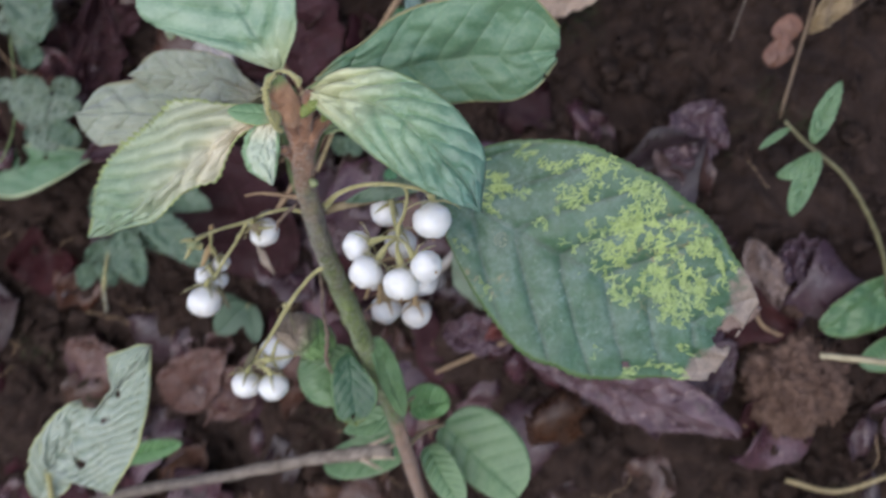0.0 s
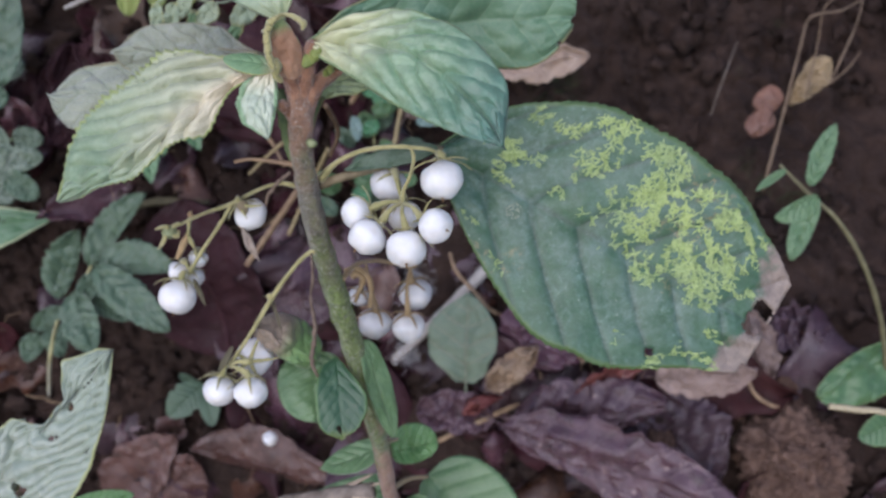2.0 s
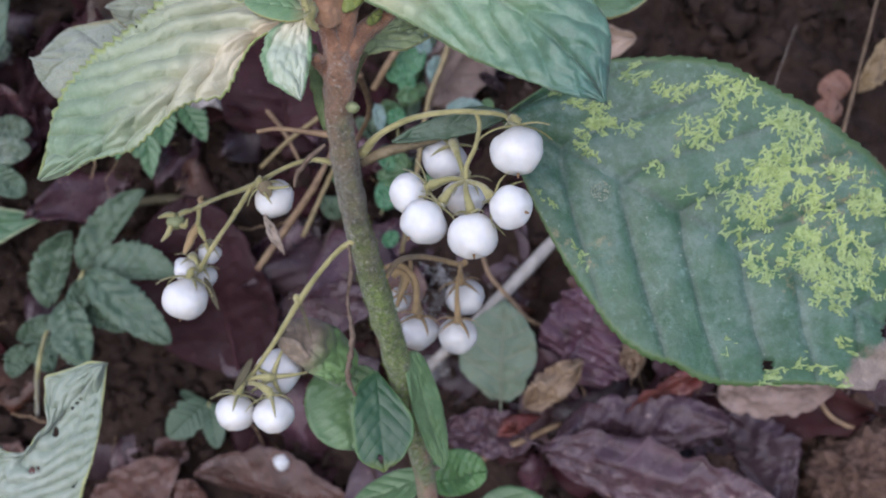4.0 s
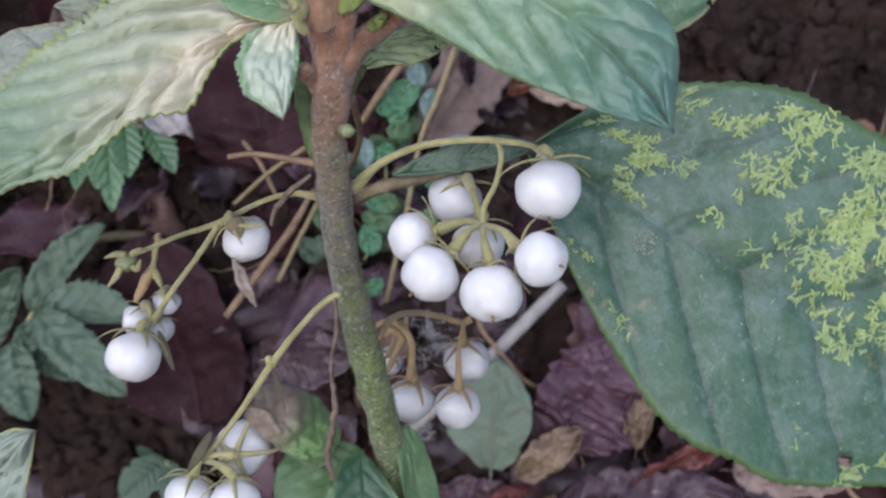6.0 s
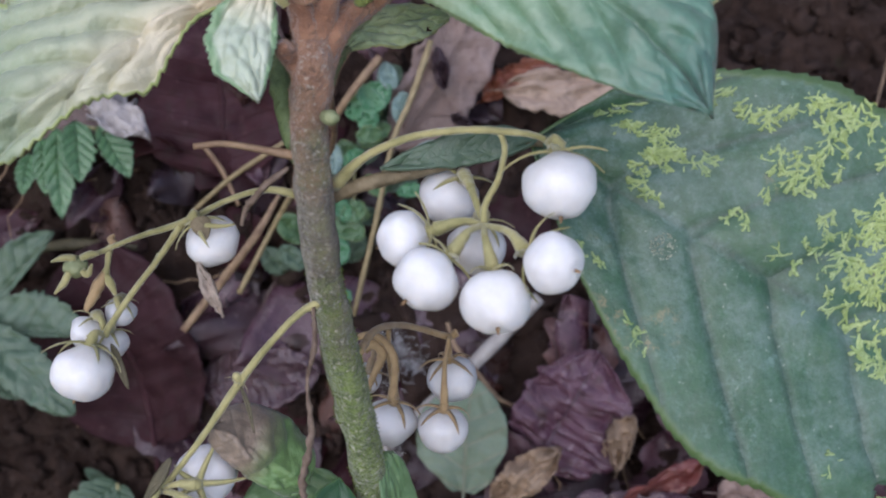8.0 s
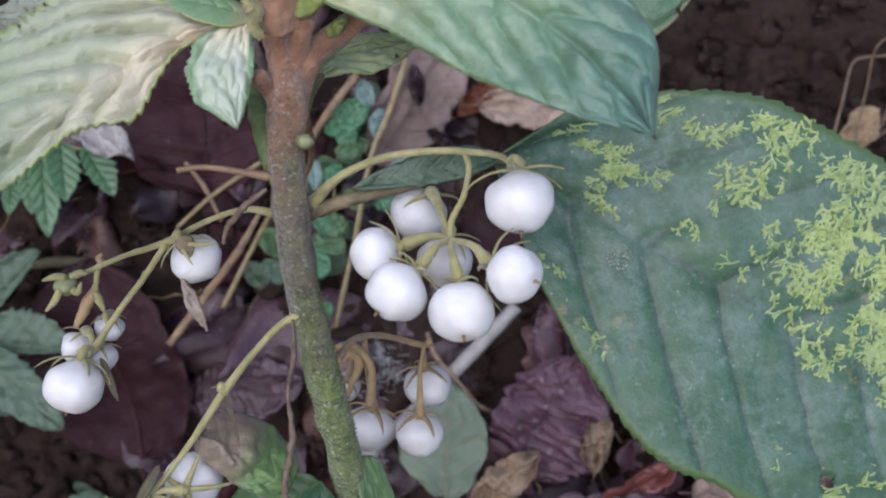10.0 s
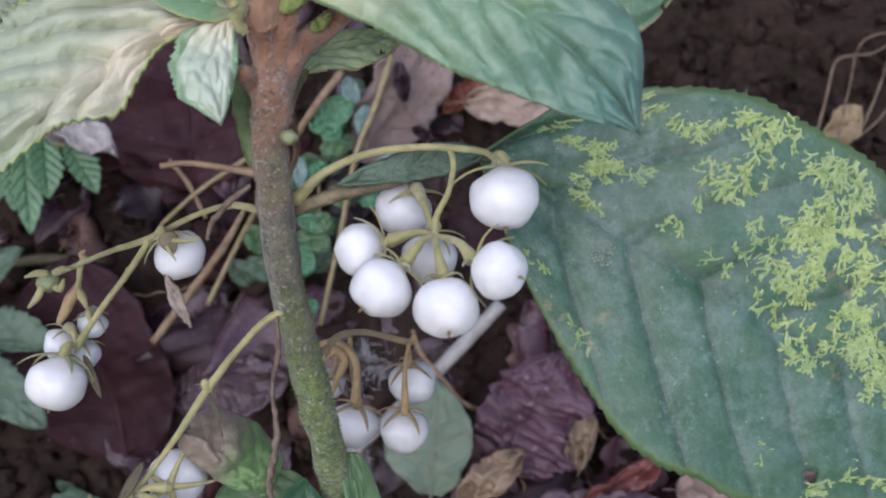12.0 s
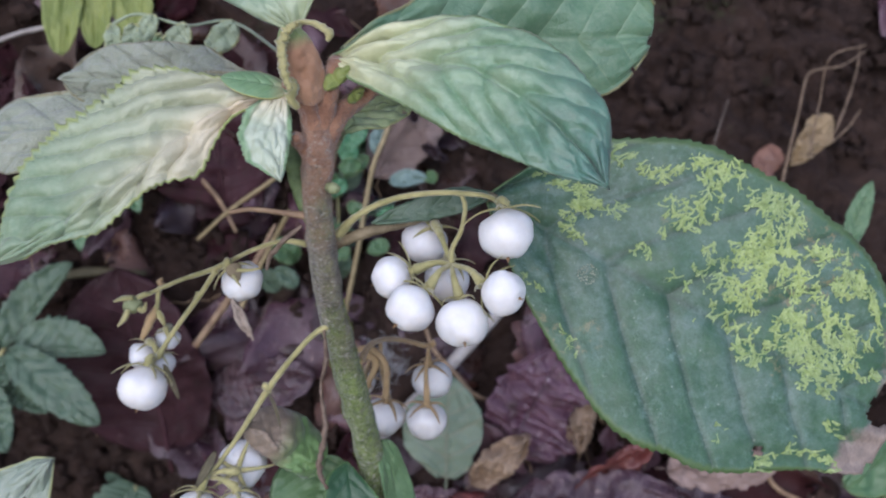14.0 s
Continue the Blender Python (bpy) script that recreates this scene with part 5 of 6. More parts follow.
chewed = thing("chewed_leaf_plant", (-0.2144, 0.1018, -0.0704), "plant with large pale green leaves chewed by insects", "plant")
leaf(chewed, M_CHEWED, (-0.1025, -0.0265, 0.2266), (-0.0618, -0.0042, 0.2655), (-0.0888, -0.0132, 0.2486), (-0.0760, -0.0271, 0.2287), "pale green ribbed leaf with stepped bites and insect holes", veins=9, slant=8.0, bend=1.4, stray=1.0, relief=0.0006, valley=0.24, bull=1.2, fold=0.06, bow=0.0, teeth=50, tooth=0.03, wave=0.0025, ns=190, nt=61, seed=6,
    prof=((0, 0.063, 0.103, 0.131, 0.16, 0.164, 0.163, 0.163, 0.163, 0.154, 0.141, 0.061, 0.012, 0.008, 0.012, 0.016, 0.017, 0.075, 0.112, 0.149, 0.127, 0.103, 0.08, 0.056, 0), (0, 0.09, 0.179, 0.269, 0.358, 0.353, 0.347, 0.342, 0.336, 0.33, 0.319, 0.308, 0.297, 0.281, 0.265, 0.248, 0.229, 0.208, 0.185, 0.159, 0.133, 0.1, 0.068, 0.034, 0)),
    holes=[(0.834, 0.019, 0.007), (0.804, 0.019, 0.008), (0.775, 0.015, 0.008), (0.658, 0.020, 0.017), (0.650, 0.034, 0.014), (0.481, 0.061, 0.012), (0.503, 0.076, 0.012), (0.545, 0.230, 0.008), (0.561, 0.235, 0.006), (0.170, 0.097, 0.032), (0.179, 0.119, 0.030)])
leaf(chewed, M_CHEWED, (-0.1118, -0.0277, 0.2078), (-0.0916, -0.0082, 0.2414), (-0.106, -0.014, 0.2334), (-0.0926, -0.0201, 0.2251), veins=8, relief=0.0006, ragged=0.15, seed=4)
leaf(chewed, M_FRESH, (-0.1029, 0.0102, 0.1714), (-0.0752, 0.012, 0.1808), (-0.0912, 0.0083, 0.1723), (-0.0895, 0.014, 0.1801), "small bright green leaf")
part("stalk", tube([(-0.1025, -0.0265, 0.2266), (-0.1198, -0.0238, 0.1588), (-0.2188, 0.1074, -0.0799)], [0.0011, 0.0012, 0.0014], n=14, seg=8), M_STALK, chewed)
part("stalk", tube([(-0.1109, -0.0272, 0.2085), (-0.116, -0.0264, 0.1823), (-0.1198, -0.0238, 0.1588)], [0.0008, 0.001, 0.001], n=12, seg=8), M_STALK, chewed)

edge_plant = thing("broadleaf_herb", (-0.2291, 0.2059, 0.1233), "herb with smooth green leaves at the edge of the bank", "plant")
run_a = [
    ((-0.1651, 0.1884, 0.2466), (-0.1604, 0.2146, 0.2827), (-0.1772, 0.2014, 0.2645), (-0.1543, 0.2028, 0.2664)),
    ((-0.1736, 0.1844, 0.2410), (-0.1621, 0.1858, 0.2430), (-0.1682, 0.1884, 0.2466), (-0.1674, 0.1816, 0.2372)),
    ((-0.1834, 0.1880, 0.2035), (-0.1567, 0.1906, 0.2071), (-0.1695, 0.1938, 0.2116), (-0.1690, 0.1858, 0.2005)),
    ((-0.1739, 0.1855, 0.2001), (-0.1590, 0.1793, 0.1916), (-0.1643, 0.1858, 0.2005), (-0.1686, 0.1787, 0.1908)),
    ((-0.1849, 0.1853, 0.1997), (-0.1708, 0.1783, 0.1901), (-0.1753, 0.1855, 0.2001), (-0.1802, 0.1775, 0.1891)),
    ((-0.1832, 0.2167, 0.2431), (-0.1840, 0.2282, 0.2588), (-0.1921, 0.2221, 0.2505), (-0.1746, 0.2223, 0.2508)),
    ((-0.1805, 0.2156, 0.2415), (-0.1964, 0.2147, 0.2403), (-0.1885, 0.2190, 0.2463), (-0.1890, 0.2114, 0.2357)),
]
run_b = [
    ((-0.1795, 0.2151, 0.2408), (-0.1647, 0.2159, 0.2419), (-0.1722, 0.2191, 0.2464), (-0.1720, 0.2118, 0.2363)),
    ((-0.1812, 0.2145, 0.2400), (-0.1813, 0.2049, 0.2268), (-0.1880, 0.2101, 0.2340), (-0.1751, 0.2096, 0.2333)),
    ((-0.1797, 0.1994, 0.2192), (-0.1839, 0.1845, 0.1987), (-0.1932, 0.1921, 0.2092), (-0.1720, 0.1925, 0.2097)),
    ((-0.1705, 0.1961, 0.2146), (-0.1564, 0.1953, 0.2135), (-0.1639, 0.1989, 0.2185), (-0.1635, 0.1927, 0.2101)),
    ((-0.1892, 0.1964, 0.2151), (-0.2022, 0.1950, 0.2131), (-0.1951, 0.1989, 0.2186), (-0.1966, 0.1921, 0.2092)),
]
for k, (b, t, l, r) in enumerate(run_a + run_b):
    leaf(edge_plant, M_HERB if k in (0, 1, 3) else M_MOTTLED, b, t, l, r, blunt=0.5, veins=6, slant=1.8, teeth=0 if k < 2 else 8, tooth=0.12, fold=0.12, relief=0.0005, wave=0.002, seed=k)
for foot, *tops in (((-0.19, 0.215, 0.21), (-0.1812, 0.2145, 0.2402), (-0.1805, 0.2160, 0.2420)), ((-0.192, 0.206, 0.19), (-0.18, 0.199, 0.219), (-0.1705, 0.1961, 0.2146)), ((-0.19, 0.2, 0.18), (-0.1834, 0.188, 0.2035), (-0.1739, 0.1855, 0.2001))):
    for top in tops:
        part("stalk", tube([foot, (Vector(foot) + Vector(top)) / 2 + Vector((0.002, -0.003, 0.002)), top], [0.0006] * 3, n=10, seg=6), M_WING, edge_plant)
leaf(edge_plant, M_POINTED, (-0.2338, 0.1957, 0.1530), (-0.1628, 0.2043, 0.1627), (-0.1972, 0.2076, 0.1675), (-0.1971, 0.1940, 0.1503), "pointed green leaf with a pale rim", veins=6, slant=2.0, fold=0.15, relief=0.0004, wave=0.0015, prof=((0.03, 0.14, 0.19, 0.2, 0.19, 0.17, 0.14, 0.11, 0.07, 0.035, 0), (0.03, 0.14, 0.19, 0.2, 0.19, 0.17, 0.14, 0.11, 0.07, 0.035, 0)))
part("stalk", tube([(-0.235, 0.2, 0.14), (-0.2, 0.2, 0.19), (-0.1917, 0.2221, 0.242), (-0.1958, 0.2492, 0.2622)], [0.0006] * 4, n=12, seg=6, rough=0.4), M_WING, edge_plant)
part("stalk", tube([(-0.2343, 0.2143, 0.1164), (-0.235, 0.2, 0.14), (-0.2338, 0.1957, 0.1530)], [0.0007] * 3, n=8, seg=6), M_WING, edge_plant)

seedling = thing("seedling", (-0.0987, 0.1722, 0.0712), "tiny seedling with two grey green leaves", "plant")
leaf(seedling, M_HERB, (-0.0942, 0.1659, 0.0795), (-0.1118, 0.1529, 0.0685), (-0.1065, 0.1631, 0.0824), (-0.098, 0.1545, 0.0707), ragged=0.15, seed=2)
leaf(seedling, M_HERB, (-0.0931, 0.1654, 0.0789), (-0.0883, 0.1485, 0.0658), (-0.0959, 0.1568, 0.0739), (-0.0843, 0.1561, 0.0728))
leaf(seedling, M_HERB, (-0.0999, 0.1695, 0.0777), (-0.107, 0.169, 0.0839), (-0.1035, 0.1673, 0.0781), (-0.1035, 0.1705, 0.0824))
part("stalk", tube([(-0.0966, 0.1718, 0.0619), (-0.0934, 0.1636, 0.0763), (-0.0936, 0.1659, 0.0795)], [0.0006] * 3, n=8, seg=6), M_STALK, seedling)

sprig = thing("serrated_herb", (-0.1114, 0.2206, 0.2079), "small herb with glossy saw-toothed leaflets", "plant")
for b, t, l, r in (
    ((-0.1102, 0.2068, 0.2209), (-0.1047, 0.1823, 0.1973), (-0.1119, 0.191, 0.2094), (-0.1009, 0.1937, 0.2096)),
    ((-0.1023, 0.205, 0.2252), (-0.0978, 0.1867, 0.2102), (-0.1052, 0.1935, 0.2195), (-0.0939, 0.1975, 0.2184)),
    ((-0.0946, 0.206, 0.2232), (-0.0813, 0.1915, 0.2101), (-0.091, 0.1958, 0.2159), (-0.0824, 0.2011, 0.2198)),
    ((-0.1159, 0.2063, 0.2168), (-0.1114, 0.1889, 0.2031), (-0.1169, 0.1956, 0.2089), (-0.1085, 0.1968, 0.2105)),
    ((-0.1214, 0.2063, 0.2099), (-0.1211, 0.1921, 0.2007), (-0.1246, 0.1987, 0.2063), (-0.1168, 0.1981, 0.2056)),
):
    leaf(sprig, M_GLOSSY, b, t, l, r, blunt=0.85, teeth=7, tooth=0.4, fold=0.2, relief=0.0005, veins=6)
part("stalk", tube([(-0.1126, 0.224, 0.2061), (-0.107, 0.2154, 0.2157), (-0.1005, 0.2057, 0.2228), (-0.0944, 0.2052, 0.2221)], [0.0007] * 4, n=10, seg=6), M_STALK, sprig)

mat_herb = thing("creeping_herb", (0.0023, 0.2314, 0.2125), "creeping herb with small crinkled green leaves", "plant")
rng = random.Random(8)
run_a = [
    ((0.0, 0.2229, 0.2217), (0.0039, 0.2258, 0.2361), (-0.0049, 0.2211, 0.2308), (0.0106, 0.223, 0.2307)),
    ((0.0088, 0.2238, 0.2217), (0.0182, 0.2259, 0.2333), (0.0096, 0.2229, 0.2307), (0.0184, 0.2214, 0.2271)),
    ((0.0083, 0.2313, 0.2326), (0.0157, 0.2332, 0.2405), (0.008, 0.2314, 0.2398), (0.0159, 0.2294, 0.2351)),
    ((-0.0014, 0.2119, 0.2052), (-0.0061, 0.2146, 0.2171), (-0.0084, 0.2104, 0.2107), (0.0016, 0.2134, 0.2145)),
    ((0.0006, 0.2145, 0.2089), (0.009, 0.2165, 0.2181), (0.0004, 0.2151, 0.2172), (0.0092, 0.2128, 0.2127)),
    ((-0.0001, 0.1927, 0.1758), (-0.0018, 0.1989, 0.1926), (-0.0069, 0.1942, 0.185), (0.005, 0.1947, 0.1865)),
    ((-0.0179, 0.1977, 0.1823), (-0.0298, 0.1987, 0.1914), (-0.0263, 0.1945, 0.184), (-0.0213, 0.1993, 0.1927)),
]
run_b = [
    ((0.008, 0.2024, 0.1908), (-0.0008, 0.1995, 0.1935), (0.0037, 0.1971, 0.1901), (0.0035, 0.2014, 0.1964)),
    ((0.012, 0.2088, 0.2), (0.0238, 0.2078, 0.205), (0.0174, 0.2049, 0.2013), (0.0183, 0.2088, 0.2066)),
    ((0.0248, 0.2161, 0.2092), (0.0367, 0.2155, 0.2138), (0.0301, 0.2129, 0.2112), (0.031, 0.2171, 0.2164)),
    ((-0.0101, 0.2109, 0.2003), (-0.0189, 0.2115, 0.2096), (-0.0165, 0.2083, 0.204), (-0.0113, 0.2114, 0.2088)),
    ((-0.0264, 0.193, 0.1691), (-0.0351, 0.1947, 0.1795), (-0.0338, 0.1911, 0.1728), (-0.0263, 0.1935, 0.1781)),
]
for k, (b, t, l, r) in enumerate(run_a + run_b):
    leaf(mat_herb, M_HERB if k % 3 else M_YOUNG, b, t, l, r, ns=36, nt=13, relief=0.0008, teeth=9, tooth=0.15, wave=0.0015, seed=k)
run_a = [
    (M_EMERALD, (0.0013, 0.2089, 0.2327), (0.0118, 0.2137, 0.2413), (0.0024, 0.2140, 0.2407), (0.0101, 0.2091, 0.2342)),
    (M_EMERALD, (0.0017, 0.2097, 0.2340), (-0.0041, 0.2082, 0.2311), (-0.0005, 0.2112, 0.2361), (-0.0002, 0.2070, 0.2296)),
    (M_EMERALD, (0.0038, 0.2094, 0.2338), (0.0031, 0.2048, 0.2267), (-0.0002, 0.2066, 0.2291), (0.0082, 0.2060, 0.2292)),
    (M_BLUISH, (0.0136, 0.2131, 0.2406), (0.0094, 0.2186, 0.2485), (0.0076, 0.2150, 0.2428), (0.0142, 0.2159, 0.2450)),
    (M_BLUISH, (0.0178, 0.2121, 0.2396), (0.0153, 0.2060, 0.2300), (0.0126, 0.2091, 0.2344), (0.0184, 0.2088, 0.2348)),
    (M_BLUISH, (0.0212, 0.1992, 0.2204), (0.0368, 0.1992, 0.2223), (0.0283, 0.2018, 0.2253), (0.0286, 0.1979, 0.2193)),
    (M_EMERALD, (0.0034, 0.2001, 0.2197), (-0.0042, 0.1981, 0.2157), (-0.0023, 0.2009, 0.2202), (0.0004, 0.1974, 0.2151)),
]
run_b = [
    (M_BLUISH, (-0.0091, 0.2027, 0.2220), (-0.0072, 0.1961, 0.2123), (-0.0101, 0.1992, 0.2167), (-0.0047, 0.1993, 0.2174)),
    (M_EMERALD, (0.0259, 0.1919, 0.2098), (0.0158, 0.1916, 0.2083), (0.0205, 0.1935, 0.2117), (0.0207, 0.1905, 0.2072)),
    (M_YOUNG, (0.0041, 0.1897, 0.2040), (-0.0047, 0.1872, 0.1990), (-0.0016, 0.1902, 0.2039), (0.0022, 0.1863, 0.1986)),
    (M_YOUNG, (-0.0000, 0.2037, 0.2247), (0.0104, 0.2039, 0.2263), (0.0040, 0.2057, 0.2282), (0.0059, 0.2021, 0.2230)),
    (M_EMERALD, (-0.0075, 0.1913, 0.2049), (-0.0020, 0.1865, 0.1983), (-0.0073, 0.1884, 0.2005), (-0.0007, 0.1893, 0.2027)),
    (M_YOUNG, (0.0361, 0.2004, 0.2240), (0.0404, 0.1983, 0.2213), (0.0362, 0.1988, 0.2216), (0.0403, 0.2006, 0.2248)),
    (M_EMERALD, (-0.0046, 0.1796, 0.1826), (-0.0072, 0.1866, 0.1928), (-0.0102, 0.1836, 0.1883), (-0.0008, 0.1831, 0.1879)),
]
run_c = [
    (M_YOUNG, (0.0044, 0.1858, 0.1922), (-0.0091, 0.1882, 0.1950), (-0.0039, 0.1907, 0.1988), (-0.0018, 0.1851, 0.1908)),
    (M_YOUNG, (0.0055, 0.1896, 0.1977), (-0.0045, 0.1932, 0.2025), (0.0018, 0.1934, 0.2031), (-0.0007, 0.1899, 0.1979)),
    (M_HERB, (-0.0093, 0.1922, 0.2008), (-0.0014, 0.1949, 0.2052), (-0.0072, 0.1950, 0.2050), (-0.0040, 0.1922, 0.2011)),
    (M_YOUNG, (0.0011, 0.2055, 0.2207), (0.0125, 0.2095, 0.2271), (0.0045, 0.2095, 0.2267), (0.0091, 0.2057, 0.2214)),
    (M_HERB, (-0.0097, 0.1988, 0.2104), (-0.0073, 0.2040, 0.2182), (-0.0112, 0.2018, 0.2147), (-0.0053, 0.2010, 0.2139)),
    (M_EMERALD, (-0.0060, 0.1710, 0.1701), (-0.0003, 0.1743, 0.1751), (-0.0057, 0.1738, 0.1741), (-0.0006, 0.1712, 0.1707)),
    (M_YOUNG, (0.0117, 0.1949, 0.2057), (0.0037, 0.1987, 0.2109), (0.0095, 0.1982, 0.2104), (0.0057, 0.1952, 0.2058)),
]
run_d = [
    (M_HERB, (-0.0175, 0.1792, 0.1816), (-0.0267, 0.1837, 0.1877), (-0.0195, 0.1832, 0.1872), (-0.0247, 0.1799, 0.1822)),
    (M_YOUNG, (0.0209, 0.1885, 0.1969), (0.0121, 0.1867, 0.1938), (0.0153, 0.1896, 0.1981), (0.0173, 0.1858, 0.1927)),
]
for k, (mat, b, t, l, r) in enumerate(run_a + run_b + run_c + run_d):
    leaf(mat_herb, mat, b, t, l, r, ns=36, nt=13, relief=0.0003, teeth=9, tooth=0.15, wave=0.0015, seed=20 + k)
part("stalk", tube([(-0.009, 0.198, 0.1663), (-0.0008, 0.2057, 0.1884), (-0.0005, 0.2167, 0.2051), (0.0032, 0.2275, 0.2208), (0.0082, 0.2403, 0.2334)], [0.0006] * 5, n=18, seg=6), M_STALK, mat_herb)

vine = thing("trailing_vine", (0.2293, 0.1089, 0.126), "thin trailing vine with small green leaves", "plant")
part("stem", tube([(0.1671, 0.1203, 0.2481), (0.1773, 0.1142, 0.2398), (0.1932, 0.1116, 0.226), (0.2075, 0.1091, 0.2056), (0.223, 0.1115, 0.1748), (0.2353, 0.1096, 0.1382), (0.2429, 0.1021, 0.1083)], [0.0006, 0.0009, 0.001, 0.0011, 0.0011, 0.0011, 0.0011], n=40, seg=8, rough=0.2, knots=5), M_VINE, vine)
leaf(vine, M_VINE_LEAF, (0.1766, 0.11, 0.2453), (0.1869, 0.125, 0.264), (0.1765, 0.1175, 0.2545), (0.1857, 0.1175, 0.254), "narrow pale green leaf with dark specks", veins=6, blunt=0.7, teeth=9, tooth=0.12, fold=0.15, wave=0.001)
leaf(vine, M_VINE_LEAF, (0.1794, 0.1074, 0.242), (0.163, 0.102, 0.2354), (0.171, 0.1062, 0.2405), (0.1712, 0.1005, 0.2335), "narrow pale green leaf with dark specks", seed=5, veins=6, blunt=0.6, fold=0.1, wave=0.001)
leaf(vine, M_VINE_LEAF, (0.1794, 0.1074, 0.2415), (0.1694, 0.0919, 0.2225), (0.1685, 0.1002, 0.2325), (0.1775, 0.0985, 0.231), "narrow pale green leaf with dark specks", seed=6, veins=6, blunt=0.6, fold=0.1, wave=0.001)
leaf(vine, M_VINE_LEAF, (0.1676, 0.1136, 0.2499), (0.1556, 0.1085, 0.2437), (0.1608, 0.1125, 0.2484), (0.1622, 0.1105, 0.246), ns=30, nt=9, blunt=0.7)

right_herb = thing("edge_herb", (0.2355, 0.1113, 0.129), "low plant with bright green leaves on the soil", "plant")
leaf(right_herb, M_YOUNG, (0.243, 0.1187, 0.1507), (0.1997, 0.0985, 0.1398), (0.2115, 0.1097, 0.1519), (0.2268, 0.0992, 0.1374), "bright green leaf with pale spots", veins=6, teeth=16, tooth=0.1, wave=0.003, relief=0.0003, blunt=0.5)
leaf(right_herb, M_YOUNG, (0.243, 0.1004, 0.1255), (0.2208, 0.0917, 0.1203), (0.2259, 0.0977, 0.1286), (0.2361, 0.0901, 0.1181))
part("stalk", tube([(0.2496, 0.1129, 0.1273), (0.2443, 0.1096, 0.1381), (0.2404, 0.1188, 0.1508)], [0.0009] * 3, n=8, seg=6), M_STALK, right_herb)

fern = thing("lime_fern", (-0.0993, 0.2573, 0.2859), "yellow green lobed fern frond", "plant")
for b, t, l, r in (
    ((-0.1019, 0.2277, 0.3177), (-0.1022, 0.1917, 0.2784), (-0.1104, 0.2071, 0.2961), (-0.0944, 0.2073, 0.2964)),
    ((-0.0941, 0.2299, 0.3173), (-0.0905, 0.1952, 0.2798), (-0.0986, 0.2098, 0.2965), (-0.0835, 0.2106, 0.2976)),
    ((-0.0825, 0.23, 0.3175), (-0.0767, 0.1964, 0.2814), (-0.0866, 0.2106, 0.2976), (-0.0689, 0.2115, 0.2988)),
):
    leaf(fern, M_LIME, b, t, l, r, blunt=0.5, teeth=6, tooth=0.12, veins=2, slant=3.5, relief=0.0006, wave=0.002, seed=b[0] * 50)
part("stalk", tube([(-0.0951, 0.2766, 0.3112), (-0.0965, 0.2613, 0.3129), (-0.1003, 0.2295, 0.3168), (-0.0814, 0.2298, 0.3172)], [0.0008] * 4, n=10, seg=6), M_STALK, fern)


# ---- fallen leaves lying on the bank ----
def fallen(mat, b, t, l, r, label, category="dead leaf", **kw):
    kw = dict(dict(fold=0.15, relief=0.0003, wave=0.006, crease=0.003, veins=9, slant=1.3, blunt=0.62, ragged=0.22, ns=72, nt=23), **kw)
    ob = leaf(None, mat, b, t, l, r, name="fallen_leaf", **kw)
    ns, nt = kw["ns"], kw["nt"]
    row = [ob.data.vertices[i * nt + nt // 2].co - 0.0004 * INTO for i in range(0, ns - 2, 6)]
    wide = (Vector(r) - Vector(l)).length
    foot = row[0] - 0.12 * (row[2] - row[0]).normalized() * (Vector(t) - Vector(b)).length
    part("midrib", tube([foot, *row], [wide * 0.016, wide * 0.02, wide * 0.008], n=24, seg=6), mat, ob)
    return tagged(ob, label, category, "fallen leaves on the bank")


fallen(M_MAROON, (-0.0767, 0.17, 0.0989), (-0.0963, 0.1912, 0.1805), (-0.1244, 0.1889, 0.1404), (-0.0572, 0.1769, 0.1525), "large dull maroon dead leaf lying on soil", curl=0.2, seed=1, wave=0.004, ragged=0.1, blunt=0.55, crease=0.0012)
fallen(M_MAROON, (-0.0497, 0.2137, 0.1993), (-0.0543, 0.2356, 0.2576), (-0.0842, 0.2182, 0.2235), (-0.025, 0.2225, 0.2255), "reddish maroon dead leaf under the shrub", seed=2, wave=0.004, ragged=0.1, crease=0.0012)
fallen(M_MAUVE, (0.0148, 0.2198, 0.2117), (0.0499, 0.2492, 0.265), (0.0208, 0.2336, 0.2465), (0.0512, 0.2332, 0.2388), "grey brown dry leaf lying on the soil", seed=3, wave=0.002)
fallen(M_TAN, (0.0565, 0.234, 0.2322), (0.1055, 0.2365, 0.2365), (0.0829, 0.2285, 0.2262), (0.079, 0.2383, 0.2406), "narrow beige dry leaf on soil", relief=0.0002, seed=4, wave=0.002)
fallen(M_RUST, (0.0489, 0.2336, 0.2275), (0.083, 0.2465, 0.2406), (0.0624, 0.236, 0.2308), (0.0642, 0.2443, 0.2423), "glossy rust brown curled leaf", seed=5, ragged=0.2, cup=0.8, crease=0.003, wave=0.005)
# Two dark slivers, added where the grey brown leaf has dark slits.
fallen(M_INK, (0.0286, 0.2295, 0.2502), (0.0320, 0.2207, 0.2373), (0.0278, 0.2254, 0.2438), (0.0345, 0.2245, 0.2434), "dark sliver standing in for a slit in a dry leaf", seed=61, ns=30, nt=11, ragged=0.2)
fallen(M_INK, (0.0356, 0.2154, 0.2296), (0.0466, 0.2110, 0.2242), (0.0396, 0.2122, 0.2252), (0.0416, 0.2144, 0.2288), "dark sliver standing in for a slit in a dry leaf", seed=62, ns=30, nt=11, ragged=0.2)
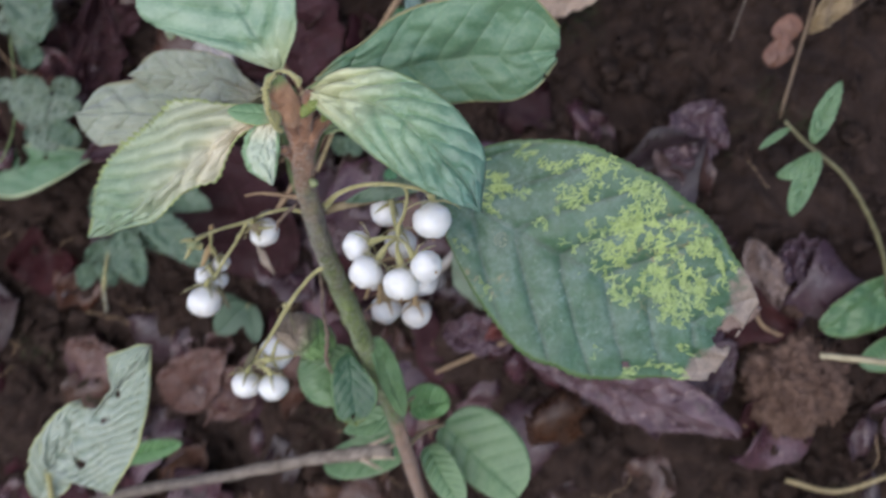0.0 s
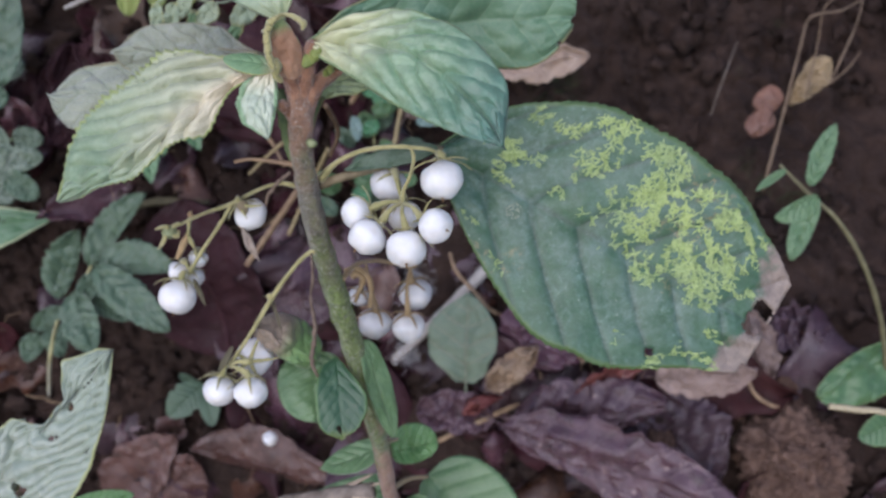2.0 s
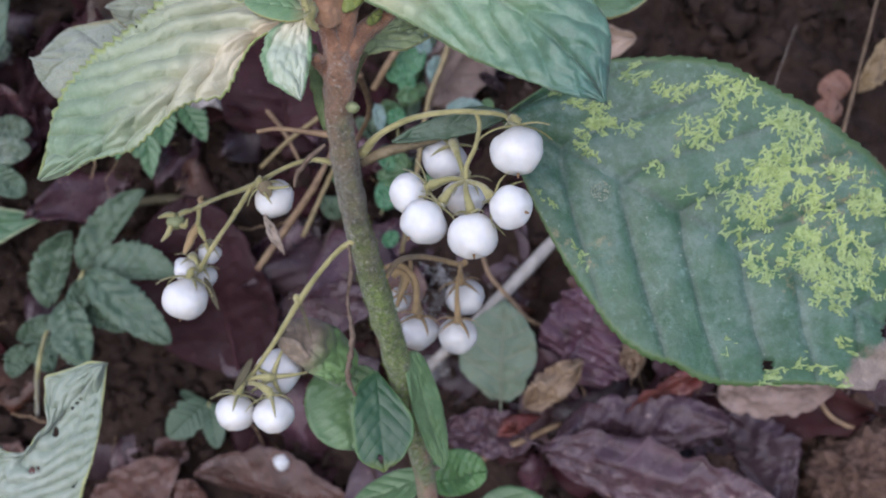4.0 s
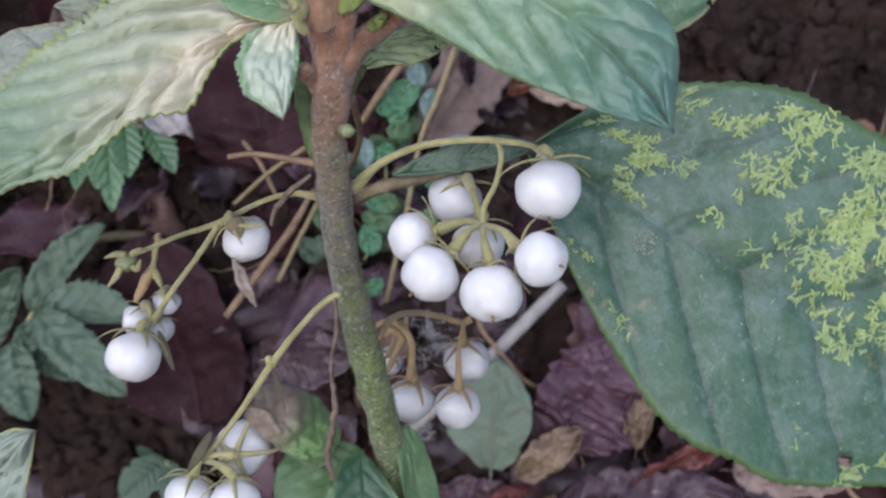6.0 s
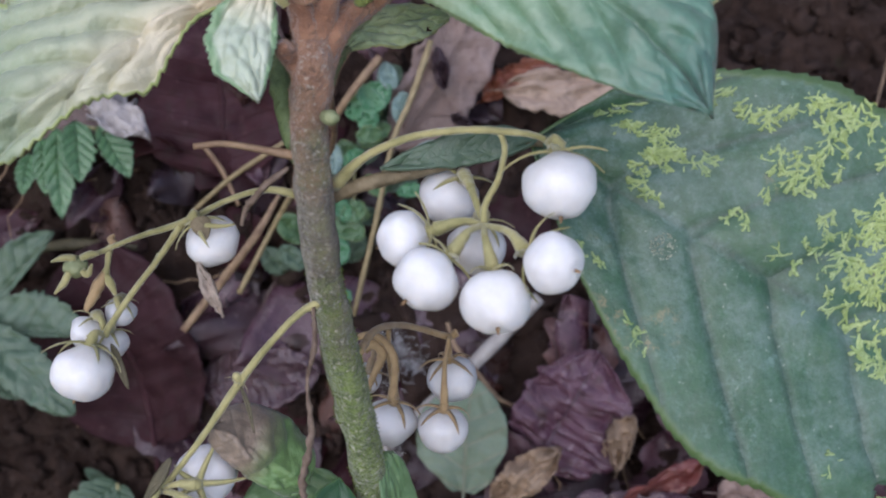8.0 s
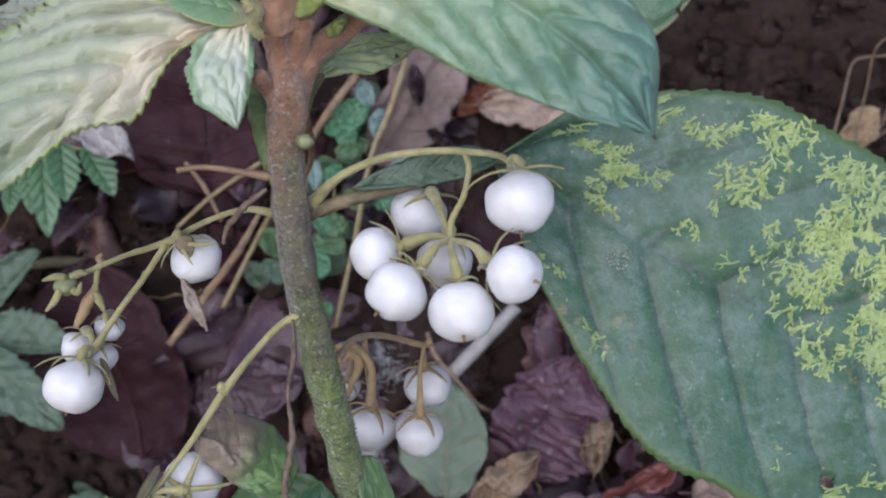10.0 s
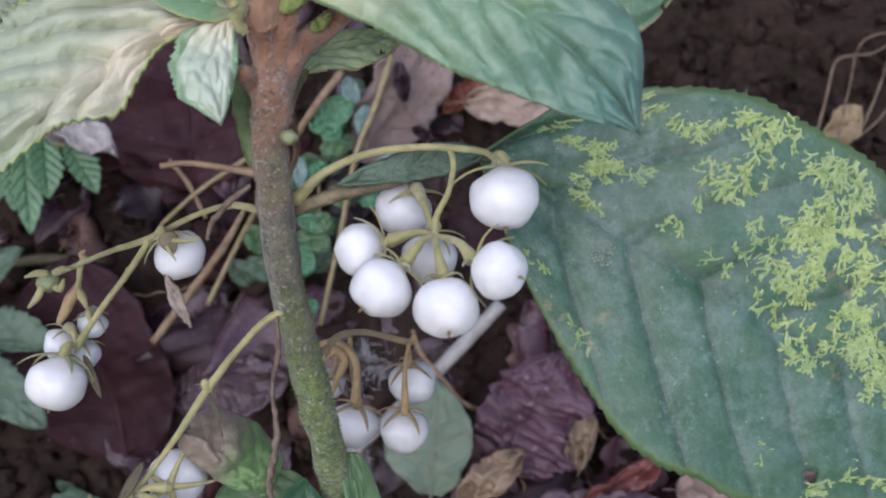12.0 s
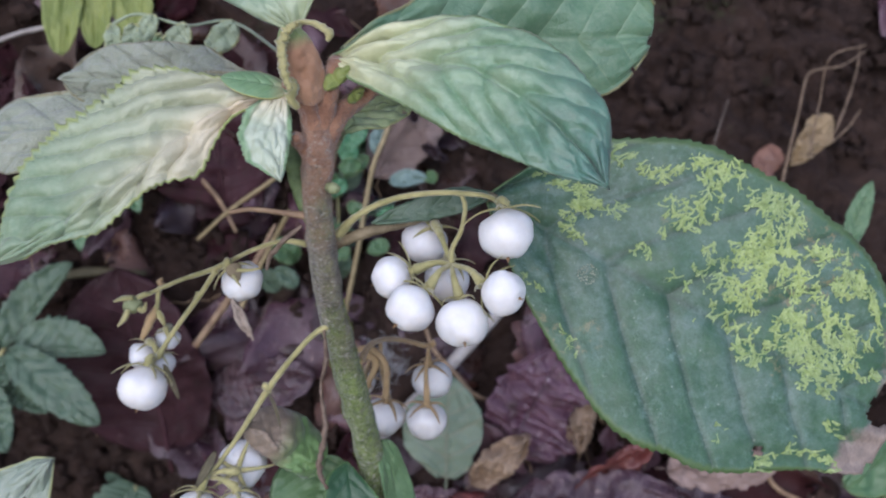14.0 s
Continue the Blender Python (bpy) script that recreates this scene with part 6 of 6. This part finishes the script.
fallen(M_FALLEN, (0.0443, 0.1286, 0.1185), (0.0461, 0.1531, 0.1545), (0.0259, 0.1436, 0.1341), (0.0607, 0.1374, 0.1423), "fresh pale green leaf lying upside down", "fallen leaf", seed=6, wave=0.002, veins=5, crease=0.0, ragged=0.05, prof=((0.1, 0.234, 0.385, 0.411, 0.426, 0.407, 0.326, 0.181, 0), (0.1, 0.236, 0.283, 0.338, 0.351, 0.344, 0.284, 0.169, 0)))
fallen(M_VIOLET, (0.071, 0.1379, 0.1232), (0.092, 0.1503, 0.1683), (0.0642, 0.1482, 0.149), (0.1059, 0.1355, 0.1477), "crumpled violet dead leaf with close ribs", seed=7, wave=0.005, ragged=0.2, ns=140, nt=35, crease=0.0015, relief=0.0007, veins=13, slant=0.9)
fallen(M_OCHRE, (0.0548, 0.1251, 0.1176), (0.0777, 0.1298, 0.1399), (0.0591, 0.13, 0.1308), (0.0714, 0.1222, 0.1271), "small curled beige dead leaf", relief=0.0002, seed=8, cup=0.4)
fallen(M_OCHRE, (0.0993, 0.1273, 0.1334), (0.1033, 0.1326, 0.1549), (0.0933, 0.1293, 0.1441), (0.1036, 0.1269, 0.1448), "small curled tan dead leaf", relief=0.0002, seed=9, cup=0.6)
fallen(M_RED, (0.0957, 0.114, 0.1226), (0.1256, 0.1186, 0.1486), (0.1035, 0.1165, 0.1407), (0.1154, 0.1134, 0.1313), "orange red dry leaf sliver", seed=10, fold=0.4, wave=0.002)
fallen(M_PURPLE, (0.0673, 0.1129, 0.1071), (0.134, 0.0993, 0.1349), (0.102, 0.0998, 0.1116), (0.099, 0.1136, 0.1367), "purple brown glossy dead leaf with ribs", seed=11, relief=0.0009, cup=0.3, wave=0.006)
fallen(M_PURPLE, (0.0617, 0.1055, 0.1139), (0.1622, 0.059, 0.1126), (0.0976, 0.0783, 0.1026), (0.1141, 0.0822, 0.1331), "long purple brown dead leaf with pale flecks", seed=12, relief=0.0009, cup=0.4, wave=0.007)
fallen(M_INK, (0.1295, 0.1197, 0.1178), (0.159, 0.0847, 0.097), (0.1308, 0.0993, 0.1025), (0.16, 0.1107, 0.1237), "dark bluish brown dead leaf", seed=13)
fallen(M_BROWN, (-0.0079, 0.1173, 0.0515), (-0.0966, 0.136, 0.064), (-0.0578, 0.1275, 0.0456), (-0.0534, 0.1285, 0.0764), "pinkish brown folded dead leaf", seed=14, fold=-0.4, wave=0.003, blunt=0.8, peak=0.62, crease=0.0007, ragged=0.18)
fallen(M_BROWN, (-0.1506, 0.1406, 0.0106), (-0.1089, 0.1479, 0.0595), (-0.1479, 0.1521, 0.0388), (-0.1146, 0.1394, 0.0314), "brown dead leaf among the litter", seed=15, crease=0.0004, relief=0.0002, wave=0.003, fold=0.3, ragged=0.15, blunt=0.8)
fallen(M_BROWN, (-0.1255, 0.1325, 0.0116), (-0.1002, 0.1417, 0.0513), (-0.1307, 0.1397, 0.0262), (-0.0895, 0.1341, 0.0336), "brown dead leaf under the litter", seed=16, crease=0.0004, relief=0.0002, wave=0.003, fold=-0.3, ragged=0.15, blunt=0.8)
fallen(M_PURPLE, (0.059, 0.1224, 0.1018), (0.0207, 0.13, 0.0971), (0.0377, 0.1206, 0.0915), (0.04, 0.1331, 0.1111), "dull purple brown dead leaf", seed=17)
fallen(M_RED, (0.0457, 0.1221, 0.1039), (0.0593, 0.1211, 0.1151), (0.0512, 0.1181, 0.1081), (0.0525, 0.124, 0.1154), "orange fragment of a dead leaf", seed=18, ragged=0.3, ns=30, nt=11)
fallen(M_MAUVE, (0.1288, 0.1054, 0.1449), (0.1675, 0.0929, 0.1627), (0.1463, 0.0964, 0.1422), (0.1435, 0.0996, 0.1624), "beige dry leaf under the big leaf", relief=0.0002, seed=19, crease=0.001, wave=0.003)
fallen(M_PURPLE, (-0.0593, 0.177, 0.1237), (-0.0107, 0.171, 0.1395), (-0.036, 0.1676, 0.1196), (-0.0365, 0.1788, 0.1448), "inky purple dead leaf on soil", seed=20, crease=0.001, relief=0.0006, veins=14, wave=0.003)
fallen(M_VIOLET, (0.1862, 0.1351, 0.1494), (0.2108, 0.1276, 0.153), (0.1959, 0.1198, 0.1431), (0.2009, 0.139, 0.1562), "crumpled reddish remains of leaves", seed=21, wave=0.01, ragged=0.3)
fallen(M_GREY, (-0.0956, 0.2021, 0.2315), (-0.0696, 0.1786, 0.2332), (-0.0857, 0.184, 0.2337), (-0.08, 0.1954, 0.2393), "torn grey dry leaf above soil", seed=22, ragged=0.35, blunt=0.9, crease=0.001)
fallen(M_MAUVE, (0.1829, 0.1142, 0.1341), (0.1709, 0.1371, 0.1594), (0.1679, 0.1253, 0.1452), (0.186, 0.1276, 0.1501), "pale grey dry leaf on soil", seed=23)
fallen(M_BROWN, (-0.2124, 0.1636, 0.0416), (-0.1694, 0.1506, 0.0357), (-0.1962, 0.1523, 0.0282), (-0.1882, 0.1635, 0.0521), "greyish brown dead leaf on soil", seed=24, crease=0.001, wave=0.003)
fallen(M_MAROON, (-0.1585, 0.2083, 0.2016), (-0.143, 0.2226, 0.2504), (-0.1628, 0.2131, 0.2248), (-0.1325, 0.2156, 0.2262), "maroon dead leaf on soil", seed=25)
fallen(M_MAROON, (-0.1379, 0.2185, 0.2294), (-0.1291, 0.2264, 0.2565), (-0.1435, 0.2208, 0.2414), (-0.121, 0.223, 0.2424), "maroon dead leaf beside herbs", seed=26)
fallen(M_PURPLE, (0.1381, 0.1794, 0.1702), (0.1605, 0.2005, 0.1922), (0.1353, 0.1929, 0.1846), (0.1655, 0.1848, 0.1798), "violet brown dead leaf on the bare soil", seed=27)

# leaves caught on a dry twig
twig = thing("dry_twig", (0.1941, 0.2029, 0.178), "arched dry twig with two withered leaves", "twig")
part("shoot", tube([(0.1941, 0.2029, 0.178), (0.193, 0.1995, 0.1938), (0.2012, 0.2183, 0.2197), (0.2059, 0.2292, 0.2415), (0.2101, 0.2383, 0.254), (0.2169, 0.2403, 0.2568), (0.2285, 0.245, 0.2564), (0.2458, 0.2588, 0.2585)], [0.0009, 0.0009, 0.0008, 0.0006, 0.0006, 0.0006, 0.0005, 0.0003], n=50, seg=8, rough=0.25), M_TWIG, twig)
part("shoot", tube([(0.2051, 0.2186, 0.2201), (0.2219, 0.227, 0.2248), (0.2303, 0.2357, 0.2369), (0.2403, 0.2521, 0.2493), (0.2429, 0.2605, 0.2607)], [0.0003, 0.0006, 0.0006, 0.0004, 0.0003], n=24, seg=7, rough=0.25), M_TWIG, twig)
part("shoot", tube([(0.2233, 0.2273, 0.2253), (0.2326, 0.2318, 0.2315), (0.2392, 0.237, 0.2387)], [0.0005, 0.0005, 0.0003], n=14, seg=7, rough=0.25), M_TWIG, twig)
part("shoot", tube([(0.2074, 0.2119, 0.2279), (0.2129, 0.2264, 0.2479), (0.2132, 0.2281, 0.2672), (0.2294, 0.2315, 0.2719)], [0.0004] * 4, n=18, seg=7, rough=0.2), M_TWIG, twig)
leaf(twig, M_RUSSET, (0.1977, 0.2206, 0.2262), (0.1860, 0.2149, 0.2192), (0.1881, 0.2202, 0.2258), (0.1956, 0.2143, 0.2183), "curled russet brown withered leaf", wave=0.0015, cup=0.5, blunt=0.35, ns=50, nt=17, relief=0.0001, seed=3)
leaf(twig, M_RUSSET, (0.1935, 0.2136, 0.2175), (0.1818, 0.2077, 0.2103), (0.1845, 0.2132, 0.2171), (0.1909, 0.2070, 0.2092), "curled russet brown withered leaf", wave=0.0015, cup=0.5, blunt=0.35, ns=50, nt=17, relief=0.0001, seed=4)
leaf(twig, M_OCHRE, (0.2031, 0.2179, 0.2192), (0.2212, 0.2276, 0.2393), (0.2071, 0.2247, 0.2353), (0.2176, 0.2189, 0.2274), "ochre withered leaf", wave=0.004, cup=0.2, ragged=0.2, peak=0.65, blunt=0.5, ns=60, nt=19, seed=5)


# ---- sticks ----
def stick(pts, rr, mat, label, n=24, rough=0.2, **kw):
    return tagged(part("stick", tube(pts, rr, n=n, seg=9, rough=rough, **kw), mat), label, "stick", "sticks lying on the bank")


stick([(0.0716, 0.1763, 0.1738), (0.0448, 0.161, 0.1491), (0.028, 0.1543, 0.1325), (0.0084, 0.1485, 0.1129)], [0.0028, 0.003, 0.0028, 0.0024], M_WHITE_STICK, "pale peeled stick lying on the soil", rough=0.1)
stick([(0.037, 0.1703, 0.1648), (0.0398, 0.1631, 0.1597), (0.0481, 0.1575, 0.152), (0.0565, 0.1515, 0.1446), (0.0678, 0.1527, 0.1375)], [0.0009, 0.001, 0.001, 0.001, 0.0009], M_STICK, "thin bent brown twig")
stick([(-0.0234, 0.1547, 0.2275), (-0.0310, 0.1475, 0.2152), (-0.0429, 0.1465, 0.1971), (-0.0553, 0.1406, 0.1809)], [0.0008, 0.0014, 0.0015, 0.0013], M_STICK, "dry tan twig leaning behind the stem", rough=0.3)
stick([(-0.0203, 0.1885, 0.2128), (-0.0303, 0.1921, 0.1905), (-0.0429, 0.1839, 0.1655)], [0.0011, 0.001, 0.0011], M_STRAW, "dry straw coloured stalk")
stick([(-0.0243, 0.1791, 0.2338), (-0.0425, 0.1805, 0.2187), (-0.0574, 0.1816, 0.2033)], [0.0009, 0.0009, 0.0007], M_STRAW, "thin dry straw coloured stalk")
stick([(-0.0788, 0.2249, 0.2288), (-0.0643, 0.217, 0.2179), (-0.052, 0.209, 0.2069), (-0.0439, 0.2003, 0.1949)], [0.0012, 0.0011, 0.001, 0.0008], M_STICK, "brown dry twig over litter", rough=0.3)
stick([(0.0263, 0.2205, 0.2568), (0.0197, 0.2079, 0.2395), (0.0135, 0.1979, 0.2257), (0.008, 0.1879, 0.1949), (0.0012, 0.1764, 0.1621)], [0.0013, 0.0012, 0.0011, 0.0011, 0.001], M_STRAW, "long yellowish stalk behind the berries", rough=0.3)
stick([(0.0077, 0.2165, 0.2513), (-0.0021, 0.2086, 0.2403), (-0.0103, 0.21, 0.2253)], [0.0016, 0.0015, 0.0013], M_STICK, "short brown broken twig")
stick([(-0.0025, 0.0607, 0.3091), (-0.003, 0.0903, 0.2817), (-0.0104, 0.119, 0.2532)], [0.0009, 0.0008, 0.0008], M_STICK, "thin brown twig behind the stem")
stick([(0.1693, 0.2309, 0.2063), (0.1758, 0.2428, 0.2201), (0.1842, 0.2582, 0.2331)], [0.0002, 0.0003, 0.0002], M_GREY_STICK, "fine pale root on the soil")
branch = stick([(-0.2151, 0.0936, -0.0305), (-0.0998, 0.0018, 0.1599), (-0.055, -0.0026, 0.1811), (-0.0171, -0.0051, 0.198), (0.0114, -0.0065, 0.2064)], [0.0022, 0.0022, 0.0022, 0.0023, 0.003], M_GREY_STICK, "broken grey brown branch on the ground", n=40, rough=0.3)
stick([(0.0158, 0.1208, 0.0748), (0.0518, 0.1211, 0.0997), (0.0704, 0.1227, 0.1101)], [0.0012, 0.0015, 0.001], M_STICK, "grey brown twig among dead leaves")
stick([(0.1785, 0.0473, 0.1880), (0.1895, 0.0465, 0.1869), (0.2008, 0.0458, 0.1857), (0.2431, 0.0611, 0.1553), (0.2931, 0.0911, 0.0953)], [0.0012, 0.0013, 0.0013, 0.0013, 0.0013], M_PALE_STRAW, "short pale stick on soil")
stick([(-0.1415, 0.2224, 0.2682), (-0.1253, 0.2262, 0.2735), (-0.1068, 0.2291, 0.2762)], [0.001, 0.001, 0.001], M_WHITE_STICK, "pale thin stick on soil")
stick([(0.1878, 0.0545, 0.0764), (0.2107, 0.0486, 0.076), (0.2361, 0.053, 0.0844)], [0.0012] * 3, M_STRAW, "dry straw coloured stalk")
stick([(0.1722, 0.1192, 0.1381), (0.1758, 0.1055, 0.1331), (0.1907, 0.1006, 0.1272)], [0.001] * 3, M_STICK, "thin dark twig on soil")
stick([(-0.1241, 0.2025, 0.1696), (-0.1081, 0.2013, 0.1738), (-0.0845, 0.2022, 0.1724)], [0.0018, 0.0024, 0.0012], M_OLIVE, "olive green stalk lying behind leaves")


for k, (a, b) in enumerate((((0.0037, -0.0064, 0.2048), (0.0143, -0.0057, 0.2091)), ((0.0048, -0.008, 0.2043), (0.0132, -0.0096, 0.2055)), ((0.0026, -0.0048, 0.2053), (0.0111, -0.0028, 0.2097)), ((0.0006, -0.0085, 0.2036), (0.0081, -0.0122, 0.2019)))):
    part("splinter", tube([a, (Vector(a) + Vector(b)) / 2, b], [0.0012, 0.0007, 0.0002], n=10, seg=6, rough=0.4), M_TAN_WOOD, branch, "pale torn wood splinter")


# ---- clods of earth ----
def clod(place, r, label, seed):
    bm = bmesh.new()
    bmesh.ops.create_icosphere(bm, subdivisions=6 if r > 0.02 else 5, radius=r)
    for v in bm.verts:
        d = v.co.normalized()
        h = 0.25 * noise.noise(d * 1.6 + Vector((seed, 0, 0))) + 0.14 * noise.noise(d * 5 + Vector((0, seed, 0))) + 0.09 * noise.noise(d * 13) + 0.05 * noise.noise(d * 30) + 0.05 * noise.noise(d * 75 + Vector((seed, 3, 0)))
        grain = noise.voronoi(d * 11 + Vector((seed, 0, 0)))[0]
        h += 0.16 * (0.45 - min(grain[0], 0.9)) + 0.05 * (0.4 - noise.voronoi(d * 27)[0][0])
        v.co *= 1 + h
    ob = part("clod", bm, M_CLOD)
    ob.location = place
    return tagged(ob, label, "clod", "clods of earth")


clod((0.1921, 0.093, 0.1046), 0.0255, "large lump of crumbly brown earth", 1)
clod((0.1345, 0.103, 0.1045), 0.0075, "small lump of brown earth", 2)
clod((0.1918, 0.1203, 0.1285), 0.01, "small lump of brown earth", 3)
fallen_berry = part("fallen_berry", berry_mesh(0.0046), M_BERRY)
fallen_berry.matrix_world = pose(-0.0552, 0.1358, 0.0714, 25, 60, 0)
tagged(fallen_berry, "white berry fallen on the ground", "berry")


# ---- crumbs of soil, leaf fragments and rootlets ----
def scatter(name, mat, count, build, label, category, seed):
    rng = random.Random(seed)
    verts, faces = [], []
    for _ in range(count):
        build(rng, verts, faces)
    me = bpy.data.meshes.new(name)
    me.from_pydata(verts, [], faces)
    ob = part(name, me, mat)
    return tagged(ob, label, category, kind="stuff")


ICO = bmesh.new()
bmesh.ops.create_icosphere(ICO, subdivisions=2, radius=1)
ICO_V, ICO_F = [v.co.copy() for v in ICO.verts], [tuple(v.index for v in f.verts) for f in ICO.faces]
ICO.free()


def crumb(rng, verts, faces):
    a, b = rng.uniform(-0.36, 0.4), rng.uniform(-0.3, 0.3)
    r = 0.0007 + 0.0048 * rng.random() ** 4
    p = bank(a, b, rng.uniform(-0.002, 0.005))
    n = len(verts)
    off = Vector((rng.random() * 50, 0, 0))
    squash = Vector((rng.uniform(0.6, 1.3), rng.uniform(0.6, 1.3), rng.uniform(0.6, 1.2)))
    for v in ICO_V:
        verts.append(tuple(p + v * squash * r * (1 + 1.3 * noise.noise(v * 1.2 + off) + 0.9 * noise.noise(v * 3.0 + off))))
    faces.extend(tuple(n + i for i in f) for f in ICO_F)


def flake(rng, verts, faces):
    """A curled scrap of dead leaf."""
    a, b = rng.uniform(-0.36, 0.4), rng.uniform(-0.3, 0.3)
    if a > 0.06 and b < (-0.02 if a < 0.13 else 0.05) and rng.random() < 0.98:
        return
    if -0.22 < a < -0.095 and 0.02 < b < 0.1 and rng.random() < 0.75:
        return
    long, wide = rng.uniform(0.014, 0.05), rng.uniform(0.006, 0.018)
    if b > 0.0 and rng.random() < 0.4:
        long, wide = long * 1.7, wide * 1.5
    turn = rng.uniform(0, math.pi)
    u = math.cos(turn) * ACROSS + math.sin(turn) * DOWN
    w = -math.sin(turn) * ACROSS + math.cos(turn) * DOWN
    tilt = rng.uniform(-0.35, 0.35)
    u = (u - tilt * INTO).normalized()
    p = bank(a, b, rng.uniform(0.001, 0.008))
    n, k = len(verts), rng.random() * 40
    cup = rng.uniform(-0.5, 0.6)
    for i in range(13):
        s = i / 12
        e = max(0.03, (4 * s * (1 - s)) ** 0.85)
        for j in range(5):
            v = j / 2 - 1
            z = cup * wide * v * v + 0.012 * noise.noise(Vector((s * 2.5, v, k)))
            verts.append(tuple(p + (s - 0.5 + 0.12 * noise.noise(Vector((v * 2, k, 5)))) * long * u + v * wide * e * (1 + 0.7 * noise.noise(Vector((s * 4, v, k)))) * w - z * INTO))
    for i in range(12):
        for j in range(4):
            q = n + i * 5 + j
            faces.append((q, q + 1, q + 6, q + 5))


def rootlet(rng, verts, faces):
    a, b = rng.uniform(-0.34, 0.36), rng.uniform(-0.28, 0.28)
    if a > 0.05 and b < 0.0:
        return
    turn, long = rng.uniform(0, math.pi), rng.uniform(0.01, 0.045)
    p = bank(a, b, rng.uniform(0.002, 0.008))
    n, r = len(verts), rng.uniform(0.00018, 0.00045)
    for i in range(7):
        c = p + (i / 6 - 0.5) * long * (math.cos(turn) * ACROSS + math.sin(turn) * DOWN) - 0.006 * math.sin(i / 6 * math.pi) * INTO * rng.random()
        for k in range(3):
            verts.append(tuple(c + r * (math.cos(k * 2.1) * INTO + math.sin(k * 2.1) * (math.cos(turn) * DOWN - math.sin(turn) * ACROSS))))
        turn += rng.uniform(-0.4, 0.4)
    for i in range(6):
        for k in range(3):
            faces.append((n + i * 3 + k, n + i * 3 + (k + 1) % 3, n + i * 3 + 3 + (k + 1) % 3, n + i * 3 + 3 + k))


scatter("soil_crumbs", M_SOIL, 13000, crumb, "loose crumbs of dark soil", "soil", 1)
for k, (mat, count) in enumerate(((M_PURPLE, 190), (M_BROWN, 110), (M_MAROON, 90), (M_INK, 120))):
    thick(scatter("leaf_litter", mat, count, flake, "scattered scraps of dead leaves", "leaf litter", 10 + k), 0.0003)
scatter("rootlets", M_STICK, 160, rootlet, "fine dry rootlets and stalks on soil", "rootlets", 30)


def thread(rng, verts, faces):
    """A fine white fibre of mould on the litter."""
    p = Vector(THREADS[rng.randrange(len(THREADS))]) + Vector((rng.gauss(0, 0.003), rng.gauss(0, 0.002), rng.gauss(0, 0.003)))
    d = Vector((rng.gauss(0, 1), rng.gauss(0, 0.5), rng.gauss(0, 1))).normalized()
    n, r = len(verts), rng.uniform(0.00004, 0.00011)
    for i in range(6):
        for k in range(3):
            verts.append(tuple(p + r * (math.cos(k * 2.1) * INTO + math.sin(k * 2.1) * d.cross(INTO).normalized())))
        p = p + d * 0.0012
        d = (d + 0.5 * Vector((rng.gauss(0, 1), rng.gauss(0, 0.6), rng.gauss(0, 1)))).normalized()
    for i in range(5):
        for k in range(3):
            faces.append((n + i * 3 + k, n + i * 3 + (k + 1) % 3, n + i * 3 + 3 + (k + 1) % 3, n + i * 3 + 3 + k))


THREADS = [(0.0195, 0.1717, 0.1528), (0.0225, 0.1695, 0.1491), (0.0249, 0.1674, 0.1453), (0.0158, 0.1653, 0.1397), (0.0149, 0.1494, 0.1207), (0.0157, 0.1471, 0.1179)]
scatter("white_threads", M_THREAD, 150, thread, "tangle of fine white mould threads", "mould", 40)
